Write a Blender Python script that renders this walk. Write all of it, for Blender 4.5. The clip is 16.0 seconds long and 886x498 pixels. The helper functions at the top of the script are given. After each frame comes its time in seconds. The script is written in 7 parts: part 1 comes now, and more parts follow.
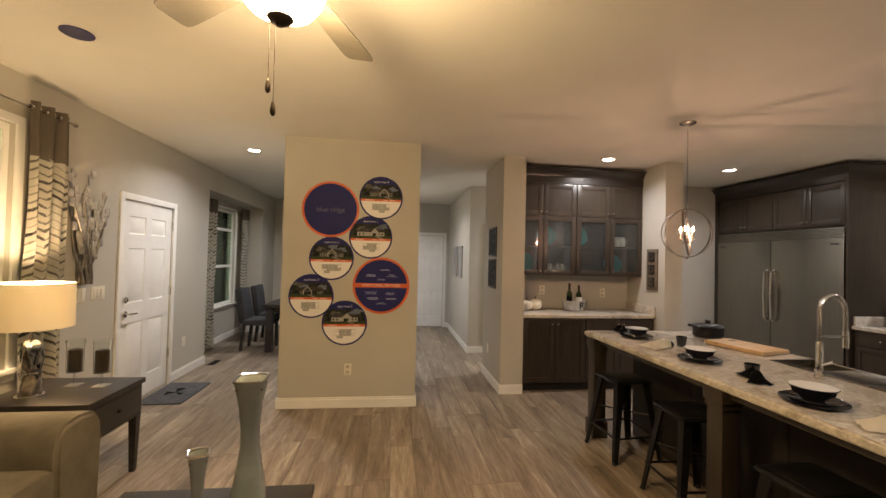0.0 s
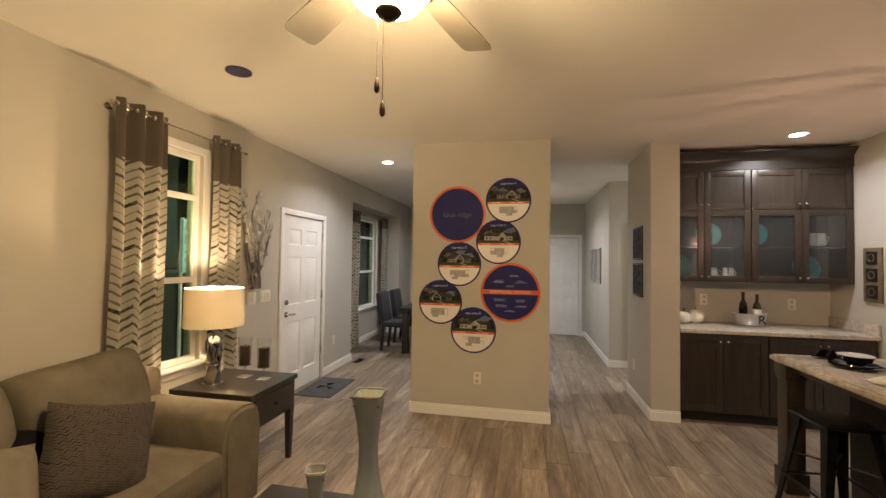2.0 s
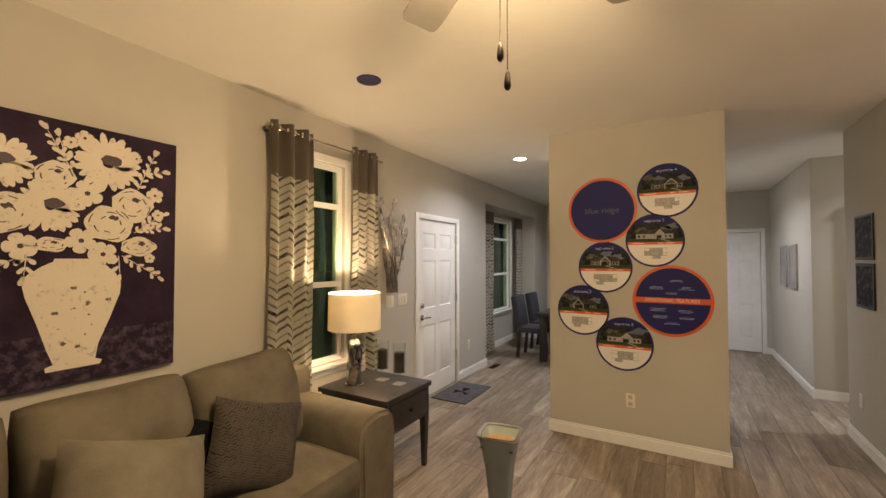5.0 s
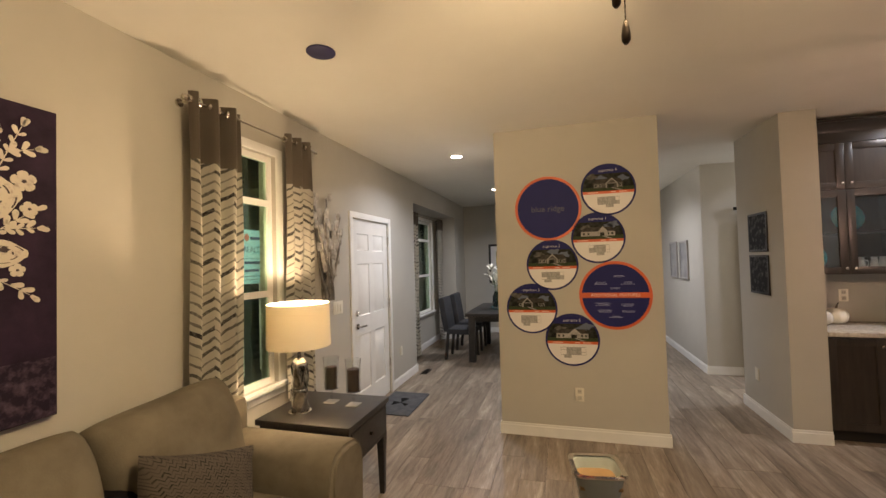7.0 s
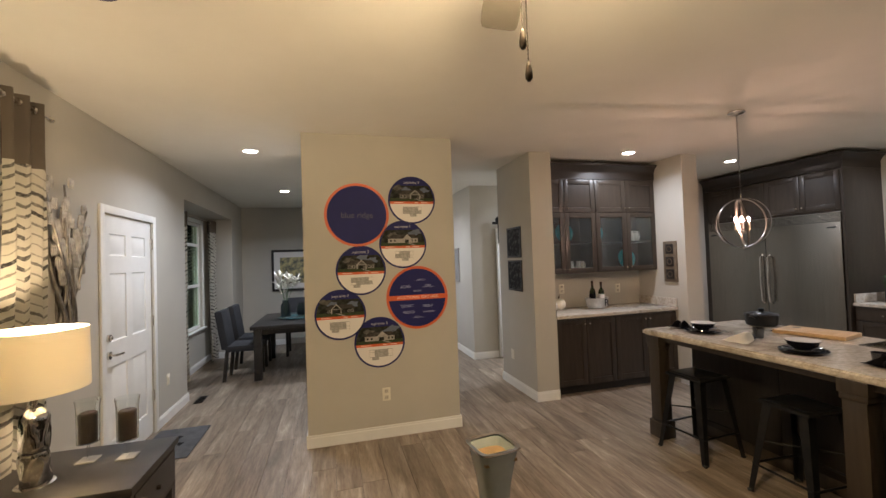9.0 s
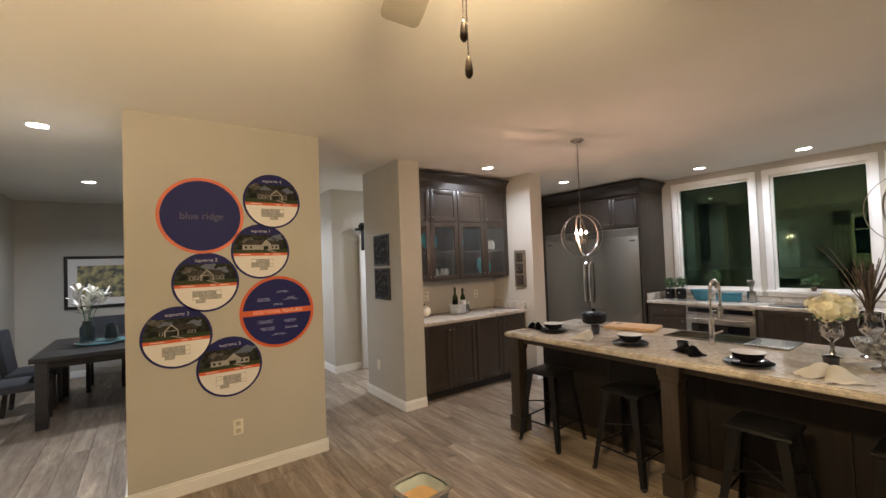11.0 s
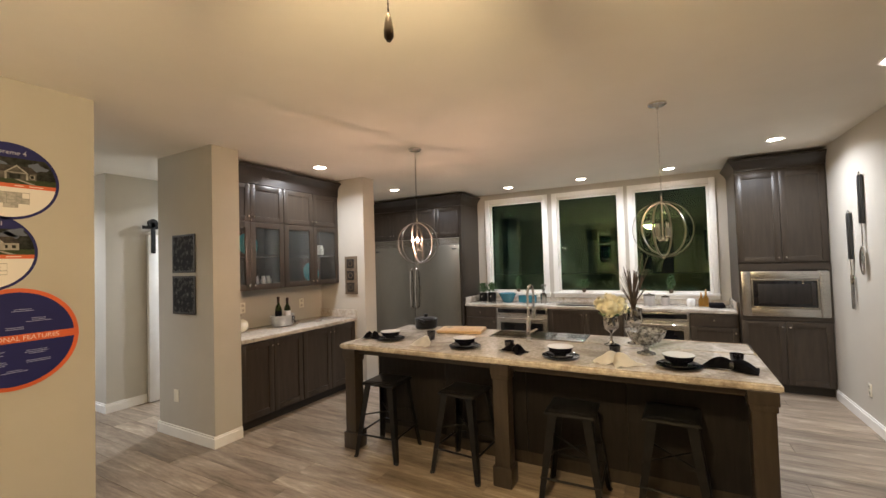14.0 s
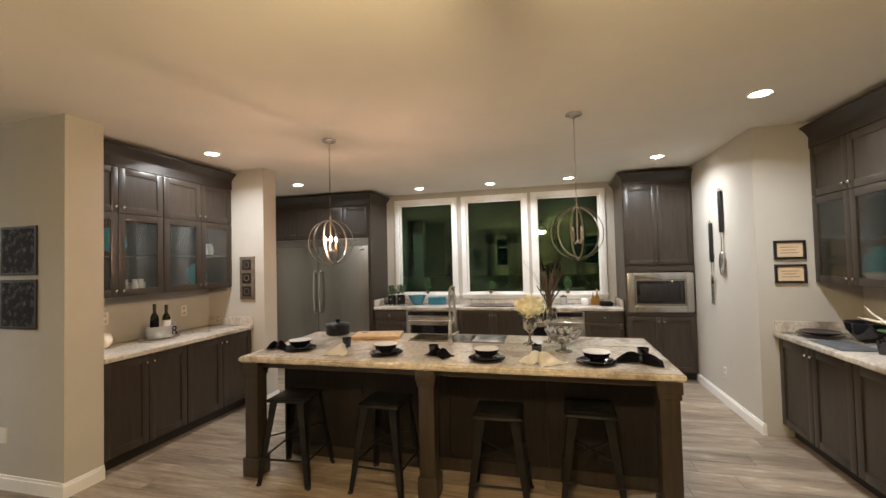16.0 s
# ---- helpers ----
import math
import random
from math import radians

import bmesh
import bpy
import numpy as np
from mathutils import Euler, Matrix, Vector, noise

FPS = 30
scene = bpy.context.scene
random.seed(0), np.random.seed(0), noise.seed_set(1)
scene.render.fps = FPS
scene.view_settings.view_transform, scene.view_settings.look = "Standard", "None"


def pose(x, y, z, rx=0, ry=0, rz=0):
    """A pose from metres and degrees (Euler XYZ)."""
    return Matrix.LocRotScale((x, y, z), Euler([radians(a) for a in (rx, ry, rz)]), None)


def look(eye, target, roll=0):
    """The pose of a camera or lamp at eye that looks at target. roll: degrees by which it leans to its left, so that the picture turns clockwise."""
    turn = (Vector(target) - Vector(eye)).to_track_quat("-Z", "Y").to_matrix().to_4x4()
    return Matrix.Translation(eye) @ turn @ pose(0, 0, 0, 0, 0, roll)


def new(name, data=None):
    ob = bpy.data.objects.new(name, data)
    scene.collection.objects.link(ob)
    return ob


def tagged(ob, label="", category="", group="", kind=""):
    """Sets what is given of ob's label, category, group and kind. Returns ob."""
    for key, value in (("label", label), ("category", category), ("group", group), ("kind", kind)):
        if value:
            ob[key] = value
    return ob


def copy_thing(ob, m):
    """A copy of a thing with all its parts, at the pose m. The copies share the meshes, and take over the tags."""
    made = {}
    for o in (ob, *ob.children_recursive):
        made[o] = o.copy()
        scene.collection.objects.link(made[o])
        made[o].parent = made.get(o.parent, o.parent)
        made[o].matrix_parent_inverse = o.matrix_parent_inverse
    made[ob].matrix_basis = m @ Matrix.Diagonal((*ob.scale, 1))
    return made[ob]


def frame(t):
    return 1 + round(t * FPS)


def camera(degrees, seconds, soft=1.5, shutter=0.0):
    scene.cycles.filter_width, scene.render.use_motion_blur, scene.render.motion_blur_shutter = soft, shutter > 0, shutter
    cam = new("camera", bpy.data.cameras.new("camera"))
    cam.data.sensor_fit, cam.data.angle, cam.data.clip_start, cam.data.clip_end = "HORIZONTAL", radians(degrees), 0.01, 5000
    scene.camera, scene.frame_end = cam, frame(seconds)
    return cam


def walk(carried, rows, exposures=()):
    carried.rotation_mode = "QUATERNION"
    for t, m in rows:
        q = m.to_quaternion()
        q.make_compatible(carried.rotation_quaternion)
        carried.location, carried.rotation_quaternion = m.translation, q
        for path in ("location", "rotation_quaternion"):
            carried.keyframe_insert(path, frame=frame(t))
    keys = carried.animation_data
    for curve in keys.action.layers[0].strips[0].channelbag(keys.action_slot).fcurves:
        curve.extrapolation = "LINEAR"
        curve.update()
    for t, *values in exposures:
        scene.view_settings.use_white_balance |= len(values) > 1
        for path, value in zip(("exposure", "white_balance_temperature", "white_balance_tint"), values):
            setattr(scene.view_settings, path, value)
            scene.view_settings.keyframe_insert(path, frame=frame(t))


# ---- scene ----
cam = camera(94.7, 16.0)
PATH = [
    (0, (0.074, -0.016, 1.543), (0.32, 1.968, 1.586), 1.4),
    (0.5, (0.073, 0.051, 1.537), (0.136, 2.05, 1.581), 1.3),
    (1, (0.084, 0.117, 1.532), (-0.029, 2.113, 1.576), 1.1),
    (1.5, (0.087, 0.164, 1.555), (-0.175, 2.147, 1.601), 0.8),
    (2, (0.105, 0.19, 1.559), (-0.287, 2.151, 1.608), 0.7),
    (2.5, (0.132, 0.224, 1.567), (-0.38, 2.156, 1.616), 0.7),
    (3, (0.174, 0.282, 1.58), (-0.463, 2.177, 1.628), 0.8),
    (3.5, (0.221, 0.329, 1.584), (-0.547, 2.175, 1.634), 0.8),
    (4, (0.223, 0.377, 1.587), (-0.659, 2.172, 1.633), 0.8),
    (4.2, (0.207, 0.395, 1.585), (-0.712, 2.17, 1.63), 0.8),
    (5.3, (-0.052, 0.452, 1.582), (-1.062, 2.178, 1.632), -0.2),
    (6.5, (-0.353, 0.498, 1.58), (-1.131, 2.34, 1.63), -1.2),
    (7, (-0.468, 0.509, 1.58), (-1.018, 2.431, 1.634), -1.6),
    (7.5, (-0.606, 0.554, 1.581), (-0.877, 2.535, 1.633), -1.9),
    (8, (-0.7, 0.546, 1.576), (-0.679, 2.545, 1.631), -2.0),
    (8.5, (-0.751, 0.523, 1.57), (-0.461, 2.501, 1.627), -2.0),
    (9, (-0.79, 0.51, 1.581), (-0.263, 2.438, 1.633), -2.0),
    (9.5, (-0.839, 0.559, 1.591), (-0.11, 2.421, 1.644), -2.0),
    (12, (-0.922, 0.848, 1.607), (0.49, 2.263, 1.662), -2.1),
    (12.5, (-0.95, 0.931, 1.604), (0.576, 2.222, 1.657), -2.0),
    (13, (-0.955, 0.948, 1.611), (0.664, 2.121, 1.665), -1.9),
    (13.5, (-0.929, 0.941, 1.612), (0.764, 2.005, 1.671), -1.7),
    (14, (-0.894, 0.969, 1.615), (0.858, 1.932, 1.673), -1.7),
    (14.5, (-0.878, 1.028, 1.62), (0.931, 1.88, 1.677), -1.7),
    (15, (-0.856, 1.125, 1.618), (1.008, 1.848, 1.675), -1.7),
    (15.5, (-0.839, 1.185, 1.622), (1.068, 1.787, 1.677), -1.6),
    (16, (-0.817, 1.22, 1.61), (1.119, 1.718, 1.666), -1.4),
]
walk(cam, [(t, look(eye, target, roll)) for t, eye, target, roll in PATH],
     [(0, 0.05, 7550, 19), (3.5, 0.02, 7150, 20), (6.5, 0.02, 7000, 20), (8, 0.06, 6550, 18), (9.5, 0.12, 6450, 17), (12, 0.40, 6600, 17), (16, 0.50, 7000, 14)])

# ---- world, lights, exposure ----
world = bpy.data.worlds.new("night")
scene.world = world
world.use_nodes = True
world.node_tree.nodes["Background"].inputs[0].default_value = (0.004, 0.006, 0.008, 1)
world.node_tree.nodes["Background"].inputs[1].default_value = 0.3
scene.view_settings.exposure = 0.0
COOL = (0.80, 0.90, 1.0)
CEIL = 2.74
CAN_WATTS, CAN_EMIT = 19.0, 60.0
BOWL_EMIT, LAMP_EMIT, BULB_EMIT = 262.0, 1500.0, 1700.0


# ---- materials ----
def material(name, color, rough=0.5, metal=0.0, spec=0.5):
    m = bpy.data.materials.new(name)
    m.use_nodes = True
    b = m.node_tree.nodes["Principled BSDF"]
    b.inputs["Base Color"].default_value = (*color, 1)
    b.inputs["Roughness"].default_value = rough
    b.inputs["Metallic"].default_value = metal
    b.inputs["Specular IOR Level"].default_value = spec
    return m


def node(m, kind, **settings):
    n = m.node_tree.nodes.new(kind)
    for k, v in settings.items():
        if k in ("operation", "blend_type", "data_type", "feature"):
            if k == "operation":
                n.operation = v
            elif k == "blend_type":
                n.blend_type = v
            elif k == "data_type":
                n.data_type = v
            elif k == "feature":
                n.feature = v
        else:
            n.inputs[k].default_value = v
    return n


def link(m, a, ao, b, bi):
    m.node_tree.links.new(a.outputs[ao], b.inputs[bi])


def shader(m):
    return m.node_tree.nodes["Principled BSDF"]


def coords(m, scale=(1, 1, 1), kind="Object"):
    tc = node(m, "ShaderNodeTexCoord")
    mp = node(m, "ShaderNodeMapping", Scale=scale)
    link(m, tc, kind, mp, "Vector")
    return mp


def mottled(name, a, b, scale=3.0, stretch=(1, 1, 1), rough=0.5, metal=0.0, spec=0.5, bump=0.05, fine=60.0, detail=6.0, kind="Object", low=0.35, high=0.65):
    """Two colours mixed by noise at two scales, with a fine bump."""
    m = material(name, a, rough, metal, spec)
    mp = coords(m, stretch, kind)
    n1 = node(m, "ShaderNodeTexNoise", Scale=scale, Detail=detail, Roughness=0.6)
    n2 = node(m, "ShaderNodeTexNoise", Scale=fine, Detail=3.0)
    for n in (n1, n2):
        link(m, mp, 0, n, "Vector")
    ramp = node(m, "ShaderNodeValToRGB")
    ramp.color_ramp.elements[0].position, ramp.color_ramp.elements[1].position = low, high
    ramp.color_ramp.elements[0].color, ramp.color_ramp.elements[1].color = (*a, 1), (*b, 1)
    link(m, n1, 0, ramp, 0)
    link(m, ramp, 0, shader(m), "Base Color")
    if bump:
        bp = node(m, "ShaderNodeBump", Strength=bump, Distance=0.004)
        link(m, n2, 0, bp, "Height")
        link(m, bp, 0, shader(m), "Normal")
    return m


def emitter(name, color, strength):
    m = material(name, (0.8, 0.8, 0.8))
    shader(m).inputs["Emission Color"].default_value = (*color, 1)
    shader(m).inputs["Emission Strength"].default_value = strength
    return m


WALL = mottled("wall_paint", (0.455, 0.43, 0.38), (0.485, 0.46, 0.405), 1.5, rough=0.75, spec=0.25, bump=0.12, fine=220)
CEILING = mottled("ceiling_paint", (0.74, 0.71, 0.64), (0.78, 0.75, 0.68), 1.2, rough=0.9, spec=0.1, bump=0.15, fine=150)
WHITE = mottled("white_paint", (0.74, 0.73, 0.70), (0.80, 0.79, 0.76), 4.0, rough=0.38, bump=0.04, fine=120)
CAB = mottled("stained_cabinet_wood", (0.028, 0.0212, 0.0155), (0.043, 0.0325, 0.0240), 5.0, (7, 7, 0.7), rough=0.33, bump=0.08, fine=80)
CROWN = mottled("stained_crown_wood", (0.020, 0.016, 0.0135), (0.030, 0.024, 0.020), 5.0, (1, 1, 6), rough=0.36, bump=0.1, fine=80)
TABLEWOOD = mottled("charcoal_table_wood", (0.014, 0.012, 0.011), (0.028, 0.0242, 0.0215), 6.0, (1, 6, 6), rough=0.42, bump=0.15, fine=90)
BLACKMETAL = mottled("black_metal", (0.012, 0.012, 0.013), (0.022, 0.022, 0.022), 8.0, rough=0.38, metal=0.6, bump=0.03)
STEEL = mottled("brushed_steel", (0.295, 0.275, 0.242), (0.355, 0.335, 0.298), 3.0, (40, 40, 0.6), rough=0.27, metal=1.0, bump=0.05, fine=40)
# Steel with mirrored lamp brightness put into its colour, for ovens and microwave.
LITSTEEL = mottled("lit_steel", (0.50, 0.49, 0.47), (0.58, 0.57, 0.55), 3.0, (0.6, 40, 40), rough=0.24, metal=1.0, bump=0.04, fine=40)
DARKPANEL = mottled("near_black_panel", (0.011, 0.009, 0.008), (0.018, 0.015, 0.013), 5.0, (7, 7, 0.7), rough=0.5, spec=0.3, bump=0.05)
FROSTED = material("frosted_glass", (0.26, 0.25, 0.23), 0.3)
CHROME = material("chrome", (0.78, 0.77, 0.75), 0.08, 1.0)
NICKEL = material("brushed_nickel", (0.62, 0.58, 0.52), 0.25, 1.0)
BRONZE = material("dark_bronze", (0.05, 0.038, 0.03), 0.35, 0.9)
MERCURY = mottled("mercury_glass", (0.70, 0.68, 0.64), (0.16, 0.155, 0.15), 14.0, rough=0.10, metal=1.0, bump=0.3, fine=30)
SOFA = mottled("tan_suede", (0.098, 0.084, 0.062), (0.142, 0.121, 0.090), 5.0, rough=0.95, spec=0.1, bump=0.25, fine=180)
PILLOWSUEDE = mottled("pale_suede", (0.118, 0.102, 0.078), (0.162, 0.141, 0.109), 6.0, rough=0.95, spec=0.1, bump=0.3, fine=180)
BLACKCLOTH = mottled("black_cloth", (0.005, 0.0045, 0.0055), (0.011, 0.010, 0.011), 6.0, rough=0.95, spec=0.08, bump=0.3, fine=150)
CREAMCLOTH = mottled("cream_cloth", (0.74, 0.69, 0.57), (0.80, 0.75, 0.64), 6.0, rough=0.9, bump=0.3, fine=150)
DINECHAIR = mottled("slate_upholstery", (0.022, 0.023, 0.027), (0.036, 0.037, 0.042), 5.0, rough=0.85, bump=0.3, fine=160)
BLACKPLASTIC = material("black_plastic", (0.012, 0.012, 0.013), 0.3)
BLACKGLASS = material("black_glass", (0.008, 0.008, 0.009), 0.05)
CERAMIC_W = material("white_ceramic", (0.75, 0.73, 0.70), 0.15)
CERAMIC_B = material("black_ceramic", (0.011, 0.011, 0.016), 0.07, 0.0, 0.7)
ZINC = mottled("galvanised_zinc", (0.36, 0.36, 0.35), (0.52, 0.52, 0.50), 12.0, rough=0.4, metal=0.35, bump=0.1)
CELADON = mottled("celadon_glaze", (0.23, 0.265, 0.26), (0.31, 0.345, 0.335), 5.0, rough=0.12, bump=0.02)
BAMBOO = mottled("maple_board", (0.50, 0.31, 0.15), (0.60, 0.40, 0.21), 5.0, (1, 9, 9), rough=0.45, bump=0.05)
DARKFRAME = material("dark_frame_wood", (0.016, 0.013, 0.012), 0.35)
TEALGLASS = material("teal_ceramic", (0.04, 0.42, 0.50), 0.2)
BLUEPLASTIC = material("blue_enamel", (0.022, 0.145, 0.20), 0.25)
LEAF = mottled("leaf", (0.035, 0.09, 0.03), (0.07, 0.15, 0.05), 30.0, rough=0.6, bump=0.0)
PETAL = mottled("white_petal", (0.72, 0.70, 0.60), (0.80, 0.78, 0.70), 20.0, rough=0.7, bump=0.0)
CREAMPETAL = mottled("cream_petal", (0.72, 0.66, 0.42), (0.80, 0.75, 0.55), 30.0, rough=0.8, bump=0.0)
TWIG = mottled("dry_twig", (0.10, 0.075, 0.055), (0.18, 0.14, 0.10), 20.0, rough=0.8, bump=0.2)
REED = mottled("dark_reed", (0.045, 0.032, 0.023), (0.095, 0.068, 0.048), 20.0, rough=0.8, bump=0.2)
SILVERTWIG = mottled("silvered_metal", (0.13, 0.115, 0.10), (0.27, 0.245, 0.215), 14.0, rough=0.4, metal=0.7, bump=0.1)
SILVERBUD = mottled("pale_silver_leaf", (0.24, 0.22, 0.20), (0.52, 0.49, 0.44), 16.0, rough=0.42, metal=0.4, bump=0.2)
MAT = mottled("charcoal_mat", (0.050, 0.052, 0.058), (0.085, 0.088, 0.095), 10.0, rough=0.95, bump=0.4, fine=200)
NAVY = mottled("navy_print", (0.012, 0.014, 0.095), (0.015, 0.017, 0.112), 3.0, rough=0.6, spec=0.25, bump=0.0)
ORANGE = material("orange_print", (0.62, 0.11, 0.035), 0.45)
PAPER = material("white_print", (0.74, 0.71, 0.68), 0.5)
GREYPRINT = material("grey_print", (0.30, 0.28, 0.26), 0.5)
DARKPRINT = mottled("photo_dark", (0.008, 0.009, 0.008), (0.042, 0.045, 0.040), 28.0, rough=0.7, spec=0.2, bump=0.0, low=0.4, high=0.7)
MIDPRINT = mottled("photo_mid", (0.05, 0.047, 0.040), (0.14, 0.13, 0.115), 30.0, rough=0.7, spec=0.2, bump=0.0)
SKYPRINT = material("photo_sky", (0.12, 0.145, 0.20), 0.7, 0.0, 0.2)
GREENPRINT = mottled("photo_lawn", (0.03, 0.045, 0.02), (0.05, 0.062, 0.030), 40.0, rough=0.7, spec=0.2, bump=0.0)
BLUEPRINT = material("pale_blue_print", (0.32, 0.36, 0.55), 0.5)
SPEAKER = material("purple_disc", (0.028, 0.024, 0.095), 0.6)
CANVAS = mottled("dark_plum_canvas", (0.014, 0.008, 0.018), (0.030, 0.016, 0.034), 6.0, rough=0.8, spec=0.2, bump=0.3, fine=90)
CANVASLOW = mottled("plum_grey_paint", (0.016, 0.010, 0.021), (0.105, 0.072, 0.105), 24.0, rough=0.8, spec=0.2, bump=0.3, fine=60, low=0.45, high=0.75)
DAUB = mottled("ivory_paint", (0.30, 0.24, 0.20), (0.60, 0.54, 0.45), 34.0, rough=0.7, spec=0.2, bump=0.5, fine=60, low=0.22, high=0.42)
DAUBFLECK = mottled("grey_brown_paint", (0.10, 0.075, 0.065), (0.22, 0.18, 0.15), 40.0, rough=0.7, spec=0.2, bump=0.2)
DAUBDARK = material("umber_paint", (0.05, 0.03, 0.035), 0.6)
RUSTWOOD = mottled("weathered_sign_wood", (0.10, 0.075, 0.05), (0.17, 0.13, 0.09), 8.0, rough=0.7, bump=0.2)
COPPER = material("copper_paper", (0.62, 0.47, 0.31), 0.5)
CANDLE = mottled("wine_wax", (0.022, 0.012, 0.010), (0.045, 0.021, 0.016), 8.0, rough=0.4, bump=0.1)
RUBBER = material("rubber", (0.02, 0.02, 0.02), 0.8)
SOLE = material("toe_kick_black", (0.018, 0.015, 0.013), 0.6)
SOCKET = material("grey_socket_plastic", (0.48, 0.45, 0.38), 0.35)
IVORYPLASTIC = material("ivory_plastic", (0.70, 0.66, 0.56), 0.35)
CANGLOW = emitter("can_lens", (1.0, 0.92, 0.82), CAN_EMIT)
BOWLGLOW = emitter("frosted_bowl_lit", (1.0, 0.79, 0.45), BOWL_EMIT)
BULBGLOW = emitter("bulb_lit", (1.0, 0.64, 0.46), BULB_EMIT)
BULBOFF = material("bulb_unlit", (0.42, 0.40, 0.36), 0.1)
CANDLESLEEVE = material("candle_sleeve", (0.17, 0.155, 0.13), 0.35)


def glass_material(name, color=(1, 1, 1), rough=0.0, ior=1.45, tint=(1, 1, 1), spec=0.5):
    m = material(name, color, rough, 0.0, spec)
    shader(m).inputs["Transmission Weight"].default_value = 1.0
    shader(m).inputs["IOR"].default_value = ior
    shader(m).inputs["Specular Tint"].default_value = (*tint, 1)
    return m


WINDOWGLASS = glass_material("night_window_glass", (0.55, 0.8, 0.62), 0.0, 1.70, (0.66, 1.0, 0.74))
SEEDEDGLASS = glass_material("seeded_cabinet_glass", (0.80, 0.88, 0.89), 0.16, 1.4)
CABGLASS = glass_material("cabinet_glass", (0.86, 0.93, 0.94), 0.05, 1.45)
shader(CABGLASS).inputs["Transmission Weight"].default_value = 0.975
CLEARGLASS = glass_material("clear_glass", (0.97, 0.99, 0.98), 0.0, 1.45)
BOTTLE = glass_material("bottle_glass", (0.05, 0.09, 0.03), 0.02, 1.5)


def shade_material():
    m = bpy.data.materials.new("linen_shade")
    m.use_nodes = True
    nt = m.node_tree
    nt.nodes.remove(shader(m))
    out = nt.nodes["Material Output"]
    d = node(m, "ShaderNodeBsdfDiffuse", Color=(0.80, 0.74, 0.62, 1))
    t = node(m, "ShaderNodeBsdfTranslucent", Color=(0.80, 0.70, 0.46, 1))
    mix = node(m, "ShaderNodeMixShader", Fac=0.105)
    link(m, d, 0, mix, 1)
    link(m, t, 0, mix, 2)
    link(m, mix, 0, out, "Surface")
    return m


SHADE = shade_material()


def granite():
    m = material("granite", (0.5, 0.46, 0.4), 0.14)
    mp = coords(m, (1, 1, 1))
    big = node(m, "ShaderNodeTexNoise", Scale=2.6, Detail=8.0, Roughness=0.6, Distortion=0.7)
    fine = node(m, "ShaderNodeTexNoise", Scale=34.0, Detail=4.0, Roughness=0.7)
    link(m, mp, 0, big, "Vector")
    link(m, mp, 0, fine, "Vector")
    r1 = node(m, "ShaderNodeValToRGB")
    e = r1.color_ramp.elements
    e[0].position, e[0].color = 0.28, (0.22, 0.185, 0.15, 1)
    e[1].position, e[1].color = 0.70, (0.62, 0.57, 0.50, 1)
    for p, c in ((0.42, (0.44, 0.39, 0.33, 1)), (0.50, (0.60, 0.555, 0.49, 1)), (0.60, (0.50, 0.46, 0.41, 1))):
        x = e.new(p)
        x.color = c
    r2 = node(m, "ShaderNodeValToRGB")
    r2.color_ramp.elements[0].position, r2.color_ramp.elements[1].position = 0.36, 0.62
    r2.color_ramp.elements[0].color, r2.color_ramp.elements[1].color = (0.60, 0.55, 0.50, 1), (1, 1, 1, 1)
    mul = node(m, "ShaderNodeMix", data_type="RGBA", blend_type="MULTIPLY")
    mul.inputs[0].default_value = 0.7
    link(m, big, 0, r1, 0)
    link(m, fine, 0, r2, 0)
    m.node_tree.links.new(r1.outputs[0], mul.inputs[6])
    m.node_tree.links.new(r2.outputs[0], mul.inputs[7])
    m.node_tree.links.new(mul.outputs[2], shader(m).inputs["Base Color"])
    return m


GRANITE = granite()


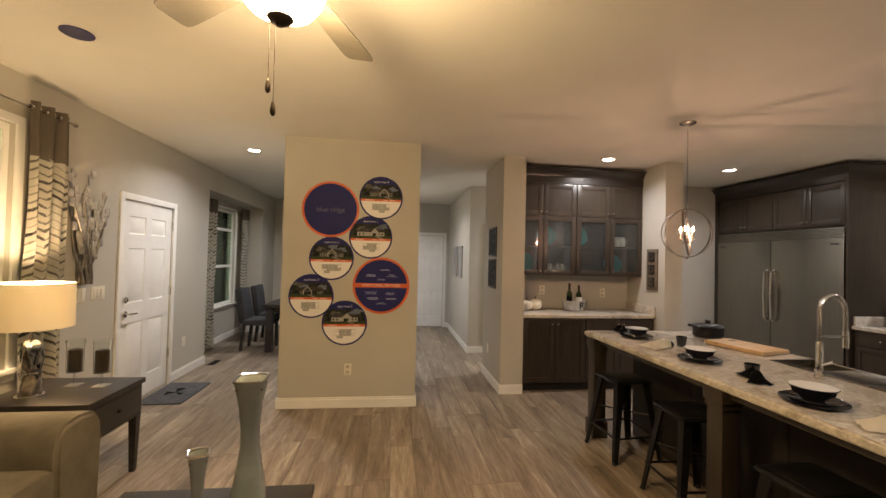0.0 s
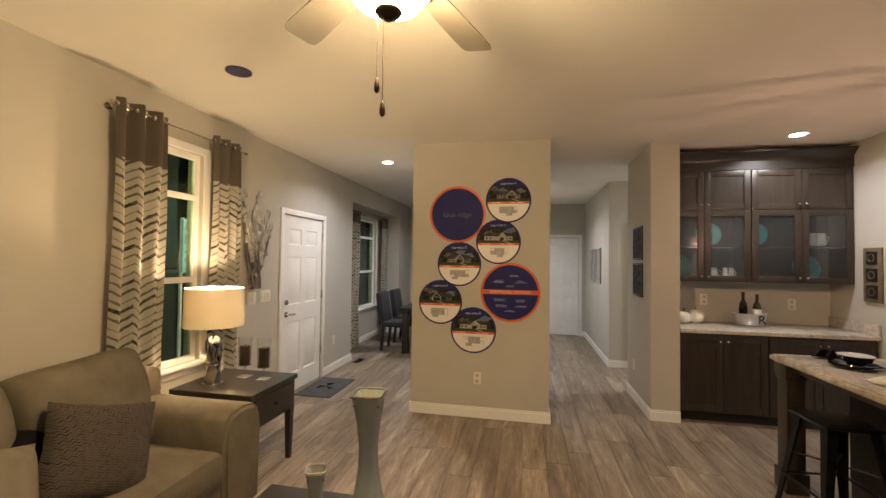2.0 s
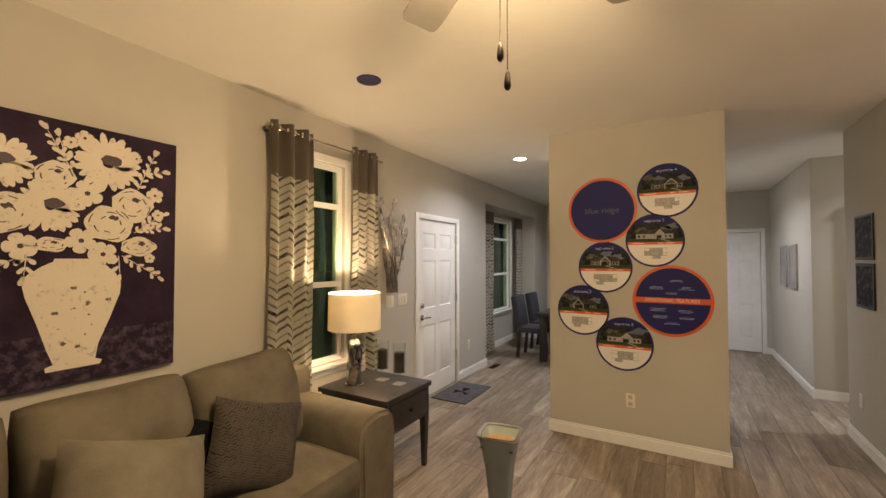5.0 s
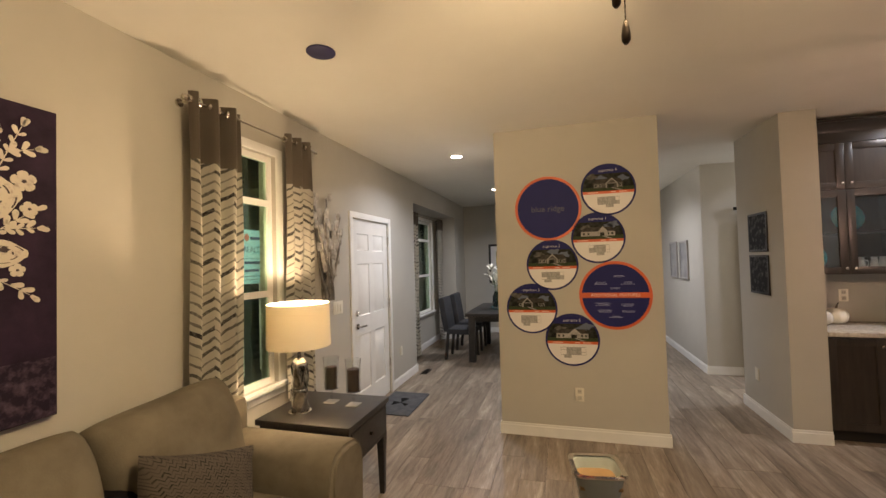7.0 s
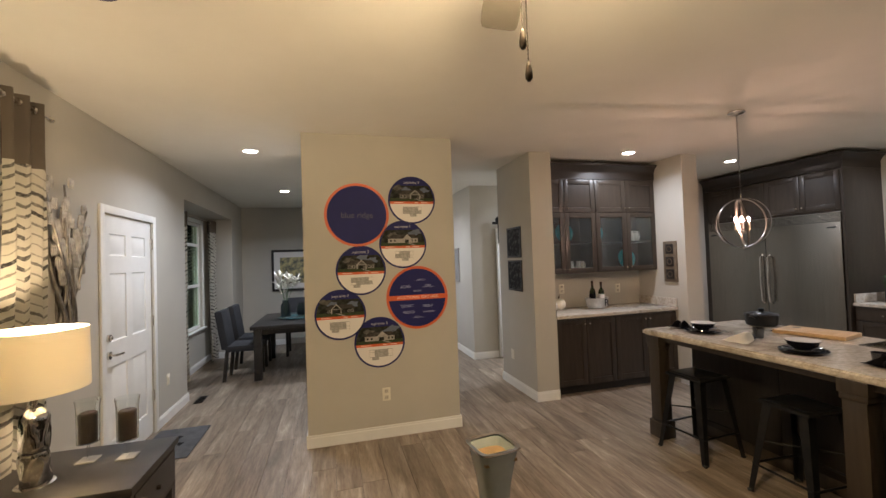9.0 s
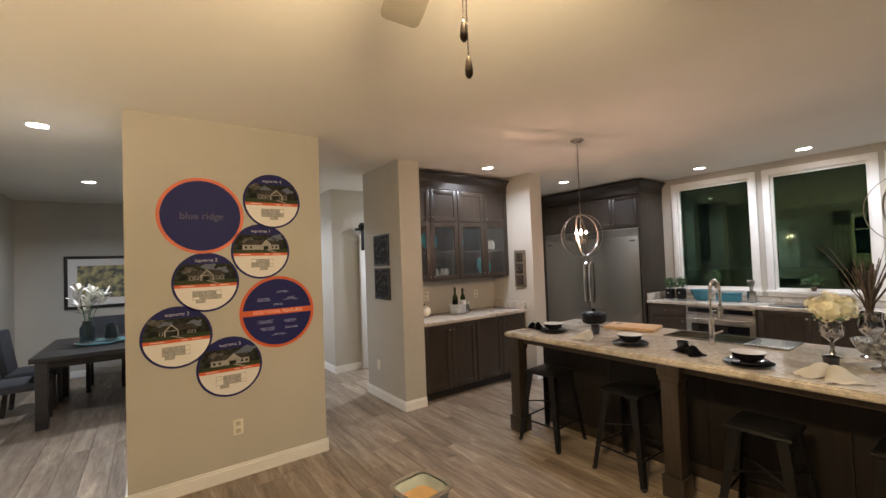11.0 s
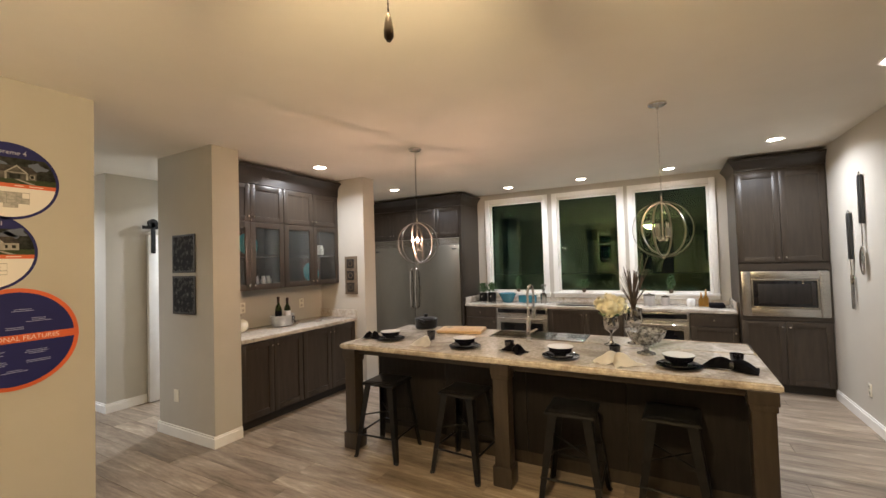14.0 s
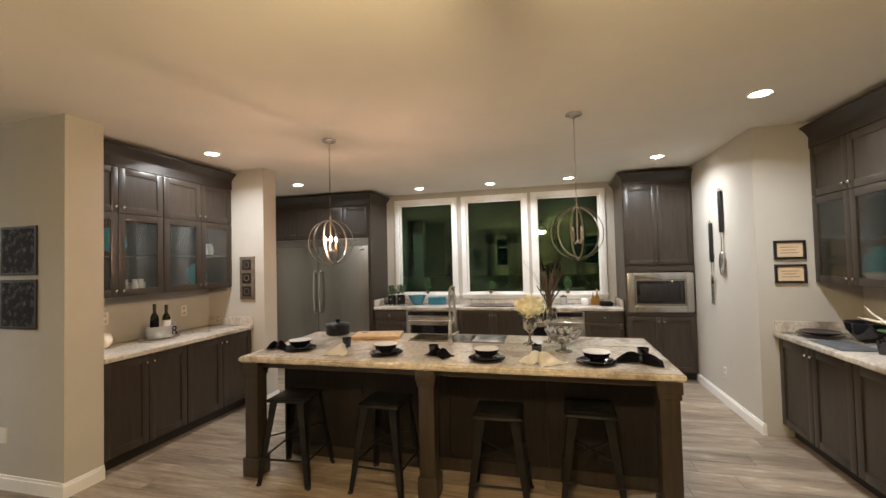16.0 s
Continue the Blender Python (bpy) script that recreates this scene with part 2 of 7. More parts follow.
def plank_material():
    m = material("vinyl_plank", (0.2, 0.17, 0.14), 0.42, 0.0, 0.4)
    mp = coords(m, (11, 1.35, 1))
    info = node(m, "ShaderNodeObjectInfo")
    isl = node(m, "ShaderNodeNewGeometry")
    add = node(m, "ShaderNodeMath", operation="ADD")
    link(m, info, "Random", add, 0)
    link(m, isl, "Random Per Island", add, 1)
    shift = node(m, "ShaderNodeMath", operation="MULTIPLY")
    shift.inputs[1].default_value = 37.0
    link(m, add, 0, shift, 0)
    vec = node(m, "ShaderNodeVectorMath", operation="ADD")
    link(m, mp, 0, vec, 0)
    link(m, shift, 0, vec, 1)
    n1 = node(m, "ShaderNodeTexNoise", Scale=1.0, Detail=7.0, Roughness=0.66, Distortion=0.5)
    n2 = node(m, "ShaderNodeTexNoise", Scale=5.0, Detail=4.0, Roughness=0.7)
    link(m, vec, 0, n1, "Vector")
    link(m, vec, 0, n2, "Vector")
    ramp = node(m, "ShaderNodeValToRGB")
    e = ramp.color_ramp.elements
    e[0].position, e[0].color = 0.33, (0.085, 0.060, 0.041, 1)
    e[1].position, e[1].color = 0.70, (0.48, 0.405, 0.315, 1)
    for p, c in ((0.44, (0.175, 0.132, 0.096, 1)), (0.56, (0.27, 0.215, 0.162, 1))):
        x = e.new(p)
        x.color = c
    mixf = node(m, "ShaderNodeMath", operation="MULTIPLY_ADD")
    mixf.inputs[1].default_value = 0.3
    link(m, n2, 0, mixf, 0)
    part2 = node(m, "ShaderNodeMath", operation="MULTIPLY")
    part2.inputs[1].default_value = 0.7
    link(m, n1, 0, part2, 0)
    link(m, part2, 0, mixf, 2)
    link(m, mixf, 0, ramp, 0)
    hsv = node(m, "ShaderNodeHueSaturation")
    frac = node(m, "ShaderNodeMath", operation="FRACT")
    link(m, shift, 0, frac, 0)
    val = node(m, "ShaderNodeMath", operation="MULTIPLY_ADD")
    val.inputs[1].default_value, val.inputs[2].default_value = 0.34, 0.84
    link(m, frac, 0, val, 0)
    link(m, val, 0, hsv, "Value")
    link(m, ramp, 0, hsv, "Color")
    link(m, hsv, 0, shader(m), "Base Color")
    bp = node(m, "ShaderNodeBump", Strength=0.15, Distance=0.002)
    link(m, n2, 0, bp, "Height")
    link(m, bp, 0, shader(m), "Normal")
    return m


PLANK = plank_material()


def chevron_material(name, light, dark, period, pitch, stroke, band_z=None, band=(0.18, 0.15, 0.12), axis=1):
    """Brush-stroke zigzag printed on cloth; above band_z a plain band."""
    m = material(name, light, 0.85, 0.0, 0.2)
    tc = node(m, "ShaderNodeTexCoord")
    sep = node(m, "ShaderNodeSeparateXYZ")
    link(m, tc, "Object", sep, 0)

    def op(kind, a, b=None, c=None):
        n = node(m, "ShaderNodeMath", operation=kind)
        for i, v in enumerate((a, b, c)):
            if v is None:
                continue
            if isinstance(v, (int, float)):
                n.inputs[i].default_value = v
            else:
                m.node_tree.links.new(v, n.inputs[i])
        return n.outputs[0]

    u = op("DIVIDE", sep.outputs[axis], period)
    tri = op("ABSOLUTE", op("SUBTRACT", op("FRACT", u), 0.5))
    cell = op("FLOOR", op("MULTIPLY", u, 2.0))
    nz = node(m, "ShaderNodeTexNoise", Scale=22.0, Detail=4.0)
    link(m, tc, "Object", nz, "Vector")
    zz = op("MULTIPLY_ADD", tri, stroke, op("MULTIPLY_ADD", nz.outputs[0], pitch * 0.42, sep.outputs[2]))
    row = op("DIVIDE", zz, pitch)
    f = op("FRACT", row)
    wn = node(m, "ShaderNodeTexWhiteNoise")
    comb = node(m, "ShaderNodeCombineXYZ")
    m.node_tree.links.new(cell, comb.inputs[0])
    m.node_tree.links.new(op("FLOOR", row), comb.inputs[1])
    link(m, comb, 0, wn, "Vector")
    width = op("MULTIPLY_ADD", wn.outputs[0], 0.30, 0.14)
    line = op("LESS_THAN", f, width)
    dry = node(m, "ShaderNodeTexNoise", Scale=75.0, Detail=2.0)
    link(m, tc, "Object", dry, "Vector")
    tone = op("MULTIPLY", op("MULTIPLY", line, op("MULTIPLY_ADD", wn.outputs[0], 0.55, 0.45)), op("MINIMUM", 1.0, op("MULTIPLY_ADD", dry.outputs[0], 1.3, 0.30)))
    if band_z is not None:
        up = op("GREATER_THAN", sep.outputs[2], band_z)
    mix = node(m, "ShaderNodeMix", data_type="RGBA")
    m.node_tree.links.new(tone, mix.inputs[0])
    mix.inputs[6].default_value = (*light, 1)
    mix.inputs[7].default_value = (*dark, 1)
    last = mix.outputs[2]
    if band_z is not None:
        mix2 = node(m, "ShaderNodeMix", data_type="RGBA")
        m.node_tree.links.new(up, mix2.inputs[0])
        m.node_tree.links.new(last, mix2.inputs[6])
        mix2.inputs[7].default_value = (*band, 1)
        last = mix2.outputs[2]
    m.node_tree.links.new(last, shader(m).inputs["Base Color"])
    return m


CURTAIN = chevron_material("chevron_curtain", (0.60, 0.57, 0.49), (0.040, 0.036, 0.036), 0.145, 0.056, 0.15, 2.17)
PILLOWCLOTH = chevron_material("geometric_weave", (0.060, 0.049, 0.040), (0.008, 0.0075, 0.007), 0.024, 0.012, 0.02)


# ---- mesh helpers ----
def box(bm, x0, x1, y0, y1, z0, z1, bev=0.0):
    v = bmesh.ops.create_cube(bm, size=1.0)["verts"]
    for p in v:
        p.co = Vector(((x0 + x1) / 2 + p.co.x * (x1 - x0), (y0 + y1) / 2 + p.co.y * (y1 - y0), (z0 + z1) / 2 + p.co.z * (z1 - z0)))
    if bev > 0:
        es = list({e for p in v for e in p.link_edges})
        v = bmesh.ops.bevel(bm, geom=es, offset=bev, segments=2, profile=0.6, affect="EDGES")["verts"]
    return v


def lathe(bm, profile, n=24, cx=0.0, cy=0.0, cz=0.0, sides=None):
    """Turns a profile of (radius, height) round z."""
    rings = []
    for r, z in profile:
        ring = []
        for i in range(n):
            a = 2 * math.pi * i / n
            k = 1.0 if sides is None else sides(a)
            ring.append(bm.verts.new((cx + r * k * math.cos(a), cy + r * k * math.sin(a), cz + z)))
        rings.append(ring)
    for a, b in zip(rings, rings[1:]):
        for i in range(n):
            j = (i + 1) % n
            bm.faces.new((a[i], a[j], b[j], b[i]))
    for ring, flip in ((rings[0], True), (rings[-1], False)):
        bm.faces.new(list(reversed(ring)) if flip else ring)
    return [v for r in rings for v in r]


def tube(bm, pts, r=0.01, n=8, taper=None):
    """A round rod through points."""
    pts = [Vector(p) for p in pts]
    rings = []
    for i, p in enumerate(pts):
        d = (pts[min(i + 1, len(pts) - 1)] - pts[max(i - 1, 0)]).normalized()
        up = Vector((0, 0, 1)) if abs(d.z) < 0.9 else Vector((1, 0, 0))
        a = d.cross(up).normalized()
        b = d.cross(a).normalized()
        k = r if taper is None else r + (taper - r) * i / (len(pts) - 1)
        rings.append([bm.verts.new(p + k * (math.cos(2 * math.pi * j / n) * a + math.sin(2 * math.pi * j / n) * b)) for j in range(n)])
    for a, b in zip(rings, rings[1:]):
        for j in range(n):
            bm.faces.new((a[j], a[(j + 1) % n], b[(j + 1) % n], b[j]))
    bm.faces.new(rings[0])
    bm.faces.new(list(reversed(rings[-1])))


def ball(bm, c, r, n=12, sx=1, sy=1, sz=1):
    m = Matrix.Translation(c) @ Matrix.Diagonal((r * sx, r * sy, r * sz, 1))
    return bmesh.ops.create_uvsphere(bm, u_segments=n, v_segments=max(6, n // 2 + 2), radius=1.0, matrix=m)["verts"]


def ring_band(bm, c, r, width, thick, axis, n=48):
    """A flat hoop round an axis."""
    ax = Vector(axis).normalized()
    u = ax.orthogonal().normalized()
    w = ax.cross(u)
    loops = []
    for i in range(n):
        a = 2 * math.pi * i / n
        d = math.cos(a) * u + math.sin(a) * w
        loops.append([bm.verts.new(Vector(c) + d * rr + ax * h) for rr, h in ((r, -width / 2), (r, width / 2), (r - thick, width / 2), (r - thick, -width / 2))])
    for i in range(n):
        a, b = loops[i], loops[(i + 1) % n]
        for k in range(4):
            bm.faces.new((a[k], b[k], b[(k + 1) % 4], a[(k + 1) % 4]))


def disc(bm, cx, cz, r, y0, y1, n=48):
    """An upright disc facing -y."""
    f = [bm.verts.new((cx + r * math.cos(2 * math.pi * i / n), y0, cz + r * math.sin(2 * math.pi * i / n))) for i in range(n)]
    b = [bm.verts.new((v.co.x, y1, v.co.z)) for v in f]
    bm.faces.new(f)
    bm.faces.new(list(reversed(b)))
    for i in range(n):
        bm.faces.new((f[i], b[i], b[(i + 1) % n], f[(i + 1) % n]))


def poly(bm, pts, h):
    """A flat prism from 3D points, thickened along h."""
    a = [bm.verts.new(p) for p in pts]
    b = [bm.verts.new(Vector(p) + Vector(h)) for p in pts]
    bm.faces.new(a)
    bm.faces.new(list(reversed(b)))
    n = len(a)
    for i in range(n):
        bm.faces.new((a[i], b[i], b[(i + 1) % n], a[(i + 1) % n]))


def cushion(bm, sx, sy, sz, m=None, n=14, puff=0.55, corner=0.0, wrinkle=0.0, seed=0):
    """A stuffed cushion sx by sy, sz thick at the middle, centred at the origin."""
    for side in (1, -1):
        g = []
        for i in range(n + 1):
            row = []
            for j in range(n + 1):
                u, v = 2 * i / n - 1, 2 * j / n - 1
                h = max(0.0, (1 - abs(u) ** 3.2) * (1 - abs(v) ** 3.2)) ** puff
                k = 1 - 0.07 * (1 - abs(v) ** 2) * abs(u) ** 6 - 0.07 * (1 - abs(u) ** 2) * abs(v) ** 6 - corner * (abs(u) * abs(v)) ** 3
                p = Vector((u * sx / 2 * k, v * sy / 2 * k, side * (h * sz / 2 + 0.004) + (0.006 + wrinkle) * h * noise.noise((u * 2 + 5 * seed, v * 2, side * 3.0 + sx)) + 0.5 * wrinkle * h * noise.noise((u * 5 + 3 * seed, v * 3.2, side * 3.0)))) 
                row.append(bm.verts.new(m @ p if m else p))
            g.append(row)
        for i in range(n):
            for j in range(n):
                q = (g[i][j], g[i + 1][j], g[i + 1][j + 1], g[i][j + 1])
                bm.faces.new(q if side > 0 else tuple(reversed(q)))
    bmesh.ops.remove_doubles(bm, verts=bm.verts, dist=0.0095)


def mesh_of(bm, name, mat, smooth=40):
    bmesh.ops.recalc_face_normals(bm, faces=bm.faces)
    me = bpy.data.meshes.new(name)
    bm.to_mesh(me)
    bm.free()
    me.materials.append(mat)
    if smooth:
        me.polygons.foreach_set("use_smooth", [True] * len(me.polygons))
        me.set_sharp_from_angle(angle=radians(smooth))
    return me


def part(name, bm, mat, parent, label=""):
    ob = new(name, mesh_of(bm, name, mat))
    ob.parent = parent
    if label:
        tagged(ob, label)
    return ob


def thing(name, label, category, x=0.0, y=0.0, z=0.0, rz=0.0, group=""):
    ob = new(name)
    ob.empty_display_size = 0.1
    ob.matrix_basis = pose(x, y, z, 0, 0, rz)
    return tagged(ob, label, category, group)


def structure(name, bm, mat, label, category=""):
    return tagged(new(name, mesh_of(bm, name, mat)), label, category or name.split("_")[0], kind="structure")


def boxes(*rows, bev=0.0):
    bm = bmesh.new()
    for r in rows:
        box(bm, *r, bev=bev)
    return bm


def lamp(name, kind, watts, color, m, size=0.1, spread=None):
    d = bpy.data.lights.new(name, kind)
    d.energy, d.color = watts, color
    if kind == "AREA":
        d.shape, d.size = "DISK", size
        if spread:
            d.spread = radians(spread)
    else:
        d.shadow_soft_size = size
    ob = new(name, d)
    ob.matrix_basis = m
    return ob


# ---- setting: walls, floor, ceiling ----
XL, YP, YD = -2.49, 4.25, 9.29
XW, YLK, YRK = 5.74, 5.78, -0.58
W1A, W1B, W1Z0, W1Z1 = 2.50, 3.08, 0.72, 2.38
WB = (-0.48, 0.10)
DY0, DY1, DZ = 4.235, 5.115, 2.035
BAY0, BAY1, BAYX, BAYZ = 6.06, 8.45, -2.86, 2.42


def wall_along_y(x0, x1, y0, y1, holes):
    """Boxes of a wall along y with holes (y0, y1, z0, z1)."""
    rows, y = [], y0
    for a, b, z0, z1 in sorted(holes):
        rows.append((x0, x1, y, a, 0, CEIL))
        if z0 > 0:
            rows.append((x0, x1, a, b, 0, z0))
        rows.append((x0, x1, a, b, z1, CEIL))
        y = b
    rows.append((x0, x1, y, y1, 0, CEIL))
    return boxes(*rows)


structure("wall_west", wall_along_y(XL - 0.15, XL, -3.2, BAY0, [(WB[0], WB[1], W1Z0, W1Z1), (W1A, W1B, W1Z0, W1Z1), (DY0, DY1, 0, DZ)]), WALL, "greige painted wall with windows and entry door")
BW0, BW1, BWZ0, BWZ1 = 7.05, 8.05, 0.62, 2.30
bm = wall_along_y(BAYX - 0.15, BAYX, BAY0 - 0.1, BAY1 + 0.1, [(BW0, BW1, BWZ0, BWZ1)])
box(bm, BAYX, XL - 0.15, BAY0 - 0.1, BAY0, 0, CEIL)
box(bm, BAYX, XL, BAY1, BAY1 + 0.1, 0, CEIL)
box(bm, BAYX, XL, BAY0, BAY1, BAYZ, CEIL)
structure("wall_bay", bm, WALL, "greige painted window bay with a dropped soffit")
structure("wall_dining_west", boxes((XL - 0.15, XL, BAY1 + 0.1, YD + 0.15, 0, CEIL)), WALL, "greige painted dining room wall")
structure("wall_north", boxes((XL, -0.25, YD, YD + 0.15, 0, CEIL)), WALL, "greige painted dining room end wall")
structure("wall_pier", boxes((-1.025, 0.345, YP, 5.0, 0, CEIL), (-0.35, -0.25, 5.0, YD, 0, CEIL)), WALL, "tan painted wall pier that carries round posters")
HX, HD0, HD1, HY = 1.335, 0.50, 1.21, 9.05
structure("wall_hall_end", boxes((-0.25, HD0, HY, HY + 0.12, 0, CEIL), (HD0, HD1, HY, HY + 0.12, 2.035, CEIL), (HD1, HX + 0.12, HY, HY + 0.12, 0, CEIL)), WALL, "grey painted wall at the end of the hall")
structure("wall_hall", boxes((HX, HX + 0.12, 6.72, HY, 0, CEIL), (HX, 3.70, 6.60, 6.72, 0, CEIL)), WALL, "grey painted hall wall with a barn door")
structure("wall_column", boxes((HX, 1.60, 4.57, 5.48, 0, CEIL), (1.60, 3.25, 5.19, 5.48, 0, CEIL)), WALL, "tan painted column wall beside the bar nook")
structure("wall_pilaster", boxes((3.25, 3.475, 4.415, 5.80, 0, CEIL)), WALL, "light painted pilaster between bar and refrigerator")
structure("wall_passage_end", boxes((3.475, 3.70, 5.80, 6.60, 0, CEIL)), WALL, "painted wall closing the passage")
structure("wall_kitchen_north", boxes((3.475, XW + 0.15, YLK, YLK + 0.16, 0, CEIL)), WALL, "painted wall beside the refrigerator")
KW = [(0.445, 1.39), (1.59, 2.51), (2.73, 3.67)]
KZ0, KZ1 = 1.06, 2.57
structure("wall_east", wall_along_y(XW, XW + 0.15, YRK - 0.15, YLK, [(a, b, KZ0, KZ1) for a, b in KW]), WALL, "painted kitchen wall with three windows")
RX, RY = 3.42, -1.35
structure("wall_kitchen_south", boxes((RX, XW, YRK - 0.15, YRK, 0, CEIL)), WALL, "light painted wall with hanging utensils")
structure("wall_side_return", boxes((RX, RX + 0.15, RY - 0.12, YRK - 0.15, 0, CEIL)), WALL, "painted return wall with two small framed signs")
structure("wall_side_nook", boxes((1.30, RX, RY - 0.12, RY, 0, CEIL)), WALL, "painted wall behind the side counter")
structure("wall_south_column", boxes((1.30, 1.52, RY, YRK, 0, CEIL), (1.30, 1.45, -3.2, RY - 0.12, 0, CEIL)), WALL, "painted wall beyond the far counter")
structure("wall_south", boxes((XL - 0.15, 1.45, -3.35, -3.2, 0, CEIL)), WALL, "painted wall behind the living room")
structure("ceiling", boxes((BAYX - 0.15, XW + 0.15, -3.35, YD + 0.15, CEIL, CEIL + 0.1)), CEILING, "cream painted flat ceiling")
structure("ground", boxes((-40, 40, -40, 45, -0.3, -0.06)), SOLE, "dark ground outside at night")


def baseboard(name, runs):
    """runs: (x0, y0, x1, y1, outward x, outward y) along wall faces."""
    bm = bmesh.new()
    for x0, y0, x1, y1, nx, ny in runs:
        t = 0.014
        for z0, z1, k in ((0.0, 0.085, 1.0), (0.085, 0.105, 0.55)):
            xs, ys = sorted((x0, x1)), sorted((y0, y1))
            if nx:
                xs = sorted((x0, x0 + nx * t * k))
            if ny:
                ys = sorted((y0, y0 + ny * t * k))
            box(bm, xs[0], xs[1], ys[0], ys[1], z0, z1)
    return structure(name, bm, WHITE, "white painted moulded baseboard", "baseboard")


baseboard("baseboard_west", [(XL, -3.2, XL, DY0 - 0.065, 1, 0), (XL, DY1 + 0.065, XL, BAY0, 1, 0), (XL, BAY1, XL, YD, 1, 0)])
baseboard("baseboard_bay", [(BAYX, BAY0, BAYX, BAY1, 1, 0), (BAYX + 0.014, BAY0, XL + 0.014, BAY0, 0, 1), (BAYX + 0.014, BAY1, XL + 0.014, BAY1, 0, -1)])
baseboard("baseboard_dining", [(XL + 0.014, YD, -0.35, YD, 0, -1), (-1.025, 5.0, -0.35, 5.0, 0, 1), (-0.35, 5.014, -0.35, YD - 0.014, -1, 0)])
baseboard("baseboard_pier", [(-1.039, YP, 0.359, YP, 0, -1), (-1.025, YP, -1.025, 5.014, -1, 0), (0.345, YP, 0.345, 5.0, 1, 0)])
baseboard("baseboard_hall", [(HX, 6.60, HX, HY, -1, 0), (-0.25, HY, HD0 - 0.06, HY, 0, -1), (HX - 0.014, 6.60, 1.74, 6.60, 0, -1), (HD1 + 0.06, HY, HX - 0.014, HY, 0, -1)])
baseboard("baseboard_column", [(HX, 4.57, HX, 5.48, -1, 0), (HX - 0.014, 4.57, 1.60, 4.57, 0, -1), (HX - 0.014, 5.48, 3.25, 5.48, 0, 1)])
baseboard("baseboard_kitchen", [(3.236, 4.415, 3.489, 4.415, 0, -1), (3.25, 4.415, 3.25, 4.555, -1, 0), (3.475, 4.415, 3.475, YLK, 1, 0), (3.489, YLK, 5.05, YLK, 0, -1), (RX - 0.014, YRK, 5.02, YRK, 0, 1), (RX, YRK, RX, YRK - 0.02, -1, 0)])
baseboard("baseboard_south", [(1.30, -3.2, 1.30, YRK, -1, 0), (1.286, YRK, 1.52, YRK, 0, 1), (XL, -3.2, 1.30, -3.2, 0, 1)])


# ---- doors and windows ----
def casing_x(bm, x, out, y0, y1, z0, z1, w=0.058, t=0.018, bottom=False):
    """A casing on a wall face at x round an opening, facing out (+1 or -1)."""
    xs = sorted((x, x + out * t))
    box(bm, *xs, y0 - w, y0, z0 - (w if bottom else 0), z1 + w, bev=0.004)
    box(bm, *xs, y1, y1 + w, z0 - (w if bottom else 0), z1 + w, bev=0.004)
    box(bm, *xs, y0, y1, z1, z1 + w, bev=0.004)
    if bottom:
        box(bm, *xs, y0, y1, z0 - w, z0, bev=0.004)


def panel_leaf(bm, w, h, t=0.04):
    """A moulded leaf in x (0..w), front towards -y, with six sunk and raised panels."""
    box(bm, 0, w, 0.012, t, 0, h)
    xs = [0, 0.115, w / 2 - 0.052, w / 2 + 0.052, w - 0.115, w]
    zs = [0, 0.21, 0.80, 1.0, h - 0.47, h - 0.33, h - 0.15, h]
    g = [[bm.verts.new((x, 0, z)) for z in zs] for x in xs]
    panels = []
    for i in range(5):
        for k in range(7):
            f = bm.faces.new((g[i][k], g[i + 1][k], g[i + 1][k + 1], g[i][k + 1]))
            if i in (1, 3) and k in (1, 3, 5):
                panels.append(f)
    rim = [g[i][0] for i in range(6)] + [g[5][k] for k in range(1, 8)] + [g[i][7] for i in range(4, -1, -1)] + [g[0][k] for k in range(6, 0, -1)]
    back = [bm.verts.new((v.co.x, 0.012, v.co.z)) for v in rim]
    for i in range(len(rim)):
        j = (i + 1) % len(rim)
        bm.faces.new((rim[i], back[i], back[j], rim[j]))
    bm.normal_update()
    for width, sink in ((0.010, -0.009), (0.012, 0.0), (0.022, 0.007)):
        bmesh.ops.inset_individual(bm, faces=panels, thickness=width, depth=sink)


bm = bmesh.new()
casing_x(bm, XL, 1, DY0 - 0.005, DY1 + 0.005, 0, DZ + 0.005, w=0.062)
box(bm, XL - 0.15, XL - 0.02, DY0, DY1, -0.01, 0.018)
structure("trim_entry_door", bm, WHITE, "white painted entry door casing", "trim")
door = thing("door_1", "white six-panel entry door, closed, with nickel lever", "door", XL - 0.010, DY0 + 0.003, 0.018, 90)
door["kind"] = "structure"
bm = bmesh.new()
panel_leaf(bm, DY1 - DY0 - 0.006, DZ - 0.02)
part("leaf", bm, WHITE, door)
bm = bmesh.new()
for z, r in ((0.90, 0.032), (1.035, 0.030)):
    tube(bm, [(0.075, -0.001, z), (0.075, -0.016, z)], r, 16)
tube(bm, [(0.075, -0.015, 0.90), (0.075, -0.05, 0.90), (0.10, -0.056, 0.90), (0.185, -0.056, 0.895)], 0.010, 10)
tube(bm, [(0.075, -0.015, 1.035), (0.075, -0.03, 1.035)], 0.016, 12)
part("door_handle", bm, NICKEL, door, "brushed nickel lever and deadbolt")
for z in (0.30, 1.02, 1.76):
    part("hinge", boxes((DY1 - DY0 - 0.022, DY1 - DY0 + 0.004, -0.020, -0.001, z, z + 0.10), bev=0.003), NICKEL, door)

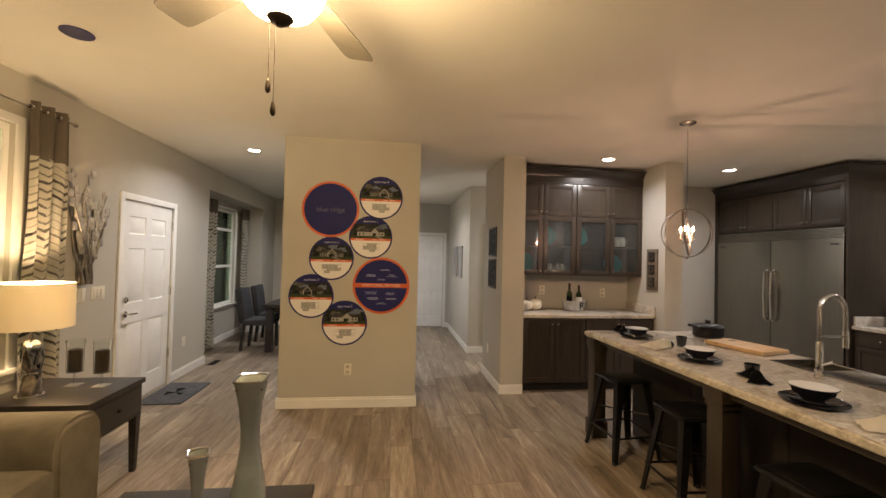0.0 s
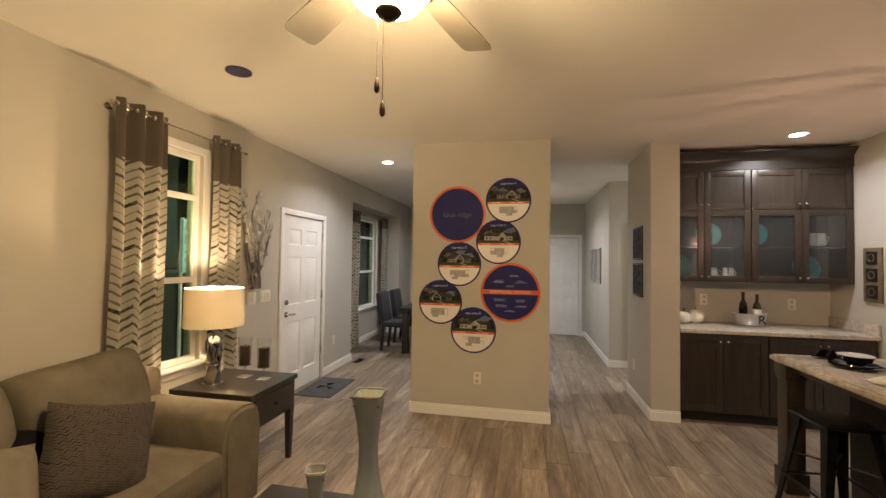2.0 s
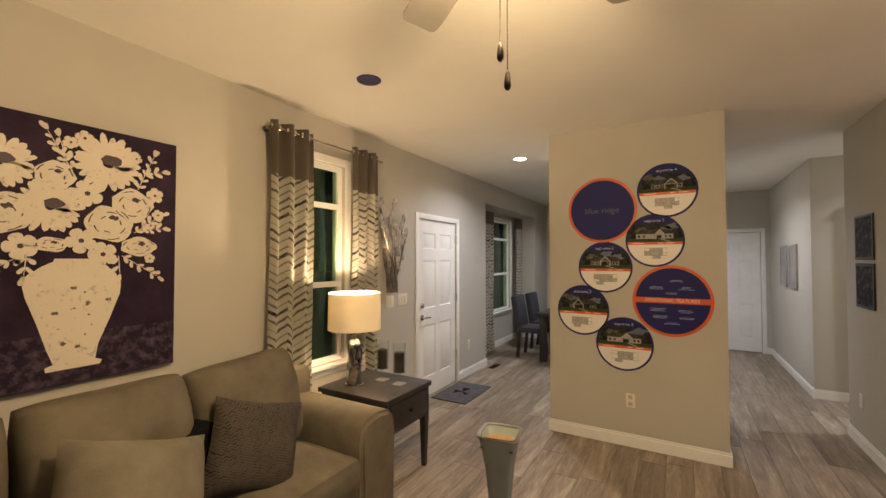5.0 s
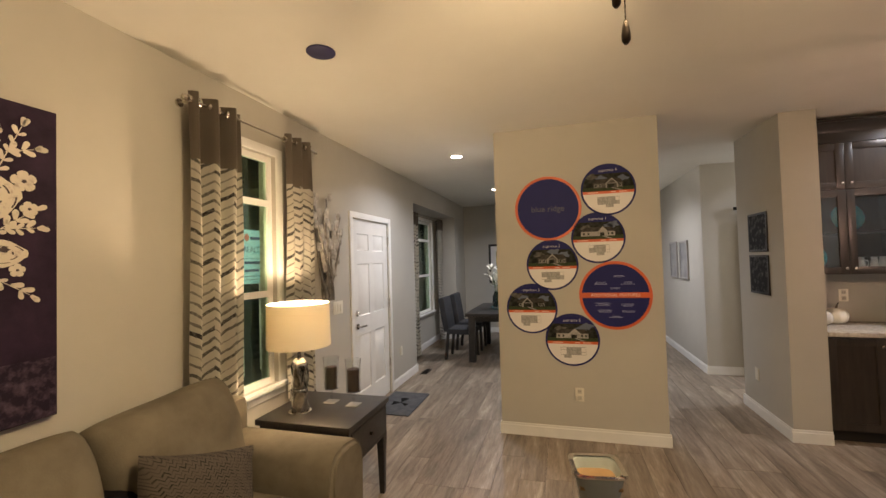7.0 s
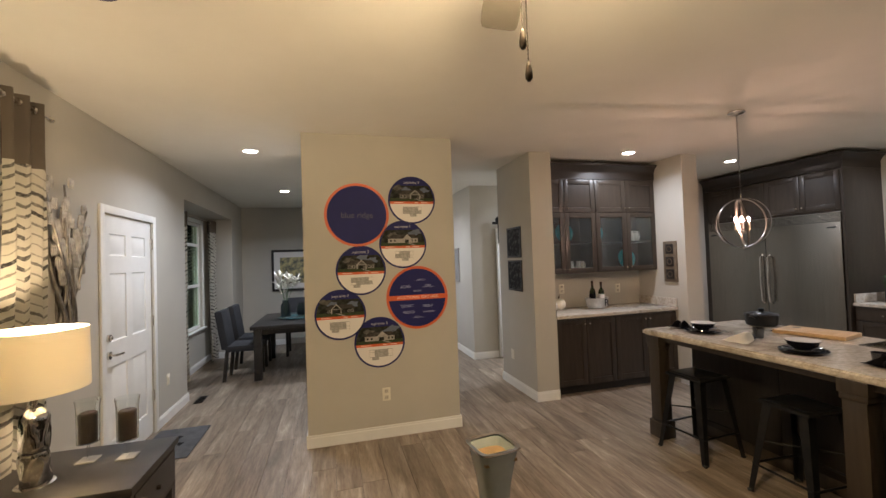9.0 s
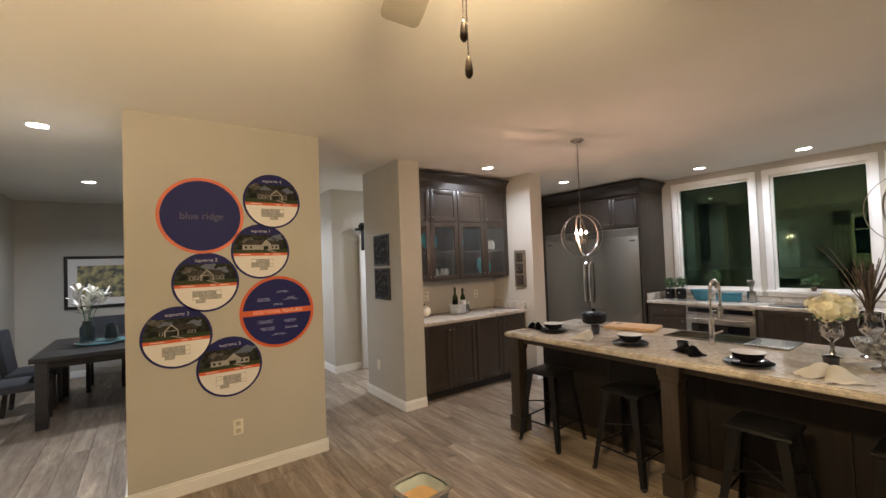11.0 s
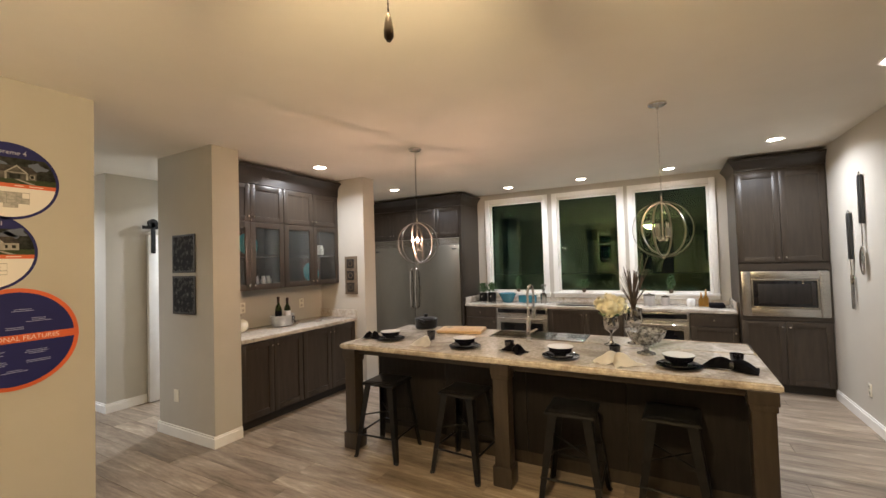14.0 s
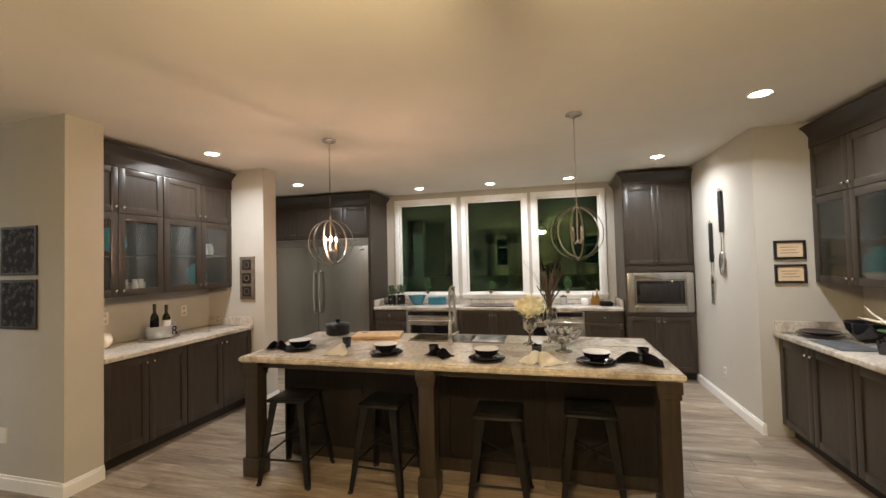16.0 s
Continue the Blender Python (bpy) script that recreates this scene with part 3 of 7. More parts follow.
bm = bmesh.new()
for a, b, z0, z1 in ((HD0 - 0.06, HD0, 0, 2.095), (HD1, HD1 + 0.06, 0, 2.095), (HD0, HD1, 2.035, 2.095)):
    box(bm, a, b, HY - 0.018, HY, z0, z1, bev=0.004)
structure("trim_hall_door", bm, WHITE, "white painted hall door casing", "trim")
door = thing("door_2", "white six-panel hall door, closed, with nickel knob", "door", HD0 + 0.004, HY + 0.03, 0.012)
door["kind"] = "structure"
bm = bmesh.new()
panel_leaf(bm, HD1 - HD0 - 0.008, 2.018, 0.035)
part("leaf", bm, WHITE, door)
bm = bmesh.new()
tube(bm, [(0.07, 0, 0.93), (0.07, -0.012, 0.93)], 0.03, 14)
tube(bm, [(0.07, -0.01, 0.93), (0.07, -0.05, 0.93)], 0.011, 10)
ball(bm, (0.07, -0.06, 0.93), 0.027)
part("door_handle", bm, NICKEL, door, "brushed nickel knob")

barn = thing("barn_door", "white sliding barn door on black strap hangers", "door", 1.735, 6.52, 0.012)
bm = bmesh.new()
box(bm, 0, 0.95, 0, 0.04, 0, 2.03, bev=0.003)
for z0, z1 in ((0, 0.16), (0.95, 1.09), (1.89, 2.03)):
    box(bm, 0.1, 0.85, -0.012, 0.001, z0, z1, bev=0.003)
for a, b in ((0, 0.1), (0.85, 0.95)):
    box(bm, a, b, -0.012, 0.001, 0, 2.03, bev=0.003)
part("leaf", bm, WHITE, barn)
for x in (0.05, 0.90):
    bm = bmesh.new()
    box(bm, x - 0.025, x + 0.025, -0.020, -0.012, 1.80, 2.18, bev=0.002)
    tube(bm, [(x, -0.02, 2.17), (x, 0.012, 2.17)], 0.055, 20)
    part("hanger", bm, BLACKMETAL, barn, "black steel strap hanger with wheel")
part("rail", boxes((-0.06, 1.6, 0.0, 0.010, 2.10, 2.14), bev=0.002), BLACKMETAL, barn, "black steel rail")
bm = bmesh.new()
for x in (0.1, 0.8, 1.5):
    tube(bm, [(x, 0.01, 2.12), (x, 0.08, 2.12)], 0.012, 10)
part("standoff", bm, BLACKMETAL, barn)


def sash_window(name, x, out, y0, y1, z0, z1, rails, depth=0.07):
    """A hung window in a wall face at x; out is the room side."""
    w = thing(name, "white painted window with dark night panes", "window")
    w["kind"] = "structure"
    bm = bmesh.new()
    casing_x(bm, x, out, y0, y1, z0, z1, w=0.06)
    part("window_frame", bm, WHITE, w)
    xs = sorted((x, x + out * 0.05))
    part("window_sill", boxes((*xs, y0 - 0.075, y1 + 0.075, z0 - 0.025, z0), (*sorted((x, x + out * 0.016)), y0 - 0.06, y1 + 0.06, z0 - 0.085, z0 - 0.025), bev=0.004), WHITE, w)
    xi = sorted((x - out * depth, x - out * (depth - 0.035)))
    bm = bmesh.new()
    f = 0.045
    box(bm, *xi, y0, y0 + f, z0, z1)
    box(bm, *xi, y1 - f, y1, z0, z1)
    zs = [z0] + rails + [z1]
    for i, z in enumerate(zs):
        h = 0.045
        a, b = (z, z + h) if i == 0 else (z - h, z) if i == len(zs) - 1 else (z - h / 2, z + h / 2)
        box(bm, *xi, y0 + f, y1 - f, a, b)
    part("sash", bm, WHITE, w)
    xg = sorted((x - out * (depth - 0.014), x - out * (depth - 0.020)))
    for a, b in zip(zs, zs[1:]):
        p = part("pane", boxes((*xg, y0 + f - 0.004, y1 - f + 0.004, a + 0.02, b - 0.02)), WINDOWGLASS, w)
        p.visible_shadow = False
    return w


sash_window("window_1", XL, 1, W1A, W1B, W1Z0, W1Z1, [1.37, 2.03])
sash_window("window_2", XL, 1, WB[0], WB[1], W1Z0, W1Z1, [1.37, 2.03])
sash_window("window_3", BAYX, 1, BW0, BW1, BWZ0, BWZ1, [1.30, 1.95])
for i, (a, b) in enumerate(KW):
    w = thing("window_%d" % (i + 4), "white framed fixed kitchen window, dark outside", "window")
    w["kind"] = "structure"
    bm = bmesh.new()
    casing_x(bm, XW, -1, a, b, KZ0, KZ1, w=0.075, t=0.02)
    part("window_frame", bm, WHITE, w)
    part("window_sill", boxes((XW - 0.045, XW, a - 0.088, b + 0.088, KZ0 - 0.03, KZ0), (XW - 0.018, XW, a - 0.075, b + 0.075, KZ0 - 0.08, KZ0 - 0.03), bev=0.004), WHITE, w)
    bm = bmesh.new()
    f = 0.03
    for r in ((a, a + f, KZ0, KZ1), (b - f, b, KZ0, KZ1), (a + f, b - f, KZ0, KZ0 + f), (a + f, b - f, KZ1 - f, KZ1)):
        box(bm, XW + 0.03, XW + 0.07, *r)
    part("sash", bm, WHITE, w)
    part("pane", boxes((XW + 0.045, XW + 0.052, a + f - 0.004, b - f + 0.004, KZ0 + f - 0.004, KZ1 - f + 0.004)), WINDOWGLASS, w)

# ---- recessed lamps ----
# First two stand out of view, added to light the hall and passage walls.
CANS = [(0.04, 7.20, 1.8), (2.75, 6.10, 1.8), (-1.55, 4.94, 1.2), (-1.47, 7.30, 1.3), (2.55, 4.455, 0.8), (4.28, 4.64, 0.8), (5.23, 3.13, 0.62), (5.23, 2.03, 0.62), (5.23, 0.91, 0.62), (4.29, -0.02, 1.0), (2.52, -0.27, 1.05)]
first = None
for x, y, k in CANS:
    if first is None:
        first = thing("recessed_light", "round white recessed ceiling light, switched on", "ceiling light", x, y, CEIL, group="recessed ceiling lights")
        bm = bmesh.new()
        lathe(bm, [(0.062, -0.001), (0.078, -0.001), (0.082, -0.006), (0.075, -0.010), (0.062, -0.004)], 32)
        part("trim_ring", bm, WHITE, first)
        bm = bmesh.new()
        lathe(bm, [(0.060, -0.005), (0.060, -0.003)], 32)
        part("lens", bm, CANGLOW, first, "glowing white lens")
    else:
        copy_thing(first, pose(x, y, CEIL))
    lamp("can_lamp", "AREA", CAN_WATTS * k, COOL, pose(x, y, CEIL - 0.014), 0.12, 150)

sp = thing("ceiling_speaker", "dark purple round speaker cover on the ceiling", "speaker", -1.69, 2.455, CEIL)
bm = bmesh.new()
lathe(bm, [(0.078, -0.0005), (0.078, -0.006), (0.074, -0.009)], 40)
part("cover", bm, SPEAKER, sp)

# ---- ceiling fan ----
fan = thing("ceiling_fan", "five-blade ceiling fan with a lit frosted bowl", "ceiling fan", -0.317, 1.386, 0)
bm = bmesh.new()
lathe(bm, [(0.075, 2.738), (0.078, 2.70), (0.06, 2.68), (0.018, 2.67), (0.018, 2.62), (0.07, 2.615), (0.115, 2.59), (0.12, 2.53), (0.10, 2.505), (0.06, 2.50)], 32)
part("motor_housing", bm, BRONZE, fan, "dark bronze motor housing")
bm = bmesh.new()
lathe(bm, [(0.08, 2.498), (0.085, 2.47), (0.10, 2.455), (0.10, 2.445)], 32)
part("light_fitter", bm, BRONZE, fan)
bm = bmesh.new()
lathe(bm, [(0.140, 2.444), (0.143, 2.43), (0.132, 2.395), (0.105, 2.36), (0.065, 2.338), (0.03, 2.33)], 36)
part("bowl", bm, BOWLGLOW, fan, "glowing frosted glass bowl")
bm = bmesh.new()
lathe(bm, [(0.038, 2.335), (0.044, 2.326), (0.036, 2.316), (0.018, 2.308), (0.010, 2.300)], 20)
part("finial", bm, BRONZE, fan)
BLADE = mottled("fan_blade_wood", (0.17, 0.15, 0.12), (0.22, 0.195, 0.16), 4.0, (1, 1, 1), rough=0.5, bump=0.05)
for k in range(5):
    a = radians(72 + 72 * k)
    m = pose(0, 0, 2.515, 0, 0, math.degrees(a)) @ pose(0, 0, 0, 11, 0, 0)
    bm = bmesh.new()
    out = []
    for x, w in ((0.20, 0.050), (0.26, 0.057), (0.45, 0.068), (0.60, 0.074), (0.650, 0.073), (0.672, 0.066), (0.680, 0.050)):
        out.append((x, w))
    pts = [(x, w, 0) for x, w in out] + [(x, -w, 0) for x, w in reversed(out)]
    poly(bm, [m @ Vector(p) for p in pts], (0, 0, 0.007))
    bl = part("blade", bm, BLADE, fan, "taupe wooden blade")
    bm = bmesh.new()
    tube(bm, [m @ Vector(p) for p in ((0.10, 0, 0.01), (0.16, 0, -0.005), (0.25, 0, -0.006))], 0.013, 8)
    part("blade_iron", bm, BRONZE, bl)
for x, y, z in ((-0.027, -0.019, 2.084), (-0.011, -0.012, 2.012)):
    bm = bmesh.new()
    tube(bm, [(x, y, 2.31), (x, y, z + 0.026)], 0.0012, 6)
    for i in range(26):
        zz = z + 0.028 + (2.31 - z - 0.03) * i / 26
        ball(bm, (x, y, zz), 0.0021, 6)
    ch = part("pull_chain", bm, BRONZE, fan)
    bm = bmesh.new()
    lathe(bm, [(0.003, 0.030), (0.006, 0.022), (0.0088, 0.002), (0.0085, -0.010), (0.004, -0.017)], 14, x, y, z)
    part("pull", bm, BRONZE, ch, "dark wooden pull")

# ---- curtains ----


def curtain_set(yc, half, x, ztop, zbot, widths, group):
    rod = thing("curtain_rod", "slim nickel curtain rod with round finials", "curtain rod", 0, 0, 0, 0, group)
    bm = bmesh.new()
    tube(bm, [(x, yc - half, ztop), (x, yc + half, ztop)], 0.0085, 10)
    part("rod", bm, NICKEL, rod)
    for y in (yc - half, yc + half):
        bm = bmesh.new()
        ball(bm, (x, y, ztop), 0.019, 12)
        part("finial", bm, NICKEL, rod)
    wx = x - 0.10
    for y in (yc - half + 0.05, yc + half - 0.05):
        bm = bmesh.new()
        tube(bm, [(wx, y, ztop), (x, y, ztop)], 0.007, 8)
        tube(bm, [(wx, y, ztop), (wx + 0.012, y, ztop)], 0.024, 12)
        part("bracket", bm, NICKEL, rod)
    for y0, y1, folds in widths:
        c = thing("curtain", "cream curtain with dark brush-stroke chevrons and taupe heading", "curtain", 0, 0, 0, 0, group)
        bm = bmesh.new()
        n, m = folds * 14, 24
        rows = []
        for j in range(m + 1):
            z = ztop + 0.045 + (zbot - ztop - 0.045) * j / m
            row = []
            for i in range(n + 1):
                u = i / n
                amp = 0.038 + 0.010 * math.sin(3.1 * u + j * 0.2)
                xx = x + amp * math.sin(2 * math.pi * folds * u + 0.25 * math.sin(j * 0.35 + u * 5)) + 0.006 * noise.noise((u * 6, j * 0.3, y0))
                yy = y0 + (y1 - y0) * u + 0.012 * math.sin(j * 0.22 + u * 9) * j / m
                row.append(bm.verts.new((xx, yy, z)))
            rows.append(row)
        for a, b in zip(rows, rows[1:]):
            for i in range(n):
                bm.faces.new((a[i], a[i + 1], b[i + 1], b[i]))
        geo = bmesh.ops.solidify(bm, geom=bm.faces[:], thickness=0.0025)
        part("panel", bm, CURTAIN, c)
        for k in range(folds * 2):
            u = (k + 0.0) / (folds * 2) + 0.02
            bm = bmesh.new()
            ring_band(bm, (x, y0 + (y1 - y0) * u, ztop), 0.026, 0.012, 0.008, (0.35, 1, 0), 20)
            part("grommet", bm, NICKEL, c)


curtain_set(2.845, 0.615, XL + 0.10, 2.50, 0.03, [(2.25, 2.64, 3), (3.06, 3.41, 3)], "living room curtains")
curtain_set(-0.245, 0.615, XL + 0.10, 2.50, 0.03, [(-0.84, -0.46, 3), (-0.03, 0.35, 3)], "living room curtains")
curtain_set(7.55, 0.98, BAYX + 0.11, 2.33, 0.03, [(6.60, 6.98, 3), (8.10, 8.42, 3)], "dining bay curtains")


# ---- sofa ----
sofa = thing("sofa", "tan suede three-seat sofa with loose back cushions", "sofa", XL + 0.05, 0, 0)
SY0, SY1, SD, AW = 0.0, 2.53, 0.92, 0.32
part("base", boxes((0.06, SD - 0.03, SY0 + 0.06, SY1 - 0.06, 0.07, 0.30), bev=0.02), SOFA, sofa)
part("back", boxes((0.02, 0.22, SY0 + 0.04, SY1 - 0.04, 0.07, 0.84), bev=0.06), SOFA, sofa)
for a, b in ((SY0, SY0 + AW), (SY1 - AW, SY1)):
    bm = bmesh.new()
    prof = [(a + 0.01, 0.06), (a, 0.52), (a + 0.015, 0.61), (a + 0.06, 0.655), ((a + b) / 2, 0.67), (b - 0.06, 0.655), (b - 0.015, 0.61), (b, 0.52), (b - 0.01, 0.06)]
    poly(bm, [(SD, y, z) for y, z in prof], (-(SD - 0.06), 0, 0))
    bmesh.ops.bevel(bm, geom=[e for e in bm.edges if len({round(v.co.x, 3) for v in e.verts}) == 1], offset=0.022, segments=3, affect="EDGES")
    part("arm", bm, SOFA, sofa)
for k in range(3):
    w = (SY1 - SY0 - 2 * AW) / 3
    y = SY0 + AW + w * (k + 0.5)
    bm = bmesh.new()
    box(bm, 0.20, SD + 0.015, y - w / 2 + 0.003, y + w / 2 - 0.003, 0.29, 0.485, bev=0.06)
    bmesh.ops.subdivide_edges(bm, edges=bm.edges, cuts=2, use_grid_fill=True)
    for v in bm.verts:
        if v.co.z > 0.46:
            v.co.z += 0.025 * max(0, 1 - ((v.co.x - 0.55) / 0.4) ** 2) * max(0, 1 - ((v.co.y - y) / (w / 2)) ** 2)
    part("seat_cushion", bm, SOFA, sofa)
    bm = bmesh.new()
    cushion(bm, w + 0.03, 0.62, 0.34, pose(0.34, y, 0.735, 90, 0, 90) @ pose(0, 0, 0, -14, 0, 3 * (k - 1)), n=26, puff=0.42, corner=0.10, wrinkle=0.022, seed=k + 1)
    part("back_cushion", bm, SOFA, sofa)
for x in (0.10, SD - 0.10):
    for y in (SY0 + 0.10, SY1 - 0.10):
        part("leg", boxes((x - 0.03, x + 0.03, y - 0.03, y + 0.03, 0, 0.072), bev=0.004), TABLEWOOD, sofa)


def pillow(label, x, y, z, size, mat, rx, ry, rz, thick=0.17, spin=0):
    p = thing("throw_pillow", label, "pillow")
    bm = bmesh.new()
    cushion(bm, size, size, thick, pose(x, y, z, rx, ry, rz) @ pose(0, 0, 0, 0, 0, spin), n=18, puff=0.62, wrinkle=0.012)
    part("cover", bm, mat, p)


pillow("square charcoal pillow with woven geometric pattern", -1.80, 1.74, 0.66, 0.44, PILLOWCLOTH, 0, 66, -14, spin=-17)
pillow("square black pillow leaning on the sofa", -1.99, 1.50, 0.62, 0.42, BLACKCLOTH, 0, 68, -4, spin=-8)
pillow("square tan suede pillow on the sofa", -1.74, 1.19, 0.655, 0.52, PILLOWSUEDE, 0, 60, 4, 0.28, spin=-20)


# ---- end tables and lamps ----
def end_table(y0, y1, group):
    t = thing("end_table", "charcoal wooden end table with a drawer", "end table", -2.29, y0, 0, 0, group)
    w, d = 0.64, y1 - y0
    part("tabletop", boxes((0, w, 0, d, 0.605, 0.64), bev=0.004), TABLEWOOD, t)
    part("apron", boxes((0.02, w - 0.014, 0.02, d - 0.02, 0.39, 0.605)), TABLEWOOD, t)
    dr = part("drawer", boxes((w - 0.018, w - 0.006, 0.05, d - 0.05, 0.42, 0.585), bev=0.003), TABLEWOOD, t)
    bm = bmesh.new()
    tube(bm, [(w - 0.007, d / 2, 0.50), (w + 0.012, d / 2, 0.50)], 0.012, 12)
    part("knob", bm, BRONZE, dr)
    for x in (0.045, w - 0.04):
        for y in (0.045, d - 0.045):
            bm = bmesh.new()
            vs = box(bm, x - 0.026, x + 0.026, y - 0.026, y + 0.026, 0, 0.40)
            for v in vs:
                if v.co.z < 0.1:
                    v.co.x, v.co.y = x + (v.co.x - x) * 0.6, y + (v.co.y - y) * 0.6
            part("leg", bm, TABLEWOOD, t)


end_table(2.60, 3.16, "end tables beside the sofa")
end_table(-0.58, -0.02, "end tables beside the sofa")


def table_lamp(x, y, z, glow):
    t = thing("table_lamp", "mercury glass table lamp with a glowing cream drum shade", "table lamp", x, y, z, 0, "table lamps")
    bm = bmesh.new()
    lathe(bm, [(0.07, 0), (0.07, 0.012), (0.05, 0.018)], 28)
    part("foot", bm, CHROME, t)
    bm = bmesh.new()
    n, rings = 28, []
    for i in range(37):
        z = 0.018 + 0.327 * i / 36
        r = 0.053 * (1 - 0.55 * max(0.0, (z - 0.29) / 0.055) ** 2 - 0.10 * math.exp(-((z - 0.155) / 0.008) ** 2))
        rings.append([bm.verts.new((r * k * math.cos(a), r * k * math.sin(a), z)) for a in [2 * math.pi * q / n for q in range(n)] for k in [1 + 0.055 * math.sin(3 * a + 22 * z) + 0.045 * math.sin(5 * a - 37 * z)]])
    for lo, hi in zip(rings, rings[1:]):
        for q in range(n):
            bm.faces.new((lo[q], lo[(q + 1) % n], hi[(q + 1) % n], hi[q]))
    bm.faces.new(list(reversed(rings[0])))
    bm.faces.new(rings[-1])
    part("base", bm, MERCURY, t, "mottled mercury glass column")
    bm = bmesh.new()
    tube(bm, [(0, 0, 0.345), (0, 0, 0.47)], 0.012, 10)
    tube(bm, [(0, 0, 0.47), (0, 0, 0.57)], 0.020, 12)
    for a in (0, 120, 240):
        tube(bm, [(0, 0, 0.40), (0.19 * math.cos(radians(a)), 0.19 * math.sin(radians(a)), 0.43)], 0.0025, 5)
    part("socket", bm, NICKEL, t)
    bm = bmesh.new()
    n = 48
    for r, flip in ((0.196, False), (0.1945, True)):
        a = [bm.verts.new((r * math.cos(2 * math.pi * i / n), r * math.sin(2 * math.pi * i / n), 0.42)) for i in range(n)]
        b = [bm.verts.new((0.975 * v.co.x, 0.975 * v.co.y, 0.69)) for v in a]
        for i in range(n):
            q = (a[i], a[(i + 1) % n], b[(i + 1) % n], b[i])
            bm.faces.new(tuple(reversed(q)) if flip else q)
    part("shade", bm, SHADE, t, "glowing cream linen drum shade")
    bm = bmesh.new()
    ball(bm, (0, 0, 0.595), 0.026, 12, 1, 1, 1.3)
    part("bulb", bm, glow, t)


table_lamp(-2.085, 2.765, 0.64, emitter("table_bulb_lit", (1.0, 0.77, 0.47), LAMP_EMIT))
table_lamp(-2.085, -0.18, 0.64, emitter("dim_table_bulb_lit", (1.0, 0.77, 0.47), LAMP_EMIT * 0.42))

# ---- coffee table and vases ----
ct = thing("coffee_table", "dark wooden coffee table", "coffee table", -1.10, 1.25, 0)
part("tabletop", boxes((0, 0.836, 0, 0.765, 0.41, 0.45), bev=0.005), TABLEWOOD, ct)
part("apron", boxes((0.04, 0.796, 0.04, 0.725, 0.33, 0.41)), TABLEWOOD, ct)
for x in (0.06, 0.776):
    for y in (0.06, 0.705):
        part("leg", boxes((x - 0.03, x + 0.03, y - 0.03, y + 0.03, 0, 0.33), bev=0.003), TABLEWOOD, ct)


def square_vase(x, y, z, h, w, rz, label):
    """A twisted vase of square section with a flared lip."""
    v = thing("vase", label, "vase", x, y, z, rz, "celadon vases on the coffee table")
    prof = [(0.0, 0.72), (0.03, 0.76), (0.12, 0.92), (0.26, 1.10), (0.40, 1.02), (0.52, 0.78), (0.64, 0.58), (0.74, 0.56), (0.86, 0.70), (0.95, 0.90), (1.0, 1.02), (1.0, 0.90), (0.95, 0.78), (0.7, 0.4)]
    bm = bmesh.new()
    lathe(bm, [(w / 2 * r, h * t) for t, r in prof], 32, sides=lambda a: 1.22 / (abs(math.cos(a)) ** 4.5 + abs(math.sin(a)) ** 4.5) ** (1 / 4.5))
    part("body", bm, CELADON, v)
    bm = bmesh.new()
    k = w / 2 * 1.30
    box(bm, -k * 0.80, k * 0.80, -k * 0.80, k * 0.80, h * 0.955, h * 0.965)
    part("inner_glaze", bm, GOLD, v, "gold glazed throat")
    bm = bmesh.new()
    lathe(bm, [(w / 2 * 0.98, h - 0.004), (w / 2 * 1.10, h + 0.001), (w / 2 * 1.10, h + 0.005), (w / 2 * 0.90, h + 0.004)], 32, sides=lambda a: 1.22 / (abs(math.cos(a)) ** 6 + abs(math.sin(a)) ** 6) ** (1 / 6))
    bm.faces.ensure_lookup_table()
    bmesh.ops.delete(bm, geom=[f for f in bm.faces if len(f.verts) > 4], context="FACES_ONLY")
    part("rim", bm, CHROME, v, "silvered rim")


GOLD = mottled("gold_glaze", (0.13, 0.075, 0.032), (0.24, 0.15, 0.07), 9.0, rough=0.35, metal=0.3, bump=0.05)
square_vase(-0.405, 1.505, 0.45, 0.65, 0.086, 8, "tall celadon square vase with flared lip")
square_vase(-0.49, 1.31, 0.45, 0.485, 0.046, 22, "small celadon square vase with flared lip")


# ---- entry ----
mat = thing("doormat", "charcoal doormat with a black bow print", "doormat", -2.44, 4.42, 0.002)
part("pad", boxes((0, 0.44, 0, 0.70, 0, 0.010), bev=0.003), MAT, mat)
bm = bmesh.new()
for s in (1, -1):
    poly(bm, [(0.22, 0.35, 0.0102), (0.22 + s * 0.05, 0.35 + 0.13, 0.0102), (0.22 - s * 0.02, 0.35 + 0.15, 0.0102)], (0, 0, 0.001))
    poly(bm, [(0.22, 0.35, 0.0102), (0.22 + s * 0.10, 0.35 - 0.03 * s, 0.0102), (0.22 + s * 0.08, 0.35 - 0.10, 0.0102)], (0, 0, 0.001))
part("print", bm, BLACKCLOTH, mat)


def plate_on_west(name, y, z, w, h, cat, label, toggles):
    p = thing(name, label, cat, XL, y, z)
    part("plate", boxes((0, 0.006, -w / 2, w / 2, -h / 2, h / 2), bev=0.002), IVORYPLASTIC, p)
    for k in range(toggles):
        yy = (k - (toggles - 1) / 2) * 0.046
        part("toggle", boxes((0.006, 0.011, yy - 0.016, yy + 0.016, -0.033, 0.033), bev=0.001), IVORYPLASTIC, p)


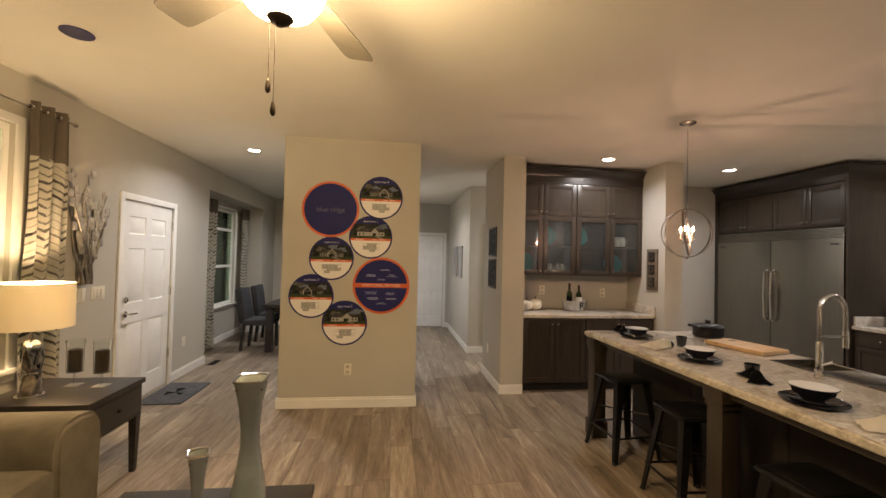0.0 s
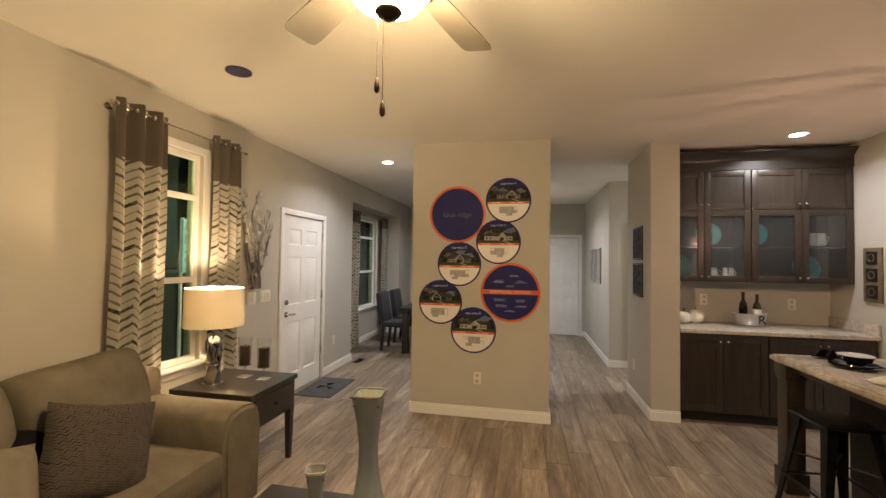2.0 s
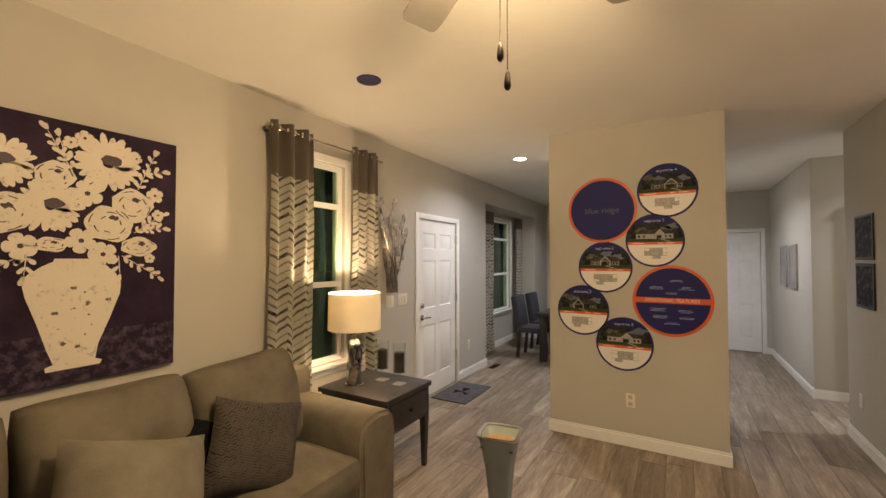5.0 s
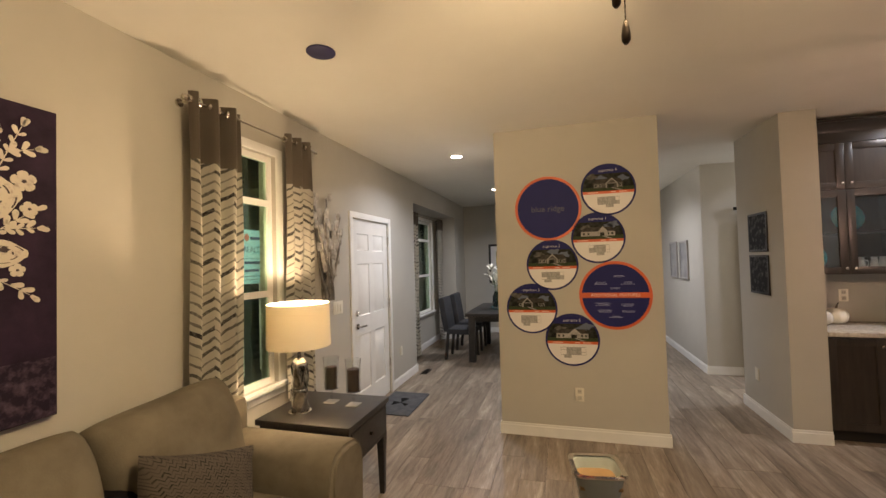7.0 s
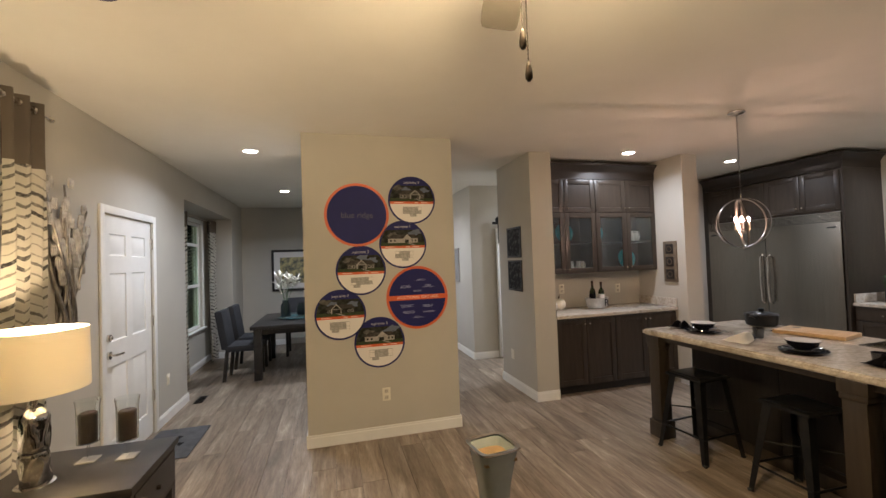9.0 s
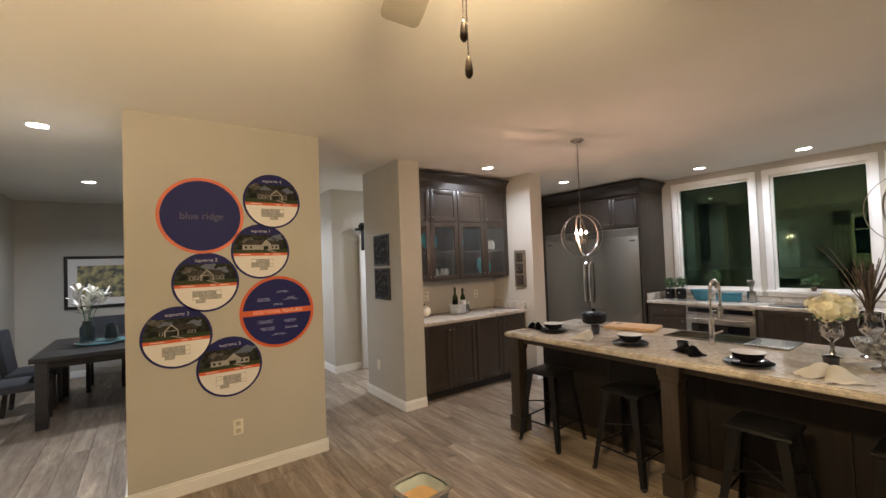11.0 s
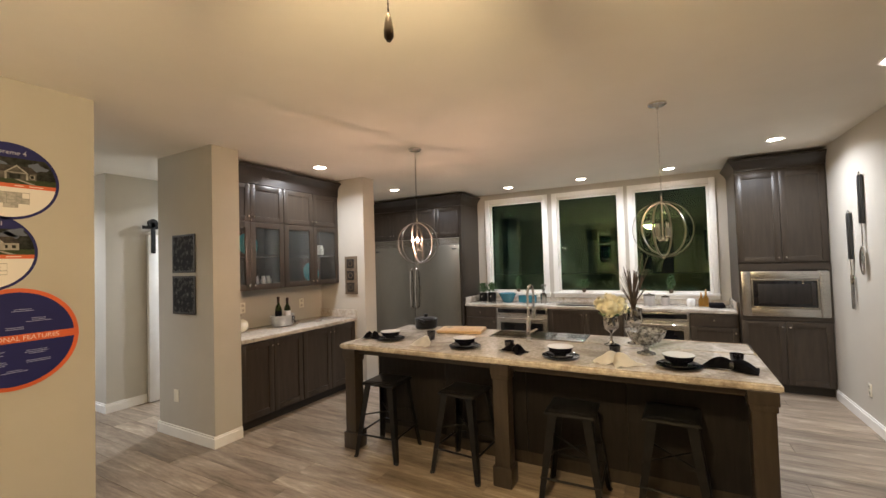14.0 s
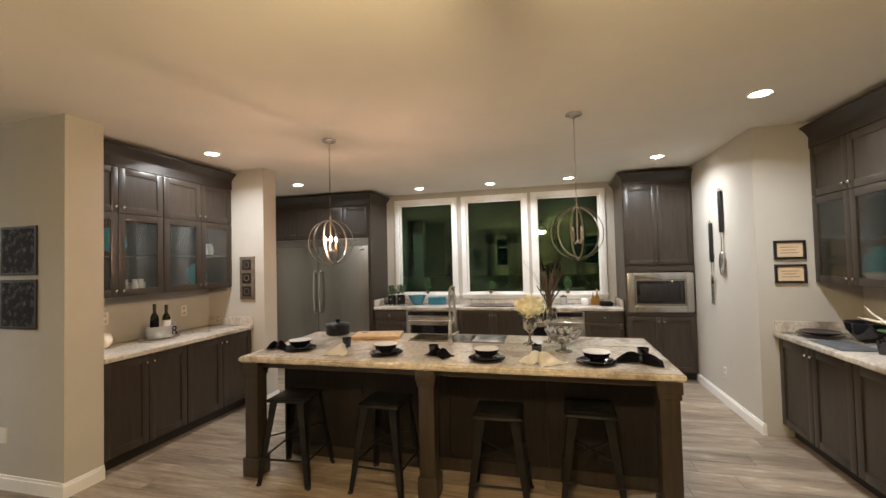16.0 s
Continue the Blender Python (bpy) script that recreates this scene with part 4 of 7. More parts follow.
plate_on_west("light_switch", 3.72, 1.155, 0.12, 0.12, "light switch", "white double rocker switch plate", 2)
plate_on_west("light_switch", 3.93, 1.16, 0.165, 0.12, "light switch", "white triple rocker switch plate", 3)
plate_on_west("wall_outlet", 5.47, 0.42, 0.072, 0.115, "outlet", "white wall outlet beside the entry door", 1)


def outlet_y(x, y, z, face=-1):
    p = thing("wall_outlet", "white duplex outlet plate on the wall", "outlet", x, y, z, 0 if face < 0 else 180)
    part("plate", boxes((-0.036, 0.036, -0.006, 0, -0.058, 0.058), bev=0.002), IVORYPLASTIC, p)
    for z0 in (-0.028, 0.028):
        k = part("socket", boxes((-0.017, 0.017, -0.010, -0.006, z0 - 0.017, z0 + 0.017), bev=0.002), SOCKET, p)
        for x0 in (-0.0075, 0.0055):
            part("slot", boxes((x0, x0 + 0.002, -0.0105, -0.0098, z0 - 0.003, z0 + 0.007)), BLACKPLASTIC, k)


outlet_y(-0.345, YP, 0.385)
outlet_y(2.05, 5.19, 1.15)
outlet_y(2.895, 5.19, 1.12)
outlet_y(4.19, YRK, 0.34, 1)
p = thing("light_switch", "white low outlet on the column", "outlet", HX, 5.18, 0.39)
part("plate", boxes((-0.006, 0, -0.036, 0.036, -0.058, 0.058), bev=0.002), IVORYPLASTIC, p)

# dried branches in a wall pocket
rng = random.Random(5)
br = thing("wall_branches", "silvered metal magnolia branches hung on the wall", "wall decor", XL, 3.71, 1.25)
for k in range(13):
    y0 = rng.uniform(-0.05, 0.05)
    y1 = (k - 6) * 0.037 + rng.uniform(-0.02, 0.02)
    h = rng.uniform(0.55, 0.92)
    pts = [(0.03 + 0.03 * math.sin(t * 3 + k), y0 + (y1 - y0) * t ** 1.3 + 0.015 * math.sin(7 * t + k), h * t) for t in [i / 8 for i in range(9)]]
    bm = bmesh.new()
    tube(bm, pts, 0.013, 6, 0.006)
    b = part("branch", bm, SILVERTWIG, br)
    for q in range(5):
        t = 0.42 + 0.58 * q / 4
        c = Vector((0.045, y0 + (y1 - y0) * t ** 1.3 + rng.uniform(-0.03, 0.03), h * t))
        bm = bmesh.new()
        for s in range(3):
            ball(bm, c + Vector((0.004 * s, (s - 1) * 0.012, 0.01)), 0.031, 8, 0.3, 0.36, 1.25)
        part("blossom", bm, SILVERBUD, b, "pale silvered buds")

# ---- candles ----
for x, y in ((-1.99, 2.98), (-1.81, 2.955)):
    c = thing("hurricane_candle", "dark red candle in a stemmed clear glass hurricane", "candle", x, y, 0.64, 0, "candles on the end table")
    part("foot", boxes((-0.04, 0.04, -0.04, 0.04, 0, 0.006), bev=0.001), FROSTED, c)
    bm = bmesh.new()
    tube(bm, [(0, 0, 0.006), (0, 0, 0.085)], 0.006, 8)
    part("stem", bm, CLEARGLASS, c)
    bm = bmesh.new()
    lathe(bm, [(0.03, 0.085), (0.046, 0.09), (0.048, 0.26), (0.053, 0.30), (0.0512, 0.30), (0.046, 0.258), (0.044, 0.094), (0.02, 0.092)], 24)
    part("glass", bm, CLEARGLASS, c)
    bm = bmesh.new()
    lathe(bm, [(0.039, 0.096), (0.040, 0.232), (0.034, 0.238)], 20)
    part("candle", bm, CANDLE, c)
    bm = bmesh.new()
    tube(bm, [(0, 0, 0.237), (0.002, 0, 0.250)], 0.0015, 5)
    part("wick", bm, BLACKCLOTH, c)


# ---- painting over the sofa ----
pt = thing("canvas_painting", "plum canvas painting of ivory flowers in a vase", "painting", XL, 0, 0)
PY0, PY1, PZ0, PZ1 = 0.80, 1.68, 1.00, 2.23
part("canvas", boxes((0.003, 0.042, PY0, PY1, PZ0, PZ1), bev=0.003), CANVAS, pt)
part("painted_table", boxes((0.040, 0.0435, PY0 + 0.004, PY1 - 0.004, PZ0 + 0.004, PZ0 + 0.235)), CANVASLOW, pt)
XP = 0.0435
PC = 1.24


def blob(bm, y, z, r, n=14, squash=1.0, wob=0.2, x=XP, seed=0):
    g = random.Random(seed)
    ph = g.uniform(0, 6)
    poly(bm, [(x, y + r * (1 + wob * math.sin(5 * a + ph) * 0.6 + g.uniform(-wob, wob) * 0.4) * math.cos(a), z + squash * r * (1 + wob * math.sin(4 * a + ph)) * math.sin(a)) for a in [2 * math.pi * i / n for i in range(n)]], (0.002, 0, 0))


def petal(bm, c, a, L, W, t0=0.22):
    d, s = Vector((0, math.cos(a), math.sin(a))), Vector((0, -math.sin(a), math.cos(a)))
    poly(bm, [c + d * L * t + s * W * w for t, w in ((t0, 0.5), (0.5, 0.9), (0.75, 1.0), (0.93, 0.65), (1.0, 0.0), (0.93, -0.65), (0.75, -1.0), (0.5, -0.9), (t0, -0.5))], (0.0022, 0, 0))


bm = bmesh.new()
right = [(0.10, 0.0), (0.105, 0.02), (0.078, 0.03), (0.095, 0.10), (0.135, 0.22), (0.175, 0.34), (0.182, 0.39), (0.165, 0.44), (0.12, 0.48), (0.085, 0.50), (0.08, 0.515)]
outline = right + [(-y, z) for y, z in reversed(right)]
poly(bm, [(XP, PC + y + 0.004 * math.sin(40 * z), PZ0 + 0.07 + z) for y, z in outline], (0.002, 0, 0))
vs = part("painted_vase", bm, DAUB, pt)
g = random.Random(11)
for k in range(16):
    bm = bmesh.new()
    blob(bm, PC + g.uniform(-0.12, 0.14), PZ0 + g.uniform(0.16, 0.50), g.choice((0.004, 0.006, 0.012)), 8, 0.7, 0.5, XP + 0.0024, k)
    part("painted_fleck", bm, DAUBFLECK, vs)

bm = bmesh.new()
SPRAYS = [((1.49, 1.95), (1.565, 2.14)), ((1.517, 2.03), (1.604, 2.06)), ((1.477, 1.72), (1.604, 1.82)), ((1.504, 1.74), (1.61, 1.75)), ((1.424, 1.60), (1.59, 1.49)), ((1.41, 1.60), (1.417, 1.51)), ((1.22, 2.0), (1.13, 2.17)), ((1.20, 2.05), (1.17, 2.15))]
SPRAYS += [((2 * PC - p[0], p[1]), (2 * PC - q[0], q[1])) for p, q in SPRAYS[:6]]
for p, q in SPRAYS:
    p, q = Vector((XP, *p)), Vector((XP, *q))
    d = (q - p).normalized()
    s = Vector((0, -d.z, d.y))
    poly(bm, [p + s * 0.002, p - s * 0.002, q - s * 0.001, q + s * 0.001], (0.0018, 0, 0))
    n = max(2, int((q - p).length / 0.035))
    ang = math.atan2(d.z, d.y)
    for i in range(n + 1):
        c = p + (q - p) * (i + 0.3) / (n + 0.3)
        for side in (-1, 1):
            if g.random() < 0.85:
                L = g.uniform(0.028, 0.046)
                petal(bm, c + Vector((0.0003 * i, 0, 0)), ang + side * g.uniform(0.5, 0.95) if i < n else ang + side * 0.2, L, L * 0.23, 0.1)
part("painted_leaves", bm, DAUB, pt)

FL = [("sun", 1.358, 2.06, 0.145), ("rose", 1.467, 1.862, 0.095), ("rose", 1.371, 1.759, 0.102), ("sun", 1.144, 1.823, 0.125), ("bud", 1.50, 1.649, 0.085), ("five", 1.258, 1.671, 0.062), ("five", 1.344, 1.607, 0.062), ("five", 1.278, 1.90, 0.065), ("rose", 1.158, 1.965, 0.075), ("five", 1.571, 1.928, 0.042), ("five", 1.587, 1.822, 0.030), ("five", 1.55, 1.586, 0.026), ("five", 1.264, 2.165, 0.038), ("five", 1.211, 2.133, 0.030), ("five", 1.48, 2.11, 0.028), ("bud", 1.151, 1.65, 0.06), ("sun", 0.98, 2.0, 0.12), ("rose", 0.99, 1.78, 0.10), ("five", 1.05, 1.64, 0.06)]
for i, (kind, y, z, r) in enumerate(FL):
    bm = bmesh.new()
    c = Vector((XP + 0.0006 * (i % 4), y, z))
    if kind == "sun":
        for k in range(44):
            a = 2 * math.pi * k / 22 + g.uniform(-0.1, 0.1)
            L = r * (g.uniform(0.9, 1.08) if k < 22 else g.uniform(0.62, 0.78))
            petal(bm, c + Vector((0.0004 * (k % 3) + (0.0012 if k >= 22 else 0), 0, 0)), a, L, r * g.uniform(0.10, 0.15))
    elif kind == "five":
        ph = g.uniform(0, 1.2)
        for k in range(5):
            petal(bm, c + Vector((0.0004 * (k % 2), 0, 0)), ph + 1.2566 * k, r, r * 0.42, 0.16)
    else:
        blob(bm, y, z, r * 0.98, 26, 0.9 if kind == "rose" else 0.58, 0.10, c.x, i)
    fl = part("painted_flower", bm, DAUB, pt)
    bm = bmesh.new()
    xc = c.x + 0.0045
    if kind == "sun":
        blob(bm, y + 0.1 * r, z + 0.12 * r, r * 0.30, 14, 0.62, 0.12, xc, i)
    elif kind == "five":
        blob(bm, y, z, r * 0.16, 8, 1, 0.1, xc, i)
    else:
        sq = 0.9 if kind == "rose" else 0.5
        blob(bm, y + 0.15 * r, z + 0.35 * sq * r, r * 0.2, 10, 0.6, 0.4, xc - 0.002, i)
        for k in range(3):
            rr = r * (0.42 + 0.2 * k)
            for q in range(3):
                a0 = q * 2.1 + 1.3 * k + i
                arc = [a0 + 0.2 * t for t in range(4)]
                pts = [(xc - 0.002, y + rr * math.cos(a), z + sq * rr * math.sin(a)) for a in arc]
                pts += [(xc - 0.002, y + (rr + 0.005) * math.cos(a), z + sq * (rr + 0.005) * math.sin(a)) for a in reversed(arc)]
                poly(bm, pts, (0.001, 0, 0))
    part("painted_centre", bm, DAUBDARK, fl)

# ---- round posters on the pier ----
def text_mesh(body, size, name, extrude=0.0006):
    cu = bpy.data.curves.new(name, "FONT")
    cu.body, cu.size, cu.align_x, cu.align_y, cu.extrude = body, size, "CENTER", "CENTER", extrude
    ob = bpy.data.objects.new(name, cu)
    me = bpy.data.meshes.new_from_object(ob)
    bpy.data.objects.remove(ob)
    return me


def text_part(body, size, mat, parent, m, name="lettering"):
    me = text_mesh(body, size, name)
    me.materials.append(mat)
    ob = new(name, me)
    ob.parent = parent
    ob.matrix_basis = m
    return ob


def chord(bm, r, z0, z1, y0, y1, n=20):
    """The slice of an upright disc between two heights."""
    pts = [(math.sqrt(max(0, r * r - z * z)), z) for z in [z0 + (z1 - z0) * i / n for i in range(n + 1)]]
    ring = [(x, y0, z) for x, z in pts] + [(-x, y0, z) for x, z in reversed(pts) if x > 1e-4]
    poly(bm, ring, (0, y1 - y0, 0))


def series_poster(x, z, r, kind):
    p = thing("round_poster", "round navy poster with an orange rim on the pier", "poster", x, YP, z, 0, "round posters")
    bm = bmesh.new()
    disc(bm, 0, 0, r, -0.006, -0.001, 64)
    part("rim", bm, ORANGE, p, "orange rim")
    bm = bmesh.new()
    disc(bm, 0, 0, r * 0.92, -0.0085, -0.0055, 64)
    part("face", bm, NAVY, p)
    if kind == 0:
        text_part("blue ridge", r * 0.25, LETTERDIM, p, pose(0, -0.0092, -0.005, 90))
    else:
        bm = bmesh.new()
        chord(bm, r * 0.97, -0.02, 0.024, -0.0105, -0.008)
        part("band", bm, ORANGE, p)
        text_part("ADDITIONAL FEATURES", 0.036, BANDLETTER, p, pose(0, -0.0112, 0.002, 90), "band_lettering")
        g = random.Random(3)
        for row, cx, n in ((0.115, 0.02, 2), (0.078, -0.065, 3), (0.078, 0.06, 3), (0.045, 0.0, 2), (-0.045, -0.06, 3), (-0.05, 0.055, 3), (-0.085, -0.05, 3), (-0.09, 0.06, 2), (-0.122, 0.0, 2)):
            for i in range(n):
                w = g.uniform(0.06, 0.125)
                zz = 1.45 * row - i * 0.0095
                part("small_print", boxes((1.7 * cx - w / 2, 1.7 * cx + w / 2, -0.0092, -0.0083, zz - 0.0015, zz + 0.0015)), BLUEPRINT, p)


LIGHTPRINT = mottled("photo_light", (0.24, 0.23, 0.21), (0.42, 0.40, 0.37), 30.0, rough=0.7, spec=0.2, bump=0.0)
ROOFPRINT = mottled("photo_roof", (0.022, 0.020, 0.020), (0.07, 0.062, 0.055), 40.0, rough=0.7, spec=0.2, bump=0.0)
BANDLETTER = material("pink_lettering", (0.80, 0.60, 0.52), 0.5)
PLANLINE = material("plan_lines", (0.26, 0.255, 0.25), 0.5)
PLANPRINT = mottled("plan_print", (0.30, 0.29, 0.275), (0.42, 0.40, 0.38), 60.0, rough=0.5, bump=0.0, low=0.42, high=0.58)
LETTERDIM = material("dim_lettering", (0.085, 0.085, 0.125), 0.6)
TITLEINK = material("title_lettering_ink", (0.42, 0.42, 0.50), 0.5)


def house_poster(x, z, r, seed):
    g = random.Random(seed)
    p = thing("round_poster", "round poster with a house photograph and floor plan", "poster", x, YP, z, 0, "round posters")
    bm = bmesh.new()
    disc(bm, 0, 0, r, -0.006, -0.001, 56)
    part("rim", bm, NAVY, p)
    q = r * 0.93
    for name, mat, a, b in (("header", NAVY, 0.62, 0.995), ("photo", DARKPRINT, 0.08, 0.66), ("plan_field", PAPER, -0.995, -0.17), ("strap", ORANGE, -0.17, -0.06)):
        bm = bmesh.new()
        chord(bm, q, a * q, b * q, -0.0085 if name != "photo" else -0.0092, -0.0055)
        part(name, bm, mat, p)
    for i in range(3):
        cx, cz = ((-0.52, 0.50, 0.1), (-0.3, 0.55, -0.62), (0.4, -0.45, 0.62))[seed % 3][i] * q, (0.46, 0.44, 0.56)[i] * q
        bm = bmesh.new()
        poly(bm, [(cx + 0.22 * q * (1 + 0.35 * math.sin(3 * t + seed + i)) * math.cos(t), -0.0098, cz + 0.12 * q * (1 + 0.3 * math.cos(4 * t + seed)) * math.sin(t)) for t in [2 * math.pi * k / 14 for k in range(14)]], (0, 0.0008, 0))
        part("sky_patch", bm, SKYPRINT if (seed + i) % 3 else MIDPRINT, p)
    bm = bmesh.new()
    chord(bm, q, -0.06 * q, 0.10 * q, -0.0092, -0.0055)
    part("lawn", bm, GREENPRINT, p)
    # the photographed house: wall, roof, a gabled porch with posts, windows
    front = (LIGHTPRINT, MIDPRINT, GREYPRINT, MIDPRINT, DARKPRINT, LIGHTPRINT)[seed]
    hw = g.uniform(0.55, 0.68) * q
    gx = g.uniform(-0.22, 0.22) * q
    gw = g.uniform(0.20, 0.27) * q
    bm = bmesh.new()
    box(bm, -hw, hw, -0.0112, -0.0095, 0.07 * q, 0.27 * q)
    part("house_front", bm, front, p)
    bm = bmesh.new()
    poly(bm, [(-hw * 1.08, -0.0122, 0.26 * q), (hw * 1.08, -0.0122, 0.26 * q), (hw * 0.8, -0.0122, 0.44 * q), (-hw * 0.75, -0.0122, 0.44 * q)], (0, 0.0012, 0))
    part("house_roof", bm, ROOFPRINT, p)
    bm = bmesh.new()
    poly(bm, [(gx - gw, -0.0132, 0.24 * q), (gx + gw, -0.0132, 0.24 * q), (gx, -0.0132, 0.47 * q)], (0, 0.001, 0))
    part("gable_trim", bm, LIGHTPRINT, p)
    bm = bmesh.new()
    poly(bm, [(gx - gw * 0.72, -0.0140, 0.262 * q), (gx + gw * 0.72, -0.0140, 0.262 * q), (gx, -0.0140, 0.42 * q)], (0, 0.001, 0))
    part("gable", bm, front, p)
    for cx in (gx - gw * 0.85, gx + gw * 0.85):
        part("porch_post", boxes((cx - 0.022 * q, cx + 0.022 * q, -0.0132, -0.0111, 0.06 * q, 0.24 * q)), LIGHTPRINT, p)
    part("porch_opening", boxes((gx - gw * 0.55, gx + gw * 0.3, -0.0122, -0.0111, 0.07 * q, 0.21 * q)), DARKPRINT, p)
    for cx in (-hw * 0.82, -hw * 0.55, hw * 0.6, hw * 0.84):
        if abs(cx - gx) > gw:
            w = part("house_window", boxes((cx - 0.055 * q, cx + 0.055 * q, -0.0122, -0.0111, 0.11 * q, 0.22 * q)), LIGHTPRINT, p)
            part("pane", boxes((cx - 0.038 * q, cx + 0.038 * q, -0.0128, -0.0121, 0.122 * q, 0.208 * q)), DARKPRINT, w)
    bm = bmesh.new()
    poly(bm, [(gx - 0.04 * q, -0.0100, 0.07 * q), (gx + 0.05 * q, -0.0100, 0.07 * q), (gx + 0.42 * q, -0.0100, -0.05 * q), (gx + 0.28 * q, -0.0100, -0.05 * q)], (0, 0.0008, 0))
    part("front_walk", bm, GREYPRINT, p)
    text_part("supreme %d" % (4, 1, 2, 3, 5)[seed - 1], 0.035, TITLEINK, p, pose(0, -0.0096, 0.80 * q, 90), "title_lettering")
    for x0, x1 in ((-0.80, -0.38), (0.12, 0.30), (0.42, 0.72)):
        part("strap_print", boxes((x0 * q, x1 * q, -0.0095, -0.0084, -0.128 * q, -0.102 * q)), BANDLETTER, p)
    pw, px = g.uniform(0.40, 0.50) * q, g.uniform(-0.05, 0.05) * q
    part("floor_plan", boxes((px - pw, px + pw, -0.0095, -0.0084, -0.62 * q, -0.30 * q)), PLANLINE, p)
    cols = [-1.0, -0.52, -0.1, 0.35, 0.62, 1.0]
    for i, (a, b) in enumerate(zip(cols, cols[1:])):
        zm = g.uniform(-0.52, -0.40) * q
        for z0, z1 in ((-0.605 * q, zm - 0.008 * q), (zm + 0.008 * q, -0.315 * q)):
            light = i in (0, 4) and g.random() < 0.6
            part("room", boxes((px + a * pw + 0.008 * q, px + b * pw - 0.008 * q, -0.0102, -0.0094, z0, z1)), PAPER if light else PLANPRINT, p)
    wx = px + g.choice((-0.45, 0.1)) * pw
    part("plan_wing", boxes((wx - 0.15 * q, wx + 0.15 * q, -0.0095, -0.0084, -0.74 * q, -0.622 * q)), PLANPRINT, p)


series_poster(-0.560, 2.010, 0.286, 0)
house_poster(-0.055, 2.145, 0.222, 1)
house_poster(-0.150, 1.735, 0.220, 2)
house_poster(-0.538, 1.510, 0.222, 3)
house_poster(-0.727, 1.125, 0.222, 4)
series_poster(-0.030, 1.240, 0.290, 1)
house_poster(-0.390, 0.856, 0.227, 5)

# ---- cabinets ----
def shaker_door(parent, w, h, m, glass=None, knob=None, knob_z=0.06, name="door", rail=0.06):
    """A framed door in x (0..w), z (0..h), front towards -y, placed by m."""
    bm = bmesh.new()
    for r in ((0, rail, 0, h), (w - rail, w, 0, h), (rail, w - rail, 0, rail), (rail, w - rail, h - rail, h)):
        box(bm, r[0], r[1], 0, 0.02, r[2], r[3], bev=0.002)
    if not glass:
        box(bm, rail - 0.004, w - rail + 0.004, 0.009, 0.018, rail - 0.004, h - rail + 0.004)
    bm.transform(m)
    d = part(name, bm, CAB, parent)
    if glass:
        bm = boxes((rail - 0.004, w - rail + 0.004, 0.010, 0.014, rail - 0.004, h - rail + 0.004))
        bm.transform(m)
        g = part("pane", bm, glass, d, "seeded glass pane")
    if knob:
        kx = 0.03 if knob < 0 else w - 0.03
        bm = bmesh.new()
        tube(bm, [(kx, 0.001, knob_z), (kx, -0.016, knob_z)], 0.005, 8)
        ball(bm, (kx, -0.021, knob_z), 0.0125, 10)
        bm.transform(m)
        part("knob", bm, NICKEL, d, "satin nickel knob")
    return d


def slab_drawer(parent, w, h, m, knobs=1):
    bm = boxes((0, w, 0, 0.02, 0, h), bev=0.004)
    bm.transform(m)
    d = part("drawer", bm, CAB, parent)
    bm = bmesh.new()
    tube(bm, [(w / 2, 0.001, h / 2), (w / 2, -0.016, h / 2)], 0.005, 8)
    ball(bm, (w / 2, -0.021, h / 2), 0.0125, 10)
    bm.transform(m)
    part("knob", bm, NICKEL, d, "satin nickel knob")


def base_unit(x, y, rz, w, depth=0.58, doors=2, label="dark stained base cabinet with two framed doors", group="base cabinets", drawer=0.0, knob=1):
    """A base cabinet whose front left foot is at (x, y); front towards local -y."""
    c = thing("base_cabinet", label, "cabinet", x, y, 0, rz, group)
    part("body", boxes((0, w, 0.022, depth, 0.10, 0.868)), CAB, c)
    part("toe_kick", boxes((0, w, 0.09, depth, 0, 0.10)), SOLE, c)
    dw = (w - 0.006) / doors
    zt = 0.855
    if drawer:
        for k in range(doors):
            slab_drawer(c, dw - 0.006, drawer, pose(0.006 + k * dw, 0, zt - drawer))
        zt -= drawer + 0.006
    for k in range(doors):
        kn = 1 if (doors == 2 and k == 0) or (doors == 1 and knob > 0) else -1
        shaker_door(c, dw - 0.006, zt - 0.115, pose(0.006 + k * dw, 0, 0.115), False, kn, zt - 0.115 - 0.06)
    return c


def upper_unit(x, y, rz, w, z0, zm, z1, depth=0.33, group="upper cabinets", split=0.5, glass=None):
    c = thing("wall_cabinet", "dark stained wall cabinet with seeded glass doors below solid doors", "cabinet", x, y, 0, rz, group)
    bm = boxes((0, 0.018, 0.021, depth, z0, z1), (w - 0.018, w, 0.021, depth, z0, z1), (0.018, w - 0.018, depth - 0.01, depth, z0, z1),
               (0.018, w - 0.018, 0.021, depth - 0.01, z0, z0 + 0.018), (0.018, w - 0.018, 0.021, depth - 0.01, zm - 0.03, zm + 0.03), (0.018, w - 0.018, 0.021, depth - 0.01, z1 - 0.018, z1))
    part("body", bm, CAB, c)
    part("shelf", boxes((0.018, w - 0.018, 0.03, depth - 0.01, (z0 + zm) / 2 - 0.01, (z0 + zm) / 2 + 0.01)), CAB, c)
    for k, (x0, x1) in enumerate(((0.004, w * split), (w * split + 0.004, w - 0.004))):
        kn = 1 if k == 0 else -1
        shaker_door(c, x1 - x0, zm - z0 - 0.006, pose(x0, 0, z0 + 0.003), glass or CABGLASS, kn, 0.05)
        shaker_door(c, x1 - x0, z1 - zm - 0.006, pose(x0, 0, zm + 0.003), None, kn, 0.05)
    return c


